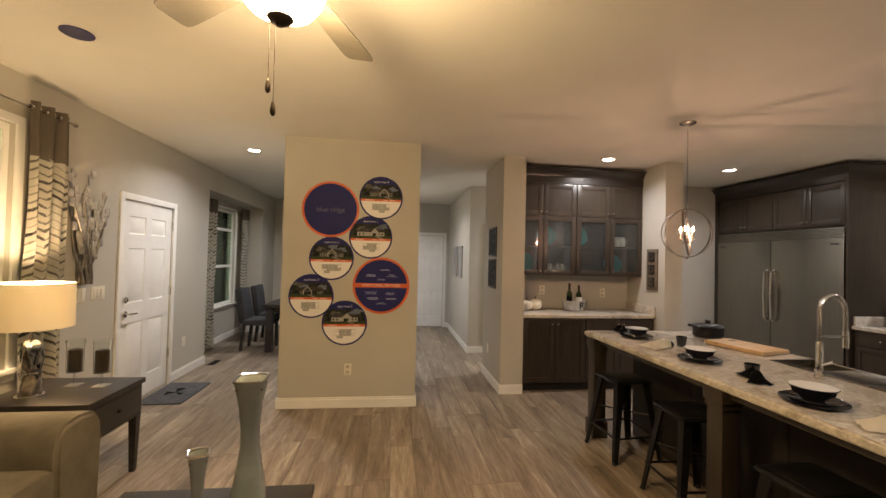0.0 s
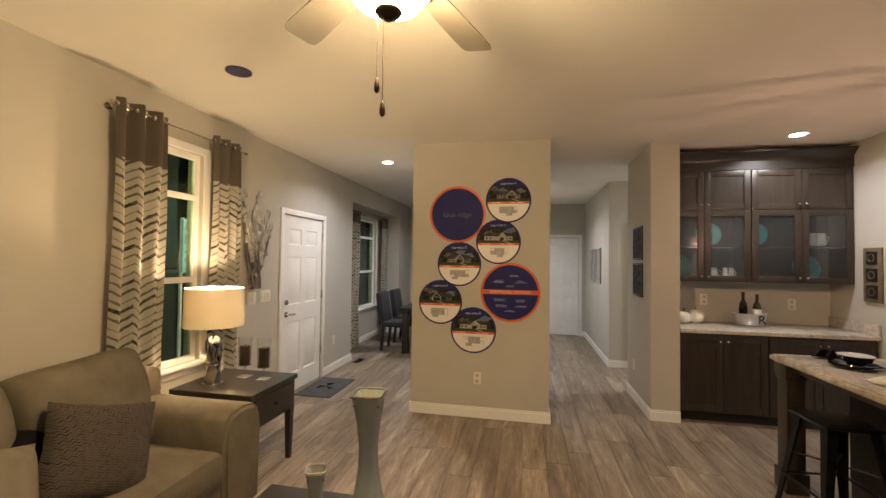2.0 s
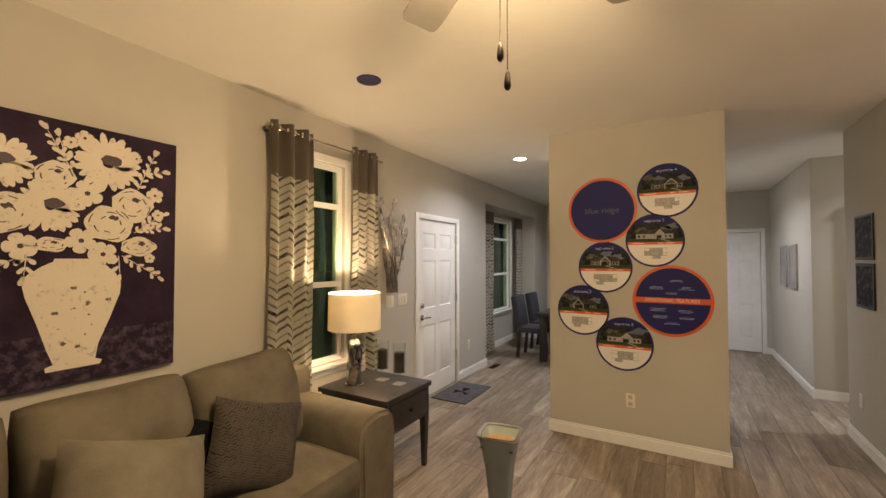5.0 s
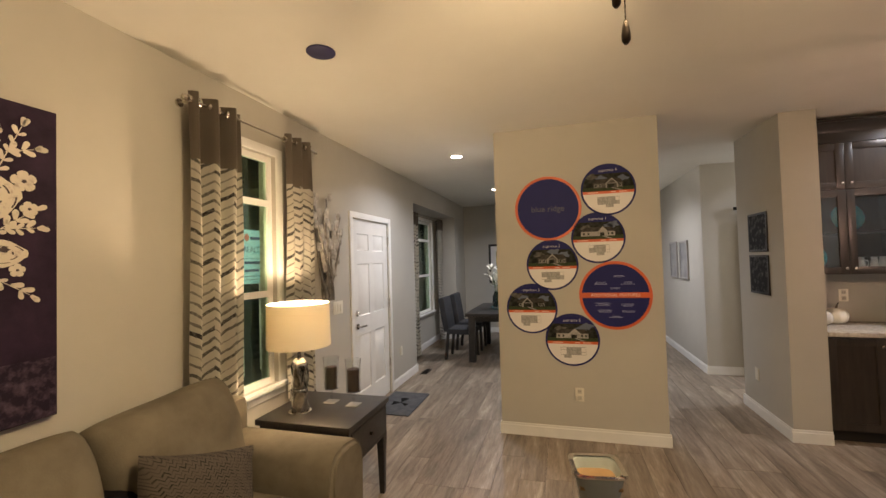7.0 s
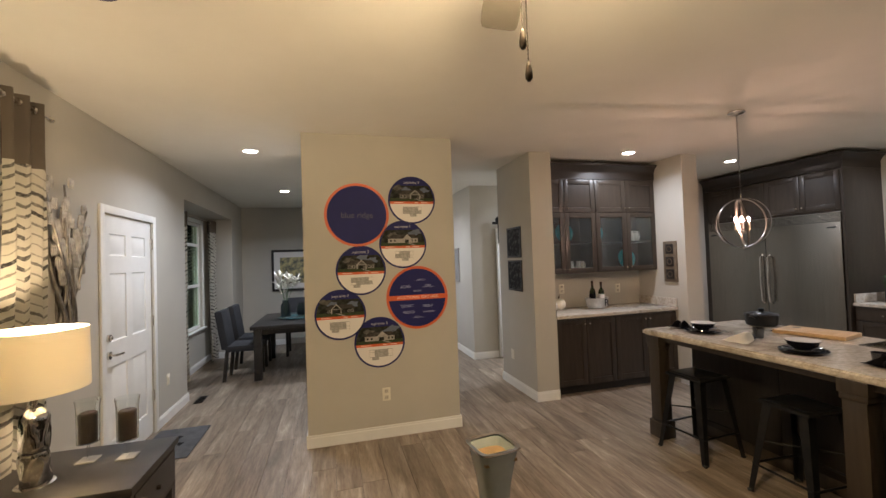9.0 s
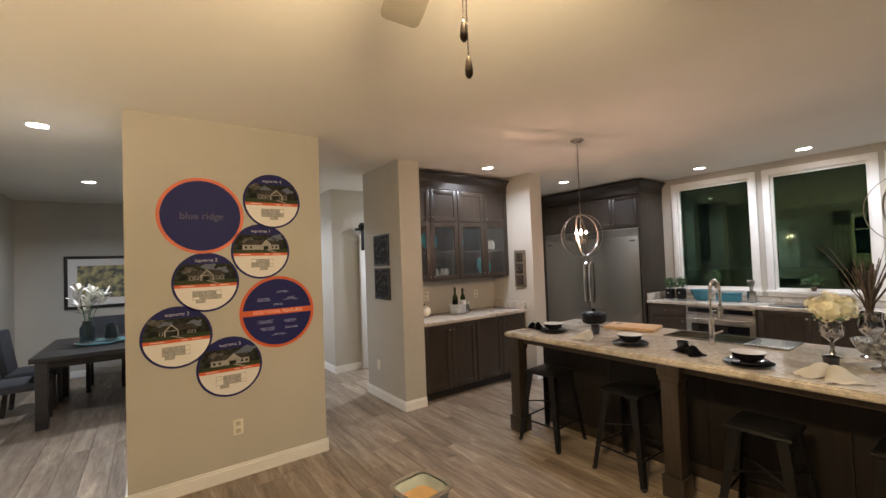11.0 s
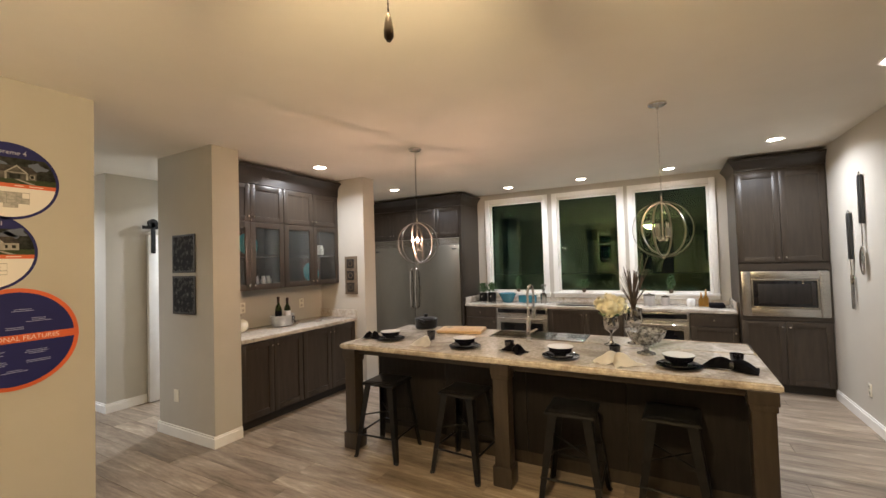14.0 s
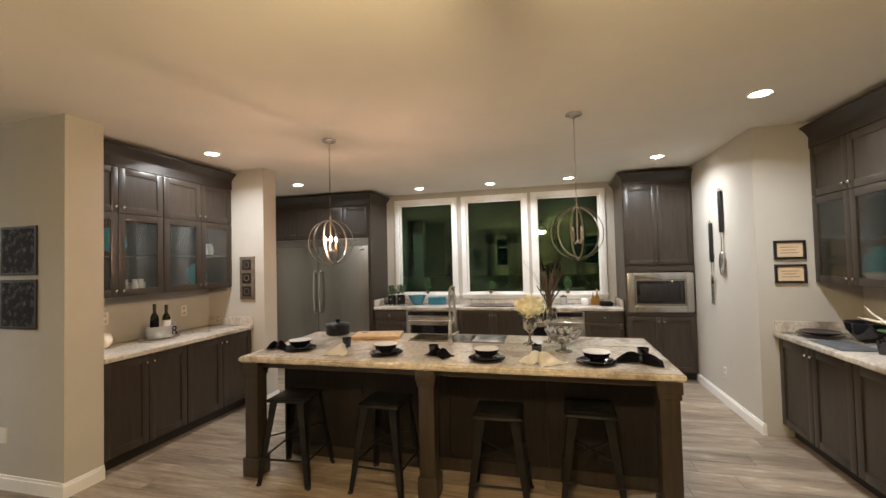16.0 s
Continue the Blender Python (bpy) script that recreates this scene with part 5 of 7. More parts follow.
def crown(name, runs, z0, z1, frieze=0.02):
    """Stepped crown moulding; runs: (x0, x1, y0, y1) footprints grown upwards."""
    c = thing(name, "dark stained crown moulding above the cabinets", "crown moulding")
    bm = bmesh.new()
    for x0, x1, y0, y1, gx0, gx1, gy0, gy1 in runs:
        n = 6
        prof = []
        for i in range(n + 1):
            t = i / n
            prof.append((0.055 * (t ** 1.6), z0 + frieze + (z1 - z0 - frieze - 0.02) * t))
        prof = [(0.004, z0), (0.004, z0 + frieze)] + prof + [(0.066, z1 - 0.02), (0.066, z1)]
        rings = []
        for o, z in prof:
            rings.append([bm.verts.new(p) for p in ((x0 - gx0 * o, y0 - gy0 * o, z), (x1 + gx1 * o, y0 - gy0 * o, z), (x1 + gx1 * o, y1 + gy1 * o, z), (x0 - gx0 * o, y1 + gy1 * o, z))])
        for a, b in zip(rings, rings[1:]):
            for k in range(4):
                bm.faces.new((a[k], a[(k + 1) % 4], b[(k + 1) % 4], b[k]))
        bm.faces.new(list(reversed(rings[0])))
        bm.faces.new(rings[-1])
    part("moulding", bm, CROWN, c)


# bar nook
base_unit(1.602, 4.592, 0, 0.773, group="bar base cabinets")
base_unit(2.375, 4.592, 0, 0.873, group="bar base cabinets")
ctop = thing("bar_countertop", "polished beige granite bar worktop with side splash", "countertop")
bm = boxes((1.602, 3.248, 4.556, 5.188, 0.870, 0.910), bev=0.008)
part("slab", bm, GRANITE, ctop)
part("side_splash", boxes((3.228, 3.248, 4.565, 5.186, 0.911, 1.01), bev=0.003), GRANITE, ctop)
UZ0, UZM, UZ1 = 1.36, 2.095, 2.505
upper_unit(1.602, 4.852, 0, 0.758, UZ0, UZM, UZ1, group="bar wall cabinets", split=0.425)
upper_unit(2.361, 4.852, 0, 0.885, UZ0, UZM, UZ1, group="bar wall cabinets")
crown("crown_moulding", [(1.602, 3.248, 4.85, 5.188, 0, 0, 1, 0)], UZ1, 2.695, 0.085)

# far counter nook
RU = RX - 0.004
base_unit(RU, RY + 0.63, 180, 0.90, group="side base cabinets")
base_unit(RU - 0.90, RY + 0.63, 180, 0.90, group="side base cabinets")
ctop = thing("side_countertop", "polished beige granite worktop with side splash", "countertop")
part("slab", boxes((1.524, RU, RY + 0.002, RY + 0.667, 0.870, 0.910), bev=0.008), GRANITE, ctop)
part("side_splash", boxes((RU - 0.02, RU, RY + 0.004, RY + 0.657, 0.911, 1.005), bev=0.003), GRANITE, ctop)
upper_unit(RU, RY + 0.335, 180, 0.90, 1.34, 2.08, 2.505, group="side wall cabinets", glass=SEEDEDGLASS)
upper_unit(RU - 0.90, RY + 0.335, 180, 0.90, 1.34, 2.08, 2.505, group="side wall cabinets", glass=SEEDEDGLASS)
crown("crown_moulding", [(1.524, RU, RY + 0.002, RY + 0.335, 0, 0, 0, 1)], 2.505, 2.695, 0.085)

# refrigerator in its cabinet
FX, FY0, FY1 = 5.07, 3.93, 5.70
enc = thing("refrigerator_cabinet", "tall dark stained cabinet surround with doors above", "cabinet", 0, 0, 0)
part("side_panel", boxes((FX - 0.005, XW - 0.002, FY0 - 0.035, FY0 - 0.006, 0, 2.513)), CAB, enc)
part("side_panel", boxes((FX - 0.005, XW - 0.002, FY1 + 0.006, YLK - 0.004, 0, 2.513)), CAB, enc)
part("top_box", boxes((FX + 0.022, XW - 0.002, FY0 - 0.006, FY1 + 0.006, 2.0, 2.513)), CAB, enc)
wd = (FY1 - FY0) / 4
for k in range(4):
    shaker_door(enc, wd - 0.006, 0.465, pose(FX, FY1 - 0.003 - k * wd, 2.03, 0, 0, -90), False, 1 if k % 2 == 0 else -1, 0.05)
crown("crown_moulding", [(FX - 0.005, XW - 0.002, FY0 - 0.035, YLK - 0.004, 1, 0, 1, 0)], 2.515, 2.70, 0.075)
fr = thing("refrigerator", "wide stainless steel double column refrigerator", "refrigerator", 0, 0, 0)
part("body", boxes((FX + 0.03, XW - 0.01, FY0, FY1, 0.0, 1.995)), STEEL, fr)
ym = (FY0 + FY1) / 2
for a, b in ((FY0 + 0.004, ym - 0.004), (ym + 0.004, FY1 - 0.004)):
    d = part("door", boxes((FX - 0.02, FX + 0.03, a, b, 0.10, 1.875), bev=0.006), STEEL, fr)
    yh = b - 0.045 if b < ym + 0.01 else a + 0.045
    bm = bmesh.new()
    tube(bm, [(FX - 0.02, yh, 0.82), (FX - 0.062, yh, 0.85), (FX - 0.075, yh, 1.15), (FX - 0.062, yh, 1.46), (FX - 0.02, yh, 1.49)], 0.015, 12)
    part("handle", bm, CHROME, d, "polished tubular handle")
    bm = boxes((FX - 0.0225, FX - 0.0195, b - 0.14 if b > ym + 0.1 else a + 0.05, b - 0.05 if b > ym + 0.1 else a + 0.14, 1.80, 1.815))
    part("badge", bm, BLACKPLASTIC, d)
for k in range(7):
    part("grille_slat", boxes((FX - 0.012, FX + 0.03, FY0 + 0.004, FY1 - 0.004, 1.882 + k * 0.016, 1.893 + k * 0.016), bev=0.002), STEEL, fr)

# window wall counter
CX = 5.115
for y1, w, n, dr in ((3.885, 0.53, 1, 0.15), (2.545, 1.02, 2, 0.0), (0.755, 0.505, 1, 0.15)):
    base_unit(CX, y1, -90, w, XW - 0.004 - CX, n, "dark stained base cabinet under the windows", "window wall base cabinets", dr, 1)
ctop = thing("window_countertop", "pale polished granite worktop under the windows", "countertop")
part("slab", boxes((CX - 0.025, XW - 0.002, 0.252, 3.886, 0.870, 0.910), bev=0.008), GRANITE, ctop)
part("back_splash", boxes((XW - 0.022, XW - 0.002, 0.274, 3.864, 0.911, 0.975), bev=0.003), GRANITE, ctop)
part("side_splash", boxes((CX, XW - 0.002, 3.866, 3.886, 0.911, 1.01), bev=0.003), GRANITE, ctop)
part("side_splash", boxes((CX, XW - 0.002, 0.252, 0.272, 0.911, 1.01), bev=0.003), GRANITE, ctop)
for y0, y1 in ((2.548, 3.352), (0.758, 1.522)):
    ov = thing("wall_oven", "stainless steel under-counter oven with black glass", "oven", CX - 0.01, y1, 0, -90, "under-counter ovens")
    w = y1 - y0
    part("body", boxes((0.004, w - 0.004, 0.02, 0.58, 0.12, 0.866)), LITSTEEL, ov)
    part("toe_kick", boxes((0.004, w - 0.004, 0.09, 0.5, 0.0, 0.12)), SOLE, ov)
    part("control_panel", boxes((0.006, w - 0.006, 0.0, 0.02, 0.765, 0.862), bev=0.003), LITSTEEL, ov)
    part("display", boxes((0.03, w - 0.03, -0.004, 0.001, 0.785, 0.850), bev=0.001), BLACKGLASS, ov)
    d = part("door", boxes((0.006, w - 0.006, -0.004, 0.02, 0.13, 0.755), bev=0.004), LITSTEEL, ov)
    part("glass", boxes((0.07, w - 0.07, -0.007, -0.003, 0.25, 0.64), bev=0.002), BLACKGLASS, d)
    bm = bmesh.new()
    tube(bm, [(0.05, -0.045, 0.71), (w - 0.05, -0.045, 0.71)], 0.012, 10)
    for x in (0.08, w - 0.08):
        tube(bm, [(x, -0.045, 0.71), (x, 0.0, 0.71)], 0.009, 8)
    part("handle", bm, CHROME, d)
ck = thing("cooktop", "black glass cooktop set in the worktop", "cooktop", CX + 0.06, 1.68, 0.911)
part("glass", boxes((0, 0.50, 0, 0.76, 0, 0.006), bev=0.002), BLACKGLASS, ck)
for x, y in ((0.13, 0.18), (0.13, 0.58), (0.36, 0.18), (0.36, 0.58)):
    bm = bmesh.new()
    ring_band(bm, (x, y, 0.0064), 0.085, 0.0006, 0.004, (0, 0, 1), 32)
    part("burner_ring", bm, GREYPRINT, ck)

# tall cabinet with microwave
TX, TY0, TY1 = 5.00, YRK + 0.004, 0.245
tc = thing("tall_cabinet", "tall dark stained cabinet with a built-in microwave bay", "cabinet", TX, TY1, 0, -90)
w = TY1 - TY0
part("body", boxes((0, 0.018, 0.021, XW - 0.003 - TX, 0.10, 2.56), (w - 0.018, w, 0.021, XW - 0.003 - TX, 0.10, 2.56), (0.018, w - 0.018, 0.4, XW - 0.003 - TX, 0.10, 2.56),
                   (0.018, w - 0.018, 0.021, 0.4, 0.10, 0.85), (0.018, w - 0.018, 0.021, 0.4, 1.42, 2.56)), CAB, tc)
part("toe_kick", boxes((0, w, 0.09, XW - 0.003 - TX, 0, 0.10)), SOLE, tc)
part("bay_frame", boxes((0.0, 0.035, 0, 0.021, 0.83, 1.47), (w - 0.035, w, 0, 0.021, 0.83, 1.47), (0.035, w - 0.035, 0, 0.021, 1.40, 1.47), (0.035, w - 0.035, 0, 0.021, 0.83, 0.87)), CAB, tc)
for k in range(2):
    dw = (w - 0.006) / 2
    shaker_door(tc, dw - 0.006, 1.03, pose(0.006 + k * dw, 0, 1.49), False, 1 if k == 0 else -1, 0.05)
    shaker_door(tc, dw - 0.006, 0.70, pose(0.006 + k * dw, 0, 0.115), False, 1 if k == 0 else -1, 0.64)
crown("crown_moulding", [(TX, XW - 0.003, TY0, TY1, 1, 0, 0, 1)], 2.56, 2.695)
mw = thing("microwave", "built-in stainless steel microwave with trim kit", "microwave", TX, TY1, 0, -90)
a, b, z0, z1 = 0.020, w - 0.020, 0.875, 1.385
part("trim_kit", boxes((a, a + 0.085, -0.012, 0.0, z0, z1), (b - 0.085, b, -0.012, 0.0, z0, z1), (a + 0.085, b - 0.085, -0.012, 0.0, z1 - 0.085, z1), (a + 0.085, b - 0.085, -0.012, 0.0, z0, z0 + 0.085), bev=0.002), LITSTEEL, mw)
part("body", boxes((a + 0.03, b - 0.03, 0.022, 0.38, z0 + 0.02, z1 - 0.02)), BLACKPLASTIC, mw)
p, q, r, t = a + 0.088, b - 0.088, z0 + 0.088, z1 - 0.088
part("inner_trim", boxes((p, p + 0.02, -0.019, 0.02, r, t), (q - 0.02, q, -0.019, 0.02, r, t), (p + 0.02, q - 0.02, -0.019, 0.02, t - 0.02, t), (p + 0.02, q - 0.02, -0.019, 0.02, r, r + 0.02), bev=0.003), STEEL, mw)
d = part("door", boxes((p + 0.021, q - 0.021, -0.016, 0.02, r + 0.021, t - 0.021), bev=0.003), BLACKGLASS, mw, "black glass door")
part("window", boxes((p + 0.065, q - 0.075, -0.0175, -0.0155, r + 0.055, t - 0.055), bev=0.0005), DARKPANEL, d)
part("control_panel", boxes((q - 0.066, q - 0.032, -0.0175, -0.0155, r + 0.04, t - 0.04), bev=0.0005), DARKFRAME, d)

# ---- island ----
IX0, IX1, IY0, IY1 = 1.835, 2.965, 0.465, 3.54
isl = thing("kitchen_island", "dark stained kitchen island with square posts", "kitchen island")
part("body", boxes((2.27, 2.92, IY0 + 0.07, IY1 - 0.10, 0.09, 0.862)), CAB, isl)
part("plinth", boxes((2.262, 2.925, IY0 + 0.065, IY1 - 0.095, 0.0, 0.10), bev=0.004), CAB, isl)
# Back panels take a near-black colour, darker than the body and posts.
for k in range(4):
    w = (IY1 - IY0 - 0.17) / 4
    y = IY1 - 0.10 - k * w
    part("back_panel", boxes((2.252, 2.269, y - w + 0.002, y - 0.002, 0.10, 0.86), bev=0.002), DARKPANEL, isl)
for k in range(5):
    w = (IY1 - IY0 - 0.18) / 5
    shaker_door(isl, w - 0.006, 0.72, pose(2.942, IY0 + 0.075 + k * w, 0.12, 0, 0, 90), False, 1 if k % 2 else -1, 0.66)
part("apron", boxes((1.90, 1.925, IY0 + 0.13, IY1 - 0.13, 0.82, 0.862)), CAB, isl)
for y in (IY0 + 0.085, 2.055, IY1 - 0.085):
    bm = bmesh.new()
    box(bm, 1.865, 1.975, y - 0.055, y + 0.055, 0.14, 0.78, bev=0.003)
    box(bm, 1.850, 1.990, y - 0.07, y + 0.07, 0.0, 0.14, bev=0.006)
    box(bm, 1.856, 1.984, y - 0.064, y + 0.064, 0.755, 0.79, bev=0.006)
    box(bm, 1.850, 1.990, y - 0.07, y + 0.07, 0.79, 0.862, bev=0.004)
    part("post", bm, CAB, isl)
top = thing("island_countertop", "polished beige and brown granite island worktop", "countertop")
SXA, SXB, SYA, SYB = 2.60, 2.93, 1.60, 2.44
bm = boxes((IX0, SXA, IY0, IY1, 0.868, 0.912), (SXB, IX1, IY0, IY1, 0.868, 0.912), (SXA, SXB, IY0, SYA, 0.868, 0.912), (SXA, SXB, SYB, IY1, 0.868, 0.912))
bmesh.ops.remove_doubles(bm, verts=bm.verts, dist=0.0001)
edge = [e for e in bm.edges if all(abs(v.co.x - IX0) < 1e-4 for v in e.verts) or all(abs(v.co.y - IY0) < 1e-4 for v in e.verts) or all(abs(v.co.y - IY1) < 1e-4 for v in e.verts) or all(abs(v.co.x - IX1) < 1e-4 for v in e.verts)]
edge = [e for e in edge if abs(e.verts[0].co.z - e.verts[1].co.z) < 1e-4]
bmesh.ops.bevel(bm, geom=edge, offset=0.010, segments=3, affect="EDGES")
part("slab", bm, GRANITE, top)
sink = thing("workstation_sink", "stainless workstation sink with a drying rack and cover", "sink")
bm = boxes((SXA, SXA + 0.012, SYA, SYB, 0.68, 0.9145), (SXB - 0.012, SXB, SYA, SYB, 0.68, 0.9145), (SXA + 0.012, SXB - 0.012, SYA, SYA + 0.012, 0.68, 0.9145), (SXA + 0.012, SXB - 0.012, SYB - 0.012, SYB, 0.68, 0.9145), (SXA + 0.012, SXB - 0.012, SYA + 0.012, SYB - 0.012, 0.68, 0.69))
part("basin", bm, STEEL, sink)
part("cover", boxes((SXA + 0.002, SXB - 0.002, SYA + 0.005, SYA + 0.27, 0.915, 0.921), bev=0.002), STEEL, sink, "steel drain cover")
for k in range(12):
    y = SYA + 0.30 + k * 0.022
    bm = bmesh.new()
    tube(bm, [(SXA + 0.004, y, 0.917), (SXB - 0.004, y, 0.917)], 0.004, 6)
    part("rack_bar", bm, CHROME, sink)
fc = thing("spring_faucet", "tall chrome spring pull-down faucet", "faucet", 2.49, 2.025, 0.913)
bm = bmesh.new()
lathe(bm, [(0.026, 0), (0.026, 0.012), (0.019, 0.02), (0.017, 0.20), (0.012, 0.21)], 18)
part("body", bm, CHROME, fc)
arc = [(0.085 - 0.085 * math.cos(radians(a)), 0, 0.38 + 0.085 * math.sin(radians(a))) for a in range(0, 181, 15)]
pts = [(0, 0, 0.20), (0, 0, 0.30)] + arc + [(0.17, 0, 0.33), (0.17, 0, 0.27)]
bm = bmesh.new()
tube(bm, pts, 0.007, 8)
hose = part("hose", bm, CHROME, fc)
bm = bmesh.new()
for p, q in zip(pts, pts[1:]):
    p, q = Vector(p), Vector(q)
    n = max(1, int((q - p).length / 0.011))
    for i in range(n):
        ring_band(bm, p + (q - p) * (i + 0.5) / n, 0.0125, 0.005, 0.003, q - p, 12)
part("spring", bm, CHROME, hose)
bm = bmesh.new()
tube(bm, [(0.17, 0, 0.27), (0.17, 0, 0.17)], 0.015, 12, 0.019)
part("spray_head", bm, CHROME, fc)
bm = bmesh.new()
tube(bm, [(0, 0, 0.235), (0.155, 0, 0.235)], 0.006, 8)
part("holder_arm", bm, CHROME, fc)
bm = bmesh.new()
tube(bm, [(0, -0.015, 0.08), (0, -0.075, 0.11)], 0.007, 8)
part("lever", bm, CHROME, fc)


# ---- stools ----
def stool(x, y, rz):
    s = thing("bar_stool", "black metal backless counter stool under the island", "stool", x, y, 0, rz, "stools along the island")
    bm = bmesh.new()
    box(bm, -0.155, 0.155, -0.155, 0.155, 0.588, 0.612, bev=0.012)
    for v in bm.verts:
        if v.co.z < 0.6:
            v.co.x *= 1.03
            v.co.y *= 1.03
    part("seat", bm, BLACKMETAL, s)
    part("seat_pad", boxes((-0.12, 0.12, -0.12, 0.12, 0.609, 0.616), bev=0.003), BLACKMETAL, s)
    for k in range(4):
        sx, sy = (1, 1, -1, -1)[k], (1, -1, -1, 1)[k]
        bm = bmesh.new()
        a, b = Vector((sx * 0.135, sy * 0.135, 0.60)), Vector((sx * 0.205, sy * 0.205, 0.008))
        for d, e in (((-sx * 0.058, 0, 0), (0, -sy * 0.004, 0)), ((0, -sy * 0.058, 0), (-sx * 0.004, 0, 0))):
            d0, d1 = Vector(d), Vector(d) * 0.55
            poly(bm, [a, a + d0, b + d1, b], e)
        leg = part("leg", bm, BLACKMETAL, s)
        bm = bmesh.new()
        ball(bm, (b.x - sx * 0.008, b.y - sy * 0.008, 0.012), 0.018, 8, 1, 1, 0.65)
        part("rubber_foot", bm, RUBBER, leg)
    z, r = 0.19, 0.182
    for k in range(4):
        p, q = ((-r, -r), (r, -r), (r, r), (-r, r))[k], ((r, -r), (r, r), (-r, r), (-r, -r))[k]
        bm = bmesh.new()
        tube(bm, [(*p, z), (*q, z)], 0.008, 8)
        part("stretcher", bm, BLACKMETAL, s)
    for ax in (0, 1):
        r2 = 0.165
        bm = bmesh.new()
        tube(bm, [(r2, r2 * (1 - 2 * ax), 0.34), (-r2, -r2 * (1 - 2 * ax), 0.34)], 0.006, 8)
        part("cross_brace", bm, BLACKMETAL, s)
    return s


s0 = stool(1.97, 3.13, 4)
copy_thing(s0, pose(1.995, 2.40, 0, 0, 0, -3))
copy_thing(s0, pose(1.94, 1.57, 0, 0, 0, 2))
copy_thing(s0, pose(2.08, 0.985, 0, 0, 0, -2))


# ---- pendants ----
HOOPMETAL = mottled("aged_nickel", (0.20, 0.185, 0.165), (0.27, 0.25, 0.22), 12.0, rough=0.3, metal=1.0, bump=0.03)


def pendant(x, y, lit):
    zc, r = 1.80, 0.207
    p = thing("pendant_light", "nickel orb pendant with candle bulbs, " + ("switched on" if lit else "switched off"), "pendant light", x, y, 0, 0, "pendants over the island")
    bm = bmesh.new()
    lathe(bm, [(0.062, CEIL - 0.001), (0.064, CEIL - 0.012), (0.05, CEIL - 0.022), (0.012, CEIL - 0.03), (0.008, CEIL - 0.045)], 24)
    part("canopy", bm, NICKEL, p)
    bm = bmesh.new()
    z, k = CEIL - 0.045, 0
    while z > zc + r + 0.03:
        ring_band(bm, (0, 0, z - 0.012), 0.0070, 0.0024, 0.0024, (1, 0, 0) if k % 2 else (0, 1, 0), 10)
        z -= 0.0135
        k += 1
    part("chain", bm, HOOPMETAL, p)
    bm = bmesh.new()
    tube(bm, [(0, 0, zc + r + 0.035), (0, 0, zc - 0.06)], 0.006, 8)
    ball(bm, (0, 0, zc - 0.07), 0.014, 10)
    ball(bm, (0, 0, zc - r), 0.012, 10)
    part("stem", bm, NICKEL, p)
    for ax, rr in (((1, 0.25, 0), r), ((0.3, 1, 0), r - 0.006), ((0.75, -0.7, 0.12), r - 0.012)):
        bm = bmesh.new()
        ring_band(bm, (0, 0, zc), rr, 0.016 if lit else 0.011, 0.004, ax, 64)
        part("hoop", bm, HOOPMETAL, p)
    for k in range(4):
        a = radians(35 + 90 * k)
        cx, cy = 0.046 * math.cos(a), 0.046 * math.sin(a)
        bm = bmesh.new()
        tube(bm, [(0, 0, zc - 0.065), (cx * 0.6, cy * 0.6, zc - 0.085), (cx, cy, zc - 0.06)], 0.004, 6)
        tube(bm, [(cx, cy, zc - 0.06), (cx, cy, zc - 0.054)], 0.016, 12)
        arm = part("arm", bm, NICKEL, p)
        bm = bmesh.new()
        tube(bm, [(cx, cy, zc - 0.053), (cx, cy, zc + 0.01)], 0.010, 10)
        part("candle_sleeve", bm, CANDLESLEEVE, arm)
        bm = bmesh.new()
        lathe(bm, [(0.003, 0.0), (0.0045, 0.006), (0.0055, 0.016), (0.0042, 0.028), (0.0015, 0.038)], 12, cx, cy, zc + 0.011)
        part("bulb", bm, BULBGLOW if lit else BULBOFF, arm, "glowing candle bulb" if lit else "unlit candle bulb")


pendant(2.527, 3.135, True)
pendant(2.525, 0.994, False)

# ---- dining room ----
dt = thing("dining_table", "dark charcoal wooden dining table", "dining table", -1.90, 6.62, 0)
part("tabletop", boxes((0, 1.05, 0, 1.55, 0.70, 0.75), bev=0.006), TABLEWOOD, dt)
part("apron", boxes((0.08, 0.97, 0.08, 1.47, 0.62, 0.70)), TABLEWOOD, dt)
for x in (0.09, 0.96):
    for y in (0.09, 1.46):
        part("leg", boxes((x - 0.05, x + 0.05, y - 0.05, y + 0.05, 0, 0.70), bev=0.006), TABLEWOOD, dt)


def dining_chair(x, y, rz):
    c = thing("dining_chair", "slate upholstered dining chair with dark legs", "chair", x, y, 0, rz, "chairs round the dining table")
    bm = bmesh.new()
    box(bm, -0.23, 0.23, -0.23, 0.22, 0.40, 0.49, bev=0.03)
    part("seat", bm, DINECHAIR, c)
    bm = bmesh.new()
    vs = box(bm, -0.22, 0.22, -0.05, 0.05, 0.0, 0.54, bev=0.03)
    bm.transform(pose(0, 0.22, 0.44, -9))
    part("backrest", bm, DINECHAIR, c)
    for lx, ly in ((-0.19, -0.19), (0.19, -0.19), (-0.19, 0.2), (0.19, 0.2)):
        bm = bmesh.new()
        for v in box(bm, lx - 0.022, lx + 0.022, ly - 0.022, ly + 0.022, 0, 0.41):
            if v.co.z < 0.1:
                v.co.y += 0.04 if ly > 0 else -0.01
        part("leg", bm, TABLEWOOD, c)
    return c


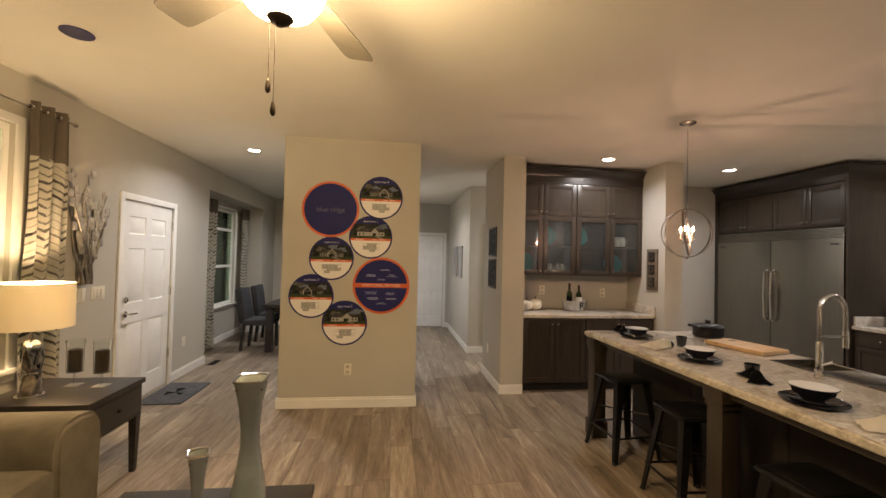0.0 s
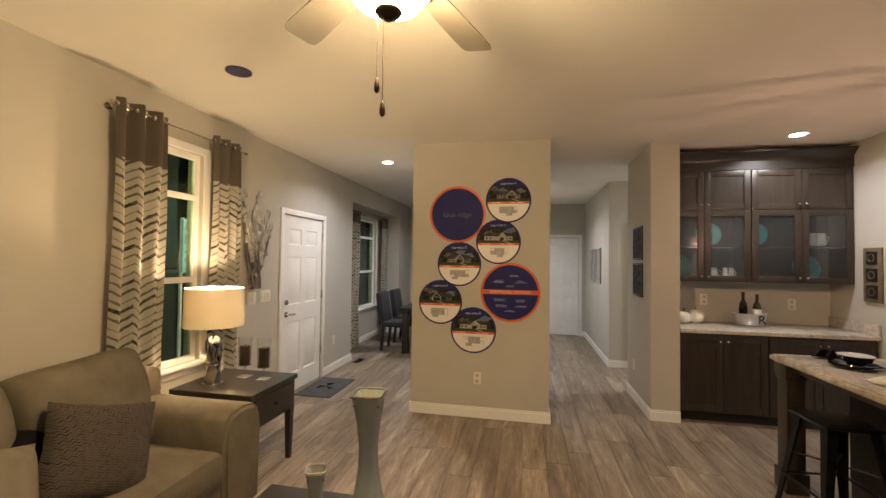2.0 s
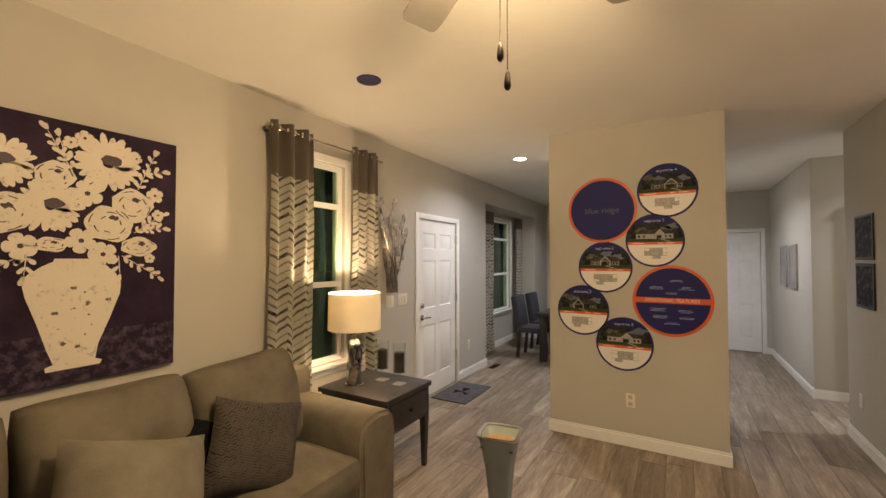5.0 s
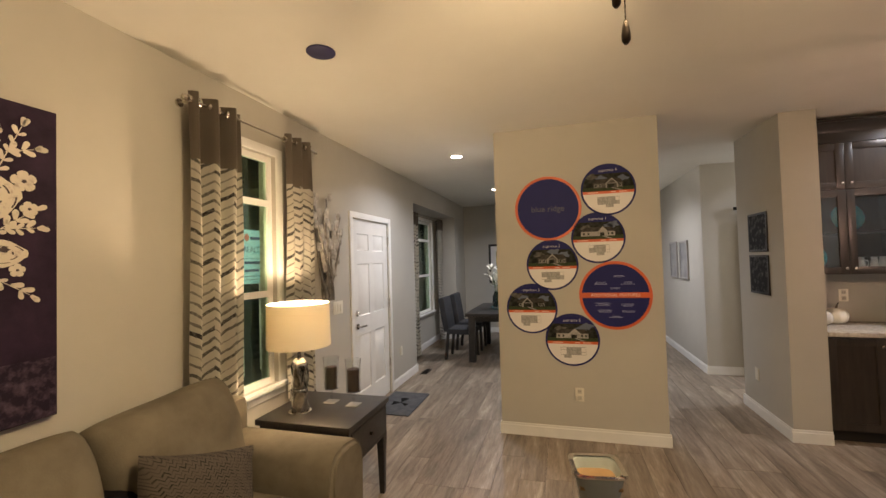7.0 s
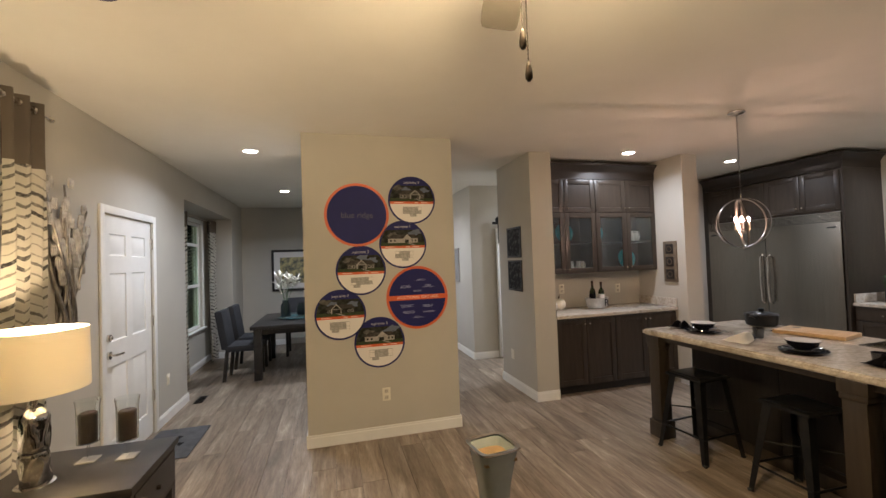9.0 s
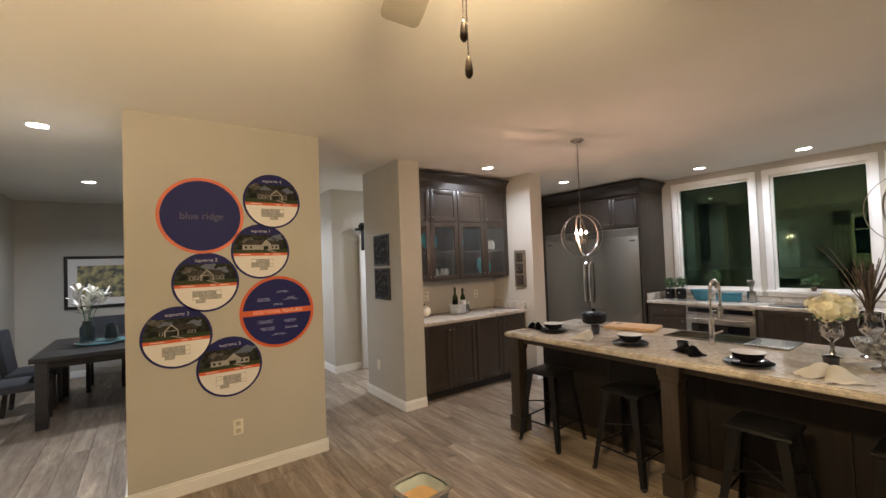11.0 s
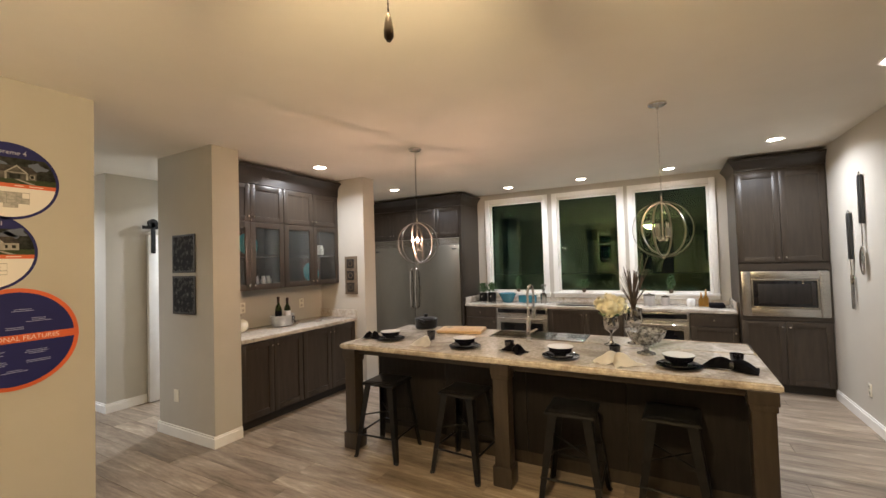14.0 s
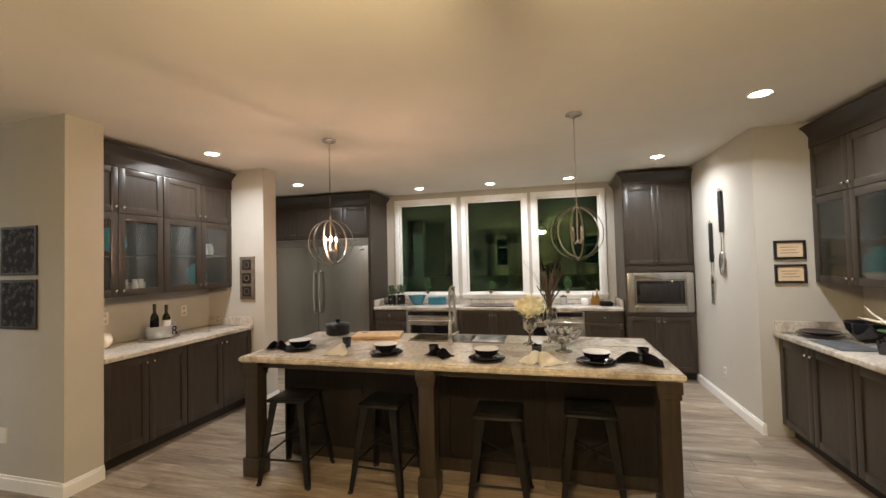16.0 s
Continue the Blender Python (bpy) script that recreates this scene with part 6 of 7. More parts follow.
c0 = dining_chair(-2.02, 6.98, 90)
for x, y, rz in ((-2.02, 7.68, 90), (-0.70, 6.98, -90), (-0.70, 7.68, -90), (-1.38, 8.30, 0)):
    copy_thing(c0, pose(x, y, 0, 0, 0, rz))
tr = thing("table_tray", "pale teal glazed oblong tray on the dining table", "tray", -1.36, 7.35, 0.751)
bm = bmesh.new()
lathe(bm, [(0.20, 0.0), (0.24, 0.006), (0.27, 0.02), (0.262, 0.021), (0.23, 0.010)], 28)
part("dish", bm, material("pale_teal_glaze", (0.13, 0.30, 0.33), 0.15), tr)
tg = glass_material("smoky_teal_glass", (0.34, 0.42, 0.44), 0.05, 1.4)
for x, y, h, r, lab in ((-1.50, 7.30, 0.26, 0.075, "smoky teal glass vase holding white orchids"), (-1.28, 7.42, 0.20, 0.07, "smoky teal glass jar")):
    v = thing("glass_vase", lab, "vase", x, y, 0.774, 0, "vases on the dining table")
    bm = bmesh.new()
    lathe(bm, [(r * 0.8, 0), (r, 0.02), (r, h * 0.7), (r * 0.6, h * 0.88), (r * 0.7, h), (r * 0.62, h), (r * 0.5, h * 0.88), (r * 0.9, h * 0.68), (r * 0.88, 0.02)], 20)
    part("body", bm, tg, v)
orc = thing("orchid_bouquet", "white silk orchid stems in a glass vase", "flowers", -1.50, 7.30, 0.80)
g = random.Random(21)
for k in range(6):
    a = g.uniform(0, 6.28)
    d = Vector((math.cos(a), math.sin(a), 0)) * g.uniform(0.03, 0.15)
    tip = Vector((0, 0, g.uniform(0.36, 0.60))) + d
    bm = bmesh.new()
    tube(bm, [(0, 0, 0), Vector((0, 0, 0.25)) + d * 0.3, tip], 0.004, 6)
    st = part("stem", bm, LEAF, orc)
    for f in range(2):
        c = tip - Vector((0, 0, 0.09 * f)) + Vector((g.uniform(-0.03, 0.03), g.uniform(-0.03, 0.03), 0))
        bm = bmesh.new()
        for q in range(5):
            m = Matrix.Translation(c) @ Euler((g.uniform(0.2, 1.2), 0, q * 1.256)).to_matrix().to_4x4() @ Matrix.Diagonal((0.027, 0.066, 0.006, 1)) @ Matrix.Translation((0, 0.9, 0))
            bmesh.ops.create_uvsphere(bm, u_segments=8, v_segments=6, radius=1.0, matrix=m)
        part("blossom", bm, PETAL, st)


def framed(name, label, cat, m, w, h, frame_mat, art_mat, fw=0.03, mat_w=0.0, mat_mat=None, depth=0.022):
    """A picture frame in x (centred), z (centred), front towards -y, placed by m."""
    p = new(name)
    p.matrix_basis = m
    tagged(p, label, cat)
    bm = boxes((-w / 2, -w / 2 + fw, -depth, 0, -h / 2, h / 2), (w / 2 - fw, w / 2, -depth, 0, -h / 2, h / 2), (-w / 2 + fw, w / 2 - fw, -depth, 0, -h / 2, -h / 2 + fw), (-w / 2 + fw, w / 2 - fw, -depth, 0, h / 2 - fw, h / 2), bev=0.003)
    part("frame", bm, frame_mat, p)
    a, b = w / 2 - fw, h / 2 - fw
    if mat_w:
        part("mount", boxes((-a, a, -0.008, -0.001, -b, b)), mat_mat, p)
        a, b = a - mat_w, b - mat_w
    part("picture", boxes((-a, a, -0.011, -0.0075 if mat_w else -0.001, -b, b)), art_mat, p)
    return p


FLORAL = mottled("floral_print", (0.10, 0.11, 0.09), (0.55, 0.47, 0.22), 9.0, rough=0.4, bump=0.0, low=0.42, high=0.62)
fp = framed("framed_picture", "black framed floral picture with a white mount", "picture", pose(-1.50, YD - 0.002, 1.475), 0.90, 0.83, DARKFRAME, FLORAL, 0.045, 0.11, PAPER)
HALLPRINT = mottled("hall_print", (0.16, 0.16, 0.16), (0.30, 0.29, 0.28), 5.0, rough=0.4, bump=0.0)
for y in (7.42, 7.98):
    framed("framed_picture", "slim grey framed picture on the hall wall", "picture", pose(HX - 0.002, y, 1.48, 0, 0, 90) @ pose(0, 0, 0, 0, 0, 180), 0.40, 0.58, GREYPRINT, HALLPRINT, 0.025)
CHALK = mottled("chalk_print", (0.010, 0.0095, 0.010), (0.13, 0.124, 0.115), 22.0, rough=0.7, spec=0.2, bump=0.0, low=0.5, high=0.72)
for z in (1.757, 1.362):
    f = framed("framed_print", "black box-framed chalk print on the column", "picture", pose(HX - 0.001, 5.02, z, 0, 0, -90), 0.375, 0.365, DARKFRAME, CHALK, 0.02, depth=0.012)
reg = thing("floor_register", "brown floor vent near the entry", "vent", -2.40, 5.92, 0.001)
part("frame", boxes((0, 0.10, 0, 0.28, 0, 0.004), bev=0.001), BRONZE, reg)
for k in range(9):
    part("slat", boxes((0.012, 0.088, 0.02 + k * 0.028, 0.03 + k * 0.028, 0.004, 0.007)), BLACKMETAL, reg)
SIGNINK = material("sign_ink", (0.03, 0.05, 0.12), 0.6)
ws = thing("yard_sign", "pale blue yard sign outside the living room window", "sign", -5.0, 5.72, -0.06, 5)
part("panel", boxes((-0.012, 0.012, -0.25, 0.25, 1.36, 2.18), bev=0.003), material("blue_sign_sheet", (0.34, 0.62, 0.66), 0.5), ws)
for y in (-0.225, 0.225):
    part("post", boxes((-0.05, -0.014, y - 0.02, y + 0.02, 0, 2.2), bev=0.004), WHITE, ws)
text_part("REALTY", 0.128, SIGNINK, ws, pose(0.0135, 0.0, 1.875, 90, 0, 90))
bm = bmesh.new()
poly(bm, [(0.0125, -0.15 + 0.055 * math.cos(a), 2.06 + 0.055 * math.sin(a)) for a in [2 * math.pi * k / 20 for k in range(20)]], (0.0012, 0, 0))
part("emblem", bm, material("sign_red", (0.50, 0.10, 0.06), 0.6), ws)
part("title_bar", boxes((0.0125, 0.0137, -0.07, 0.20, 2.03, 2.075)), SIGNINK, ws)
for k, (z0, z1) in enumerate(((1.42, 1.428), (1.47, 1.478), (1.54, 1.58), (1.66, 1.70), (1.735, 1.743))):
    part("small_print", boxes((0.0125, 0.0137, -0.21, 0.21 - 0.04 * (k % 3), z0, z1)), SIGNINK, ws)
# Unseen outdoor lamp added to brighten the yard sign; it has no fixture.
lamp("sign_fill_lamp", "POINT", 200.0, (1.0, 0.95, 0.85), pose(-2.85, 4.68, 2.45), 0.06)

# ---- bar nook things ----
bk = thing("ice_bucket", "galvanised oval bucket with a letter R on a tray", "bucket", 2.36, 4.90, 0.911)
bm = bmesh.new()
lathe(bm, [(0.19, 0), (0.205, 0.006), (0.21, 0.016), (0.20, 0.016), (0.18, 0.008)], 32, sides=lambda a: 1 - 0.35 * abs(math.sin(a)))
part("tray", bm, NICKEL, bk)
bm = bmesh.new()
lathe(bm, [(0.12, 0.017), (0.135, 0.03), (0.155, 0.125), (0.162, 0.135), (0.148, 0.13), (0.125, 0.03)], 32, sides=lambda a: 1 - 0.3 * abs(math.sin(a)))
part("bucket", bm, ZINC, bk)
text_part("R", 0.115, CERAMIC_B, bk, pose(0.055, -0.115, 0.078, 90))
for dx, hh in ((-0.055, 0.32), (0.07, 0.30)):
    b = thing("wine_bottle", "dark wine bottle standing in the bucket", "bottle", 2.36 + dx, 4.905, 0.935, 0, "bottles in the bucket")
    bm = bmesh.new()
    lathe(bm, [(0.032, 0), (0.036, 0.006), (0.036, hh * 0.58), (0.030, hh * 0.66), (0.014, hh * 0.75), (0.013, hh * 0.97), (0.015, hh)], 18)
    part("glass", bm, BOTTLE, b)
    bm = bmesh.new()
    lathe(bm, [(0.0365, hh * 0.2), (0.0368, hh * 0.2 + 0.002), (0.0368, hh * 0.5), (0.0365, hh * 0.5 + 0.002)], 18)
    part("paper_band", bm, PAPER if dx > 0 else BLACKCLOTH, b)
    bm = bmesh.new()
    lathe(bm, [(0.0135, hh * 0.8), (0.0145, hh * 0.81), (0.0155, hh + 0.002), (0.01, hh + 0.004)], 14)
    part("capsule", bm, CANDLE, b)
for x, y, r in ((1.76, 4.95, 0.075), (1.90, 5.02, 0.085)):
    p = thing("ceramic_pumpkin", "cream ceramic pumpkin with a dark stem", "pumpkin", x, y, 0.911, 0, "pumpkins on the bar")
    bm = bmesh.new()
    n = 10
    prof = [(r * max(0.05, math.sin(math.pi * i / n)) ** 0.7, r * 0.82 * (1 - math.cos(math.pi * i / n))) for i in range(n + 1)]
    lathe(bm, prof, 36, sides=lambda a: 1 - 0.07 * abs(math.cos(4.5 * a)))
    part("body", bm, CREAMCLOTH, p)
    bm = bmesh.new()
    tube(bm, [(0, 0, 1.58 * r), (0.006, 0, 1.9 * r), (0.02, 0, 2.2 * r)], 0.010, 8, 0.006)
    part("stem", bm, TWIG, p)
for x, y, z, r in ((2.06, 5.11, 1.85, 0.125), (2.50, 5.11, 1.85, 0.125), (2.98, 5.11, 1.50, 0.13), (1.76, 5.11, 1.50, 0.13)):
    p = thing("teal_plate", "teal plate standing on edge inside the cabinet", "plate", x, y, z, 0, "teal plates in the bar cabinet")
    bm = bmesh.new()
    lathe(bm, [(r * 0.6, 0.0), (r, 0.018), (r, 0.022), (r * 0.58, 0.006)], 28)
    bm.transform(pose(0, 0, 0, 80))
    part("dish", bm, TEALGLASS, p)
    p.matrix_basis = pose(x, y, (UZ0 + 0.02 if z < 1.7 else (UZ0 + UZM) / 2 + 0.012) + r)
for x, z in ((2.06, 0), (2.17, 0), (2.23, 0), (2.96, 1), (3.04, 1)):
    zz = UZ0 + 0.019 if not z else (UZ0 + UZM) / 2 + 0.011
    c = thing("white_pitcher", "small white ceramic jug in the cabinet", "jug", x, 4.98, zz, 0, "white jugs in the bar cabinet")
    bm = bmesh.new()
    k = 1.3 if z or x == 2.06 else 0.8
    lathe(bm, [(0.028 * k, 0), (0.036 * k, 0.02), (0.034 * k, 0.07), (0.024 * k, 0.10), (0.030 * k, 0.125), (0.026 * k, 0.125), (0.02 * k, 0.10)], 18)
    part("body", bm, CERAMIC_W, c)
    bm = bmesh.new()
    tube(bm, [(0.03 * k, 0, 0.10), (0.055 * k, 0, 0.085), (0.05 * k, 0, 0.05), (0.034 * k, 0, 0.035)], 0.005, 6)
    part("handle", bm, CERAMIC_W, c)
for x, z0 in ((2.9, 0), (2.3, 1), (1.85, 1)):
    zz = (1.34 + 0.019) if not z0 else (1.34 + 2.08) / 2 + 0.011
    c = thing("white_bowl", "white bowl inside the side cabinet", "bowl", x, RY + 0.18, zz, 0, "bowls in the side cabinet")
    bm = bmesh.new()
    lathe(bm, [(0.04, 0), (0.09, 0.03), (0.115, 0.08), (0.11, 0.08), (0.085, 0.035), (0.03, 0.01)], 24)
    part("body", bm, CERAMIC_W, c)
for x in (3.12, 2.25):
    p = thing("teal_plate", "teal plate standing on edge inside the cabinet", "plate", x, RY + 0.06, 1.36 + 0.14, 180, "plates in the side cabinet")
    bm = bmesh.new()
    lathe(bm, [(0.084, 0.0), (0.14, 0.018), (0.14, 0.022), (0.08, 0.006)], 28)
    bm.transform(pose(0, 0, 0, 80))
    part("dish", bm, TEALGLASS, p)

# signs and hanging utensils
sg = thing("wooden_sign", "narrow weathered wooden wall sign on the pilaster", "sign", 3.249, 4.632, 1.46, -90)
part("board", boxes((-0.10, 0.10, -0.02, -0.001, -0.25, 0.25), bev=0.003), RUSTWOOD, sg)
for z in (-0.155, 0.0, 0.155):
    part("inset", boxes((-0.06, 0.06, -0.026, -0.019, z - 0.06, z + 0.06), bev=0.003), DARKFRAME, sg)
    bm = bmesh.new()
    ring_band(bm, (0, -0.027, z), 0.038, 0.004, 0.008, (0, 1, 0), 24)
    part("ornament", bm, RUSTWOOD, sg)
for z in (1.63, 1.42):
    f = framed("framed_sign", "small dark framed copper-toned plaque", "sign", pose(RX - 0.002, -0.83, z, 0, 0, -90), 0.235, 0.165, DARKFRAME, COPPER, 0.02)
    bm = bmesh.new()
    for k in range(3):
        box(bm, -0.07 + 0.01 * (k % 2), 0.065 - 0.02 * (k % 2), -0.0125, -0.0105, 0.02 - k * 0.025, 0.025 - k * 0.025)
    part("small_print", bm, RUSTWOOD, f)
for x, zt, zb, kind in ((4.395, 1.955, 1.04, "fork"), (4.10, 2.275, 1.375, "ladle")):
    u = thing("wall_" + kind, "oversized steel %s with a black handle hung on the wall" % ("serving fork" if kind == "fork" else "serving spoon"), "wall decor", x, YRK, 0)
    zm = zt - 0.44
    part("grip", boxes((-0.028, 0.028, 0.004, 0.034, zm, zt), bev=0.008), BLACKPLASTIC, u)
    bm = bmesh.new()
    if kind == "fork":
        box(bm, -0.012, 0.012, 0.012, 0.022, zm - 0.16, zm)
        box(bm, -0.045, 0.045, 0.012, 0.020, zm - 0.24, zm - 0.15, bev=0.003)
        for k in range(4):
            a = -0.045 + k * 0.026
            box(bm, a, a + 0.012, 0.012, 0.019, zb, zm - 0.235)
    else:
        box(bm, -0.012, 0.012, 0.012, 0.022, zm - 0.20, zm)
        ball(bm, (0, 0.026, zm - 0.33), 0.13, 18, 0.40, 0.16, 1.0)
    part("head", bm, CHROME, u, "polished steel head")
    bm = bmesh.new()
    ring_band(bm, (0, 0.018, zt + 0.01), 0.02, 0.008, 0.006, (0, 1, 0), 16)
    part("hanging_ring", bm, CHROME, u)

# ---- island settings ----
ZI = 0.913
def place_setting(x, y):
    p = thing("dinner_plate", "black rimmed dinner plate stack on the island", "plate", x, y, ZI, 0, "place settings")
    bm = bmesh.new()
    lathe(bm, [(0.075, 0), (0.09, 0.004), (0.128, 0.016), (0.128, 0.019), (0.09, 0.008), (0.06, 0.006)], 36)
    part("charger", bm, CERAMIC_B, p)
    bm = bmesh.new()
    lathe(bm, [(0.07, 0.009), (0.08, 0.012), (0.108, 0.026), (0.107, 0.029), (0.075, 0.016)], 36)
    part("salad_plate", bm, CERAMIC_B, p)
    b = thing("soup_bowl", "black bowl with white inside on a plate", "bowl", x, y, ZI + 0.017, 0, "place settings")
    bm = bmesh.new()
    lathe(bm, [(0.04, 0), (0.042, 0.008), (0.075, 0.03), (0.092, 0.062), (0.090, 0.062)], 36)
    part("outside", bm, CERAMIC_B, b)
    bm = bmesh.new()
    lathe(bm, [(0.0905, 0.0632), (0.088, 0.0632), (0.070, 0.032), (0.03, 0.012)], 36)
    part("inside", bm, CERAMIC_W, b, "white glazed inside")


for x, y in ((2.13, 3.20), (2.08, 2.43), (2.02, 1.655), (2.03, 0.935)):
    place_setting(x, y)


def napkin(x, y, rz, mat, label, fans):
    """A folded napkin spread from a ring."""
    n = thing("napkin", label, "napkin", x, y, ZI, rz, "napkins on the island")
    for k, (ang, length, wid) in enumerate(fans):
        bm = bmesh.new()
        rows = []
        steps = 8
        for i in range(steps + 1):
            t = i / steps
            row = []
            for j in range(7):
                s = (j - 3) / 3
                w = 0.018 + wid * t ** 0.8
                z = 0.006 + 0.062 * math.sin(math.pi * min(1, 0.25 + t * 0.75)) * (1 - s * s) + 0.006 * math.sin(s * 8 + k)
                row.append(bm.verts.new((length * t, s * w, max(0.003, z))))
            rows.append(row)
        for a, b in zip(rows, rows[1:]):
            for j in range(6):
                bm.faces.new((a[j], a[j + 1], b[j + 1], b[j]))
        bmesh.ops.solidify(bm, geom=bm.faces[:], thickness=0.003)
        bm.transform(pose(0, 0, 0, 0, 0, ang))
        part("fold", bm, mat, n)
    bm = bmesh.new()
    ring_band(bm, (0, 0, 0.024), 0.024, 0.02, 0.003, (1, 0, 0), 20)
    part("napkin_ring", bm, BLACKMETAL, n)


def mug(x, y, r=0.038, h=0.075):
    c = thing("cup", "small black cup on the island", "cup", x, y, ZI, 0, "cups on the island")
    bm = bmesh.new()
    lathe(bm, [(r * 0.75, 0), (r * 0.8, 0.004), (r, h), (r * 0.92, h), (r * 0.72, 0.01)], 24)
    part("body", bm, CERAMIC_B, c)


napkin(2.16, 2.82, 185, CREAMCLOTH, "cream cloth napkin fanned from a black ring", [(0, 0.20, 0.085)])
napkin(2.06, 2.00, 40, BLACKCLOTH, "black cloth napkin fanned from a ring", [(200, 0.09, 0.045), (20, 0.11, 0.05)])
napkin(2.07, 1.30, 205, CREAMCLOTH, "cream cloth napkin fanned from a black ring", [(10, 0.18, 0.085), (-60, 0.17, 0.05)])
napkin(2.08, 0.66, 260, BLACKCLOTH, "black cloth napkin fanned from a ring", [(0, 0.13, 0.065), (180, 0.15, 0.028)])
napkin(2.12, 3.40, 100, BLACKCLOTH, "black cloth napkin beside the plate", [(0, 0.09, 0.04), (180, 0.08, 0.03)])
for x, y in ((2.28, 2.86), (2.10, 2.06), (2.20, 1.32), (2.20, 0.62)):
    mug(x, y)

bd = thing("cutting_board", "maple cutting board with a dark disc for its hole", "cutting board", 2.74, 2.78, ZI, 12)
part("board", boxes((-0.14, 0.14, -0.22, 0.22, 0, 0.03), bev=0.008), BAMBOO, bd)
# Flat dark disc put where the board's hole is in shade; nothing is cut.
bm = bmesh.new()
lathe(bm, [(0.03, 0.0295), (0.03, 0.0302)], 24, 0.06, 0.14)
part("hole_disc", bm, BRONZE, bd)
pot = thing("black_pot", "black cast pot with lid and side handle", "pot", 2.82, 3.24, ZI, 20)
pot.scale = (1.02, 1.02, 1.02)
bm = bmesh.new()
lathe(bm, [(0.10, 0), (0.112, 0.01), (0.118, 0.085), (0.122, 0.09), (0.11, 0.088)], 30)
part("body", bm, BLACKMETAL, pot)
bm = bmesh.new()
lathe(bm, [(0.122, 0.091), (0.115, 0.10), (0.06, 0.112), (0.02, 0.115), (0.02, 0.13), (0.026, 0.138), (0.015, 0.145)], 30)
part("lid", bm, BLACKMETAL, pot)
bm = bmesh.new()
tube(bm, [(-0.11, 0, 0.07), (-0.16, 0.01, 0.095), (-0.23, 0.02, 0.11)], 0.014, 8, 0.012)
part("handle", bm, BLACKPLASTIC, pot)
bm = bmesh.new()
tube(bm, [(0.11, 0.03, 0.07), (0.145, 0.02, 0.075), (0.145, -0.02, 0.075), (0.11, -0.03, 0.07)], 0.008, 8)
part("helper_handle", bm, BLACKPLASTIC, pot)


def goblet_vase(x, y, h, label):
    v = thing("mercury_vase", label, "vase", x, y, ZI, 0, "silver vases on the island")
    bm = bmesh.new()
    lathe(bm, [(0.055, 0), (0.055, 0.006), (0.02, 0.016), (0.011, 0.04), (0.010, h * 0.40), (0.022, h * 0.46), (0.055, h * 0.58), (0.066, h * 0.70), (0.058, h * 0.88), (0.062, h), (0.056, h), (0.05, h * 0.88), (0.04, h * 0.6)], 28)
    part("body", bm, MERCURY, v)


goblet_vase(2.58, 1.385, 0.23, "mercury glass goblet vase with cream hydrangea")
goblet_vase(2.69, 1.225, 0.28, "mercury glass goblet vase with dried reeds")
hyd = thing("hydrangea_bouquet", "cream hydrangea heads in a silver vase", "flowers", 2.58, 1.385, ZI + 0.20)
g = random.Random(8)
for k, (dx, dy, dz) in enumerate(((0, 0.045, 0.11), (0.01, -0.055, 0.11), (-0.05, 0, 0.10), (0.05, 0.01, 0.12))):
    bm = bmesh.new()
    for i in range(95):
        d = Vector((g.gauss(0, 1), g.gauss(0, 1), g.gauss(0, 1))).normalized()
        c = Vector((dx, dy, dz)) + d * 0.074 * g.uniform(0.85, 1.06)
        q = d.to_track_quat("Z", "Y").to_matrix().to_4x4()
        m = Matrix.Translation(c) @ q @ pose(0, 0, 0, g.uniform(-25, 25), g.uniform(-25, 25), g.uniform(0, 90))
        s = g.uniform(0.014, 0.021)
        vs = [bm.verts.new(m @ Vector(p)) for p in ((s, 0, 0.003), (0, s, 0), (-s, 0, 0.003), (0, -s, 0), (0, 0, 0.006))]
        for a in range(4):
            bm.faces.new((vs[a], vs[(a + 1) % 4], vs[4]))
    ball(bm, (dx, dy, dz), 0.060, 10)
    part("flower_head", bm, CREAMPETAL, hyd)
for k in range(5):
    a = k * 1.3
    bm = bmesh.new()
    ball(bm, (0.07 * math.cos(a), 0.07 * math.sin(a), 0.045), 0.05, 8, 0.9, 0.5, 0.15)
    part("leaf", bm, LEAF, hyd)
rd = thing("dried_reeds", "tall brown dried reeds and willow sprigs", "dried plant", 2.69, 1.225, ZI + 0.24)
for k in range(52):
    a, s = g.uniform(0, 6.28), g.uniform(0.02, 0.13)
    h = g.uniform(0.18, 0.37)
    bm = bmesh.new()
    tube(bm, [(0, 0, 0), (0.3 * s * math.cos(a), 0.3 * s * math.sin(a), h * 0.5), (s * math.cos(a), s * math.sin(a), h)], 0.0042, 5, 0.0026)
    part("reed", bm, REED, rd)
for k in range(5):
    a, s = g.uniform(0, 6.28), g.uniform(0.12, 0.22)
    h = g.uniform(0.35, 0.5)
    bm = bmesh.new()
    tube(bm, [(s * t ** 1.5 * math.cos(a) + 0.02 * math.sin(9 * t + k), s * t ** 1.5 * math.sin(a), h * t) for t in [i / 9 for i in range(10)]], 0.0028, 5, 0.0012)
    part("sprig", bm, TWIG, rd)
bw = thing("crystal_bowl", "cut crystal footed bowl on the island", "bowl", 2.36, 1.13, ZI)
CRYSTAL = mottled("cut_crystal", (0.10, 0.10, 0.10), (0.72, 0.72, 0.70), 38.0, rough=0.06, spec=0.8, bump=0.6, fine=50, low=0.4, high=0.65)
shader(CRYSTAL).inputs["Transmission Weight"].default_value = 0.55
bm = bmesh.new()
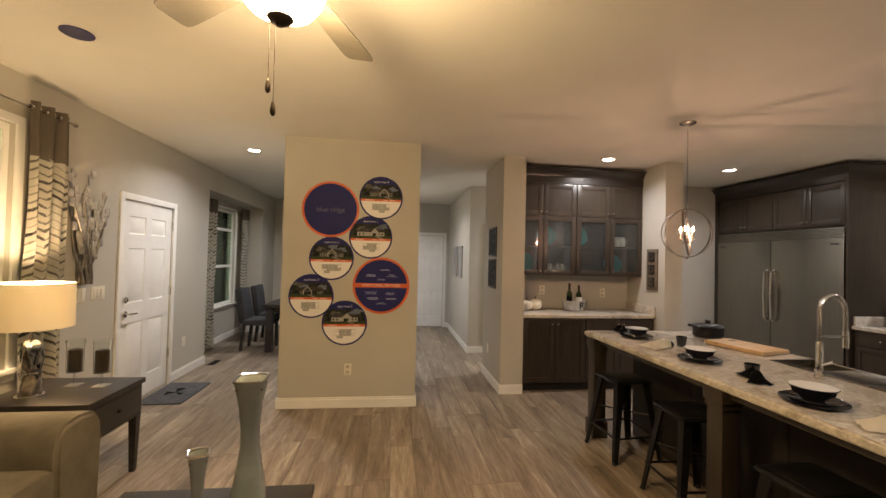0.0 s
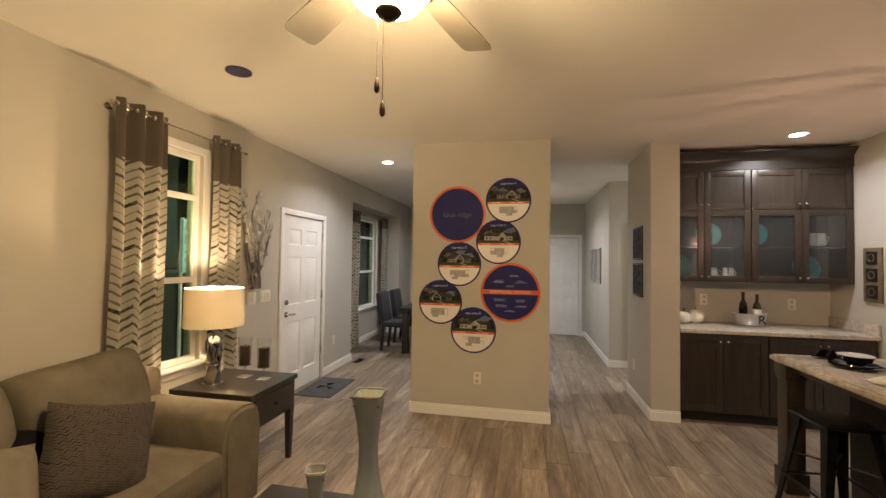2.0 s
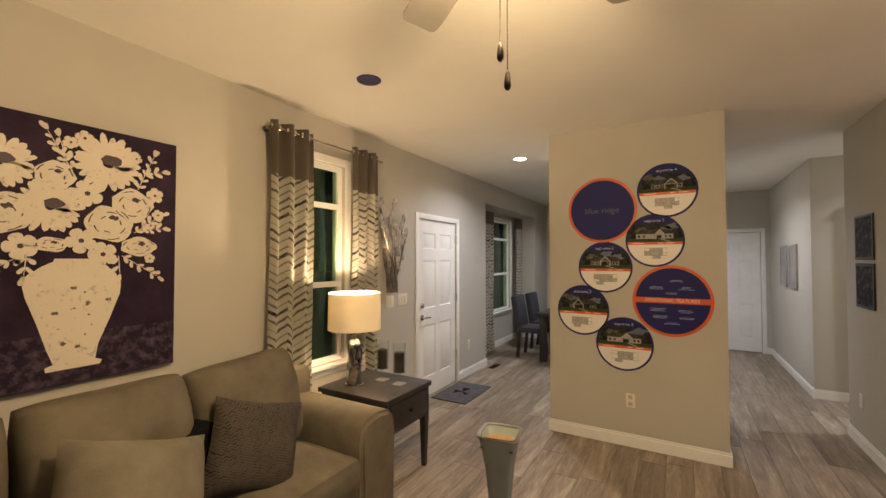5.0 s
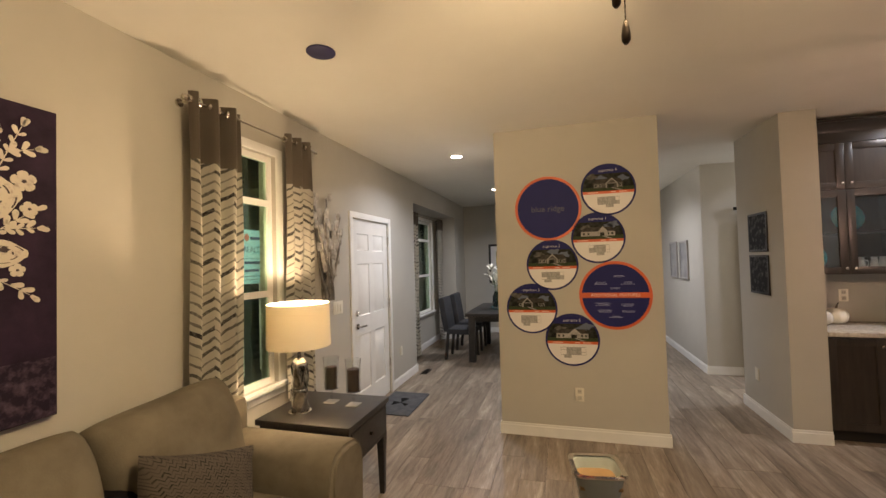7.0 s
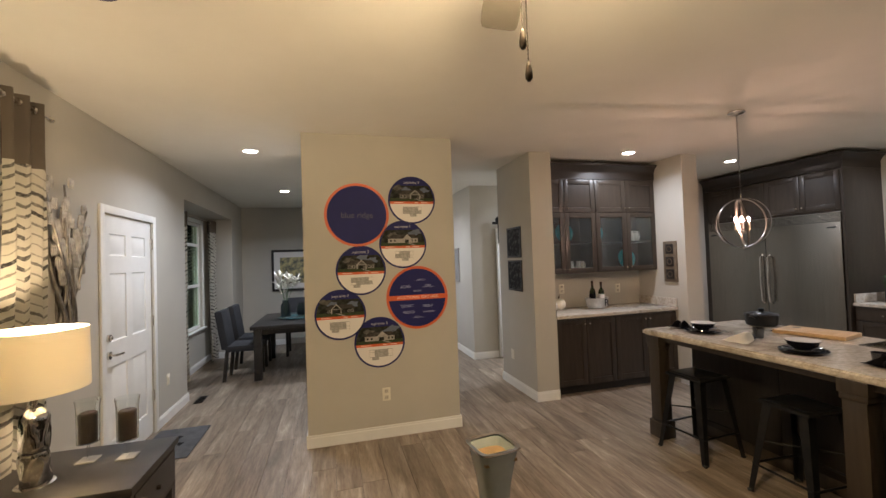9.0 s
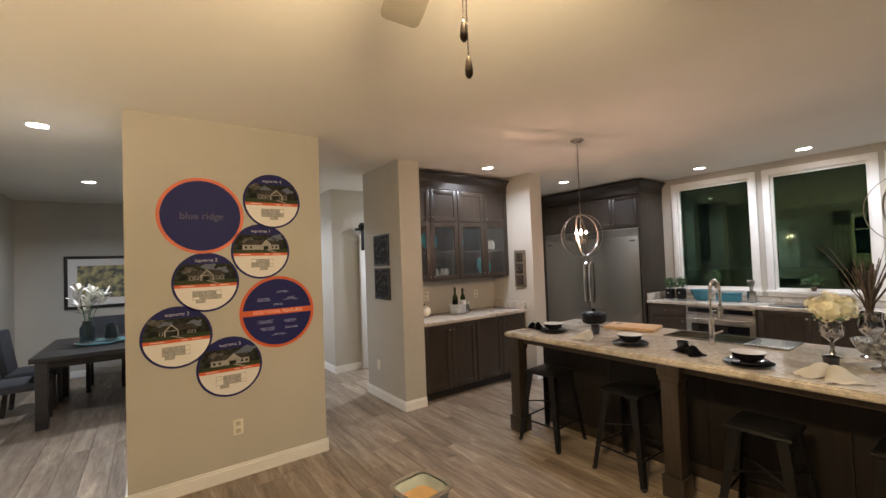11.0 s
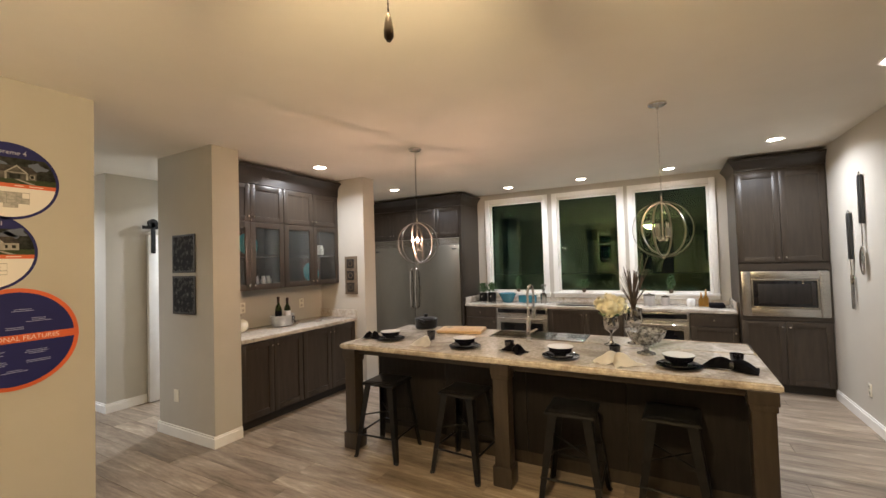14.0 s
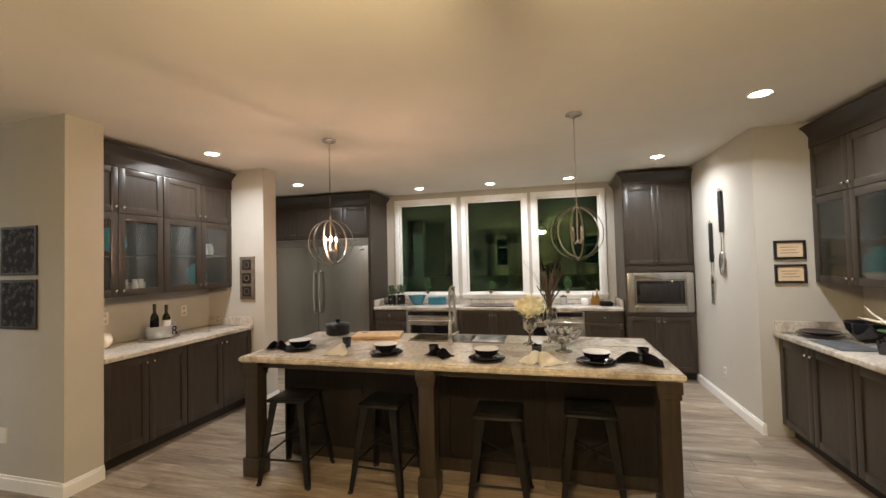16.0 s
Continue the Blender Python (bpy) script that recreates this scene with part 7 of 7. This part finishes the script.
lathe(bm, [(0.062, 0), (0.06, 0.006), (0.018, 0.022), (0.016, 0.05), (0.05, 0.062), (0.105, 0.10), (0.135, 0.165), (0.130, 0.166), (0.098, 0.107), (0.04, 0.072)], 36, sides=lambda a: 1 + 0.015 * math.cos(18 * a))
part("body", bm, CRYSTAL, bw)

# ---- window wall things ----
ZC = 0.911


def topiary(x, y, z, kind, r=random.Random(4)):
    t = thing("potted_plant", "small green %s plant in a brown pot on the window sill" % kind, "plant", x, y, z, 0, "plants on the sills")
    bm = bmesh.new()
    lathe(bm, [(0.022, 0), (0.032, 0.05), (0.034, 0.052), (0.028, 0.048)], 16)
    part("pot", bm, TWIG, t)
    bm = bmesh.new()
    n = 240
    for i in range(n):
        if kind == "cone":
            h = r.uniform(0, 1)
            rad = 0.055 * (math.sin(math.pi * (0.12 + 0.83 * h)) ** 0.8) * r.uniform(0.7, 1.0)
            a = r.uniform(0, 6.28)
            c = Vector((rad * math.cos(a), rad * math.sin(a), 0.055 + 0.19 * h))
            d = Vector((math.cos(a), math.sin(a), 0.9))
        else:
            a = r.uniform(0, 6.28)
            rad = r.uniform(0.01, 0.125)
            c = Vector((rad * math.cos(a), rad * math.sin(a), 0.06 + r.uniform(0.02, 0.13) * (1.2 - rad * 4)))
            d = Vector((math.cos(a), math.sin(a), 0.6))
        d.normalize()
        s = d.cross(Vector((0, 0, 1))).normalized()
        L = r.uniform(0.020, 0.036)
        vs = [bm.verts.new(p) for p in (c, c + d * L * 0.5 + s * L * 0.28, c + d * L, c + d * L * 0.5 - s * L * 0.28)]
        bm.faces.new(vs)
    part("foliage", bm, LEAF, t)


topiary(XW - 0.02, 3.18, KZ0 + 0.001, "cone")
topiary(XW - 0.02, 2.125, KZ0 + 0.001, "spreading")
topiary(XW - 0.02, 0.945, KZ0 + 0.001, "cone")
for k, (y, h) in enumerate(((3.74, 0.14), (3.58, 0.15))):
    p = thing("dark_planter", "charcoal canister planter with a small plant", "planter", 5.52, y, ZC, 0, "planters by the window")
    bm = bmesh.new()
    lathe(bm, [(0.06, 0), (0.066, 0.01), (0.066, h), (0.058, h), (0.055, h - 0.02)], 24)
    part("pot", bm, BLACKMETAL, p)
    bm = bmesh.new()
    r = random.Random(40 + k)
    for i in range(200):
        a, s, hh = r.uniform(0, 6.28), r.uniform(0.01, 0.09), r.uniform(0.03, 0.17)
        c = Vector((s * math.cos(a), s * math.sin(a), h + hh - 0.02))
        d = Vector((math.cos(a), math.sin(a), 1.2)).normalized()
        q = d.cross(Vector((0, 0, 1))).normalized()
        vs = [bm.verts.new(v) for v in (c, c + d * 0.016 + q * 0.009, c + d * 0.038, c + d * 0.016 - q * 0.009)]
        bm.faces.new(vs)
    part("foliage", bm, LEAF, p)
    bm = bmesh.new()
    ball(bm, (-0.068, 0, h * 0.62), 0.016, 10)
    part("clasp", bm, CHROME, p)
bb = thing("blue_batter_bowl", "bright blue spouted mixing bowl", "bowl", 5.45, 3.27, ZC)
bm = bmesh.new()
lathe(bm, [(0.065, 0), (0.075, 0.01), (0.12, 0.12), (0.135, 0.15), (0.128, 0.15), (0.11, 0.115), (0.06, 0.015)], 28, sides=lambda a: 1 + 0.22 * max(0, math.cos(a - 1.57)) ** 8)
part("body", bm, BLUEPLASTIC, bb)
bb = thing("blue_canister", "blue enamel lidded box", "container", 5.50, 2.96, ZC)
part("box", boxes((-0.09, 0.09, -0.13, 0.13, 0, 0.10), bev=0.02), BLUEPLASTIC, bb)
part("lid", boxes((-0.095, 0.095, -0.135, 0.135, 0.10, 0.115), bev=0.006), BLUEPLASTIC, bb)
ut = thing("utensil_crock", "steel crock holding kitchen utensils", "crock", 5.56, 2.72, ZC)
bm = bmesh.new()
lathe(bm, [(0.045, 0), (0.05, 0.006), (0.05, 0.14), (0.044, 0.14), (0.042, 0.12)], 22)
part("crock", bm, STEEL, ut)
for k in range(4):
    bm = bmesh.new()
    tube(bm, [(0, 0, 0.05), (0.03 * math.cos(k * 1.6), 0.03 * math.sin(k * 1.6), 0.25)], 0.005, 6)
    ball(bm, (0.033 * math.cos(k * 1.6), 0.033 * math.sin(k * 1.6), 0.265), 0.02, 8, 1, 0.5, 1.4)
    part("utensil", bm, STEEL, ut)
for y, w, h in ((1.22, 0.075, 0.13), (1.02, 0.05, 0.11)):
    c = thing("grey_canister", "matte grey kitchen canister", "canister", 5.52, y, ZC, 0, "canisters by the window")
    bm = bmesh.new()
    lathe(bm, [(w, 0), (w, h), (w * 0.96, h + 0.004)], 24)
    part("body", bm, GREYPRINT, c)
    bm = bmesh.new()
    lathe(bm, [(w * 1.02, h + 0.004), (w * 1.02, h + 0.018), (w * 0.3, h + 0.022), (w * 0.2, h + 0.036)], 24)
    part("lid", bm, STEEL, c)
bt = thing("oil_bottle", "amber oil bottles gathered by the tall cabinet", "bottle", 5.50, 0.55, ZC)
AMBER = glass_material("amber_glass", (0.75, 0.42, 0.10), 0.03, 1.4)
for dx, dy, h in ((0, 0, 0.20), (0.06, 0.05, 0.15)):
    bm = bmesh.new()
    lathe(bm, [(0.03, 0), (0.034, 0.01), (0.034, h * 0.55), (0.012, h * 0.75), (0.012, h), (0.008, h)], 16, dx, dy)
    part("bottle", bm, AMBER, bt)
    bm = bmesh.new()
    tube(bm, [(dx, dy, h), (dx, dy, h + 0.03)], 0.009, 8)
    part("stopper", bm, BAMBOO, bt)
jr = thing("cream_jar", "cream glazed lidded jar on the worktop", "jar", 5.52, 0.72, ZC)
bm = bmesh.new()
lathe(bm, [(0.04, 0), (0.05, 0.02), (0.05, 0.08), (0.04, 0.095), (0.03, 0.10)], 20)
part("body", bm, CERAMIC_W, jr)
dk = thing("black_basket", "low black serving basket on the worktop", "basket", 5.42, 0.44, ZC)
part("tray", boxes((-0.10, 0.10, -0.085, 0.085, 0, 0.055), bev=0.018), BLACKCLOTH, dk)

# ---- side counter things ----
for k, (x, y, r) in enumerate(((3.21, -0.92, 0.155), (3.21, -0.92, 0.135))):
    p = thing("navy_plate", "glossy navy plate in a stack on the worktop", "plate", x, y, ZC + 0.018 * k, 0, "stacked navy plates")
    bm = bmesh.new()
    lathe(bm, [(r * 0.6, 0), (r * 0.72, 0.004), (r, 0.022), (r, 0.026), (r * 0.7, 0.010)], 32)
    part("dish", bm, CERAMIC_B, p)
nb = thing("navy_bowl", "deep glossy navy bowl on the worktop", "bowl", 3.02, -1.12, ZC)
bm = bmesh.new()
lathe(bm, [(0.05, 0), (0.06, 0.01), (0.12, 0.09), (0.135, 0.15), (0.128, 0.15), (0.11, 0.09), (0.04, 0.015)], 30)
part("body", bm, CERAMIC_B, nb)
pm = thing("placemat", "dark woven placemat on the worktop", "placemat", 2.84, -0.87, ZC)
part("mat", boxes((-0.20, 0.20, -0.13, 0.13, 0, 0.004), bev=0.001), MAT, pm)
mug2 = thing("cup", "small black cup on the worktop", "cup", 2.56, -0.93, ZC)
bm = bmesh.new()
lathe(bm, [(0.03, 0), (0.04, 0.09), (0.036, 0.09), (0.028, 0.01)], 22)
part("body", bm, CERAMIC_B, mug2)
an = thing("antler_arrangement", "white antler branch with green leaves in a bowl", "decor", 2.72, -1.15, ZC)
bm = bmesh.new()
lathe(bm, [(0.06, 0), (0.10, 0.05), (0.11, 0.09), (0.10, 0.09), (0.05, 0.02)], 24)
part("bowl", bm, CERAMIC_B, an)
for pts in (((0, 0, 0.06), (0.08, 0.03, 0.16), (0.20, 0.05, 0.22), (0.30, 0.04, 0.27)), ((0.10, 0.03, 0.17), (0.18, 0.08, 0.18), (0.27, 0.10, 0.19)), ((0, 0, 0.06), (-0.06, 0.02, 0.18), (-0.12, 0.02, 0.28))):
    bm = bmesh.new()
    tube(bm, pts, 0.013, 8, 0.004)
    part("antler", bm, CREAMCLOTH, an)
for k in range(7):
    a = k * 0.9
    bm = bmesh.new()
    ball(bm, (0.10 * math.cos(a), 0.10 * math.sin(a), 0.11 + 0.01 * (k % 3)), 0.06, 8, 0.9, 0.45, 0.18)
    part("leaf", bm, LEAF, an)

# ---- floor planks ----
structure("floor", boxes((BAYX - 0.15, XW + 0.15, -3.35, YD + 0.15, -0.055, -0.006)), SOLE, "grey-brown wood-look vinyl plank floor")
floor = bpy.data.objects["floor"]
PW, PL, G = 0.18, 1.22, 0.0005


def plank_verts(x0, x1, y0, y1):
    e = 0.0010
    return [(x0 + G, y0 + G, -0.006), (x1 - G, y0 + G, -0.006), (x1 - G, y1 - G, -0.006), (x0 + G, y1 - G, -0.006),
            (x0 + G + e, y0 + G + e, 0.0), (x1 - G - e, y0 + G + e, 0.0), (x1 - G - e, y1 - G - e, 0.0), (x0 + G + e, y1 - G - e, 0.0)]


PF = [(4, 5, 6, 7), (0, 1, 5, 4), (1, 2, 6, 5), (2, 3, 7, 6), (3, 0, 4, 7)]
me = bpy.data.meshes.new("plank")
me.from_pydata(plank_verts(-PW / 2, PW / 2, -PL / 2, PL / 2), [], PF)
me.materials.append(PLANK)
rng = random.Random(2)
near, rest_v, rest_f = 0, [], []
for i in range(int((XW - BAYX + 0.2) / PW) + 1):
    x0 = BAYX - 0.1 + i * PW
    y = -3.3 - rng.uniform(0, PL)
    while y < YD:
        cx, cy = x0 + PW / 2, y + PL / 2
        if near < 300 and -2.6 < cx < 3.2 and 1.2 < cy < 8.0:
            ob = new("plank", me)
            ob.matrix_basis = pose(cx, cy, 0)
            ob.parent = floor
            near += 1
        else:
            n = len(rest_v)
            rest_v += plank_verts(x0, x0 + PW, y, y + PL)
            rest_f += [tuple(n + k for k in f) for f in PF]
        y += PL
me2 = bpy.data.meshes.new("planks")
me2.from_pydata(rest_v, [], rest_f)
me2.materials.append(PLANK)
rest = new("planks", me2)
rest.parent = floor
rest["kind"] = "stuff"
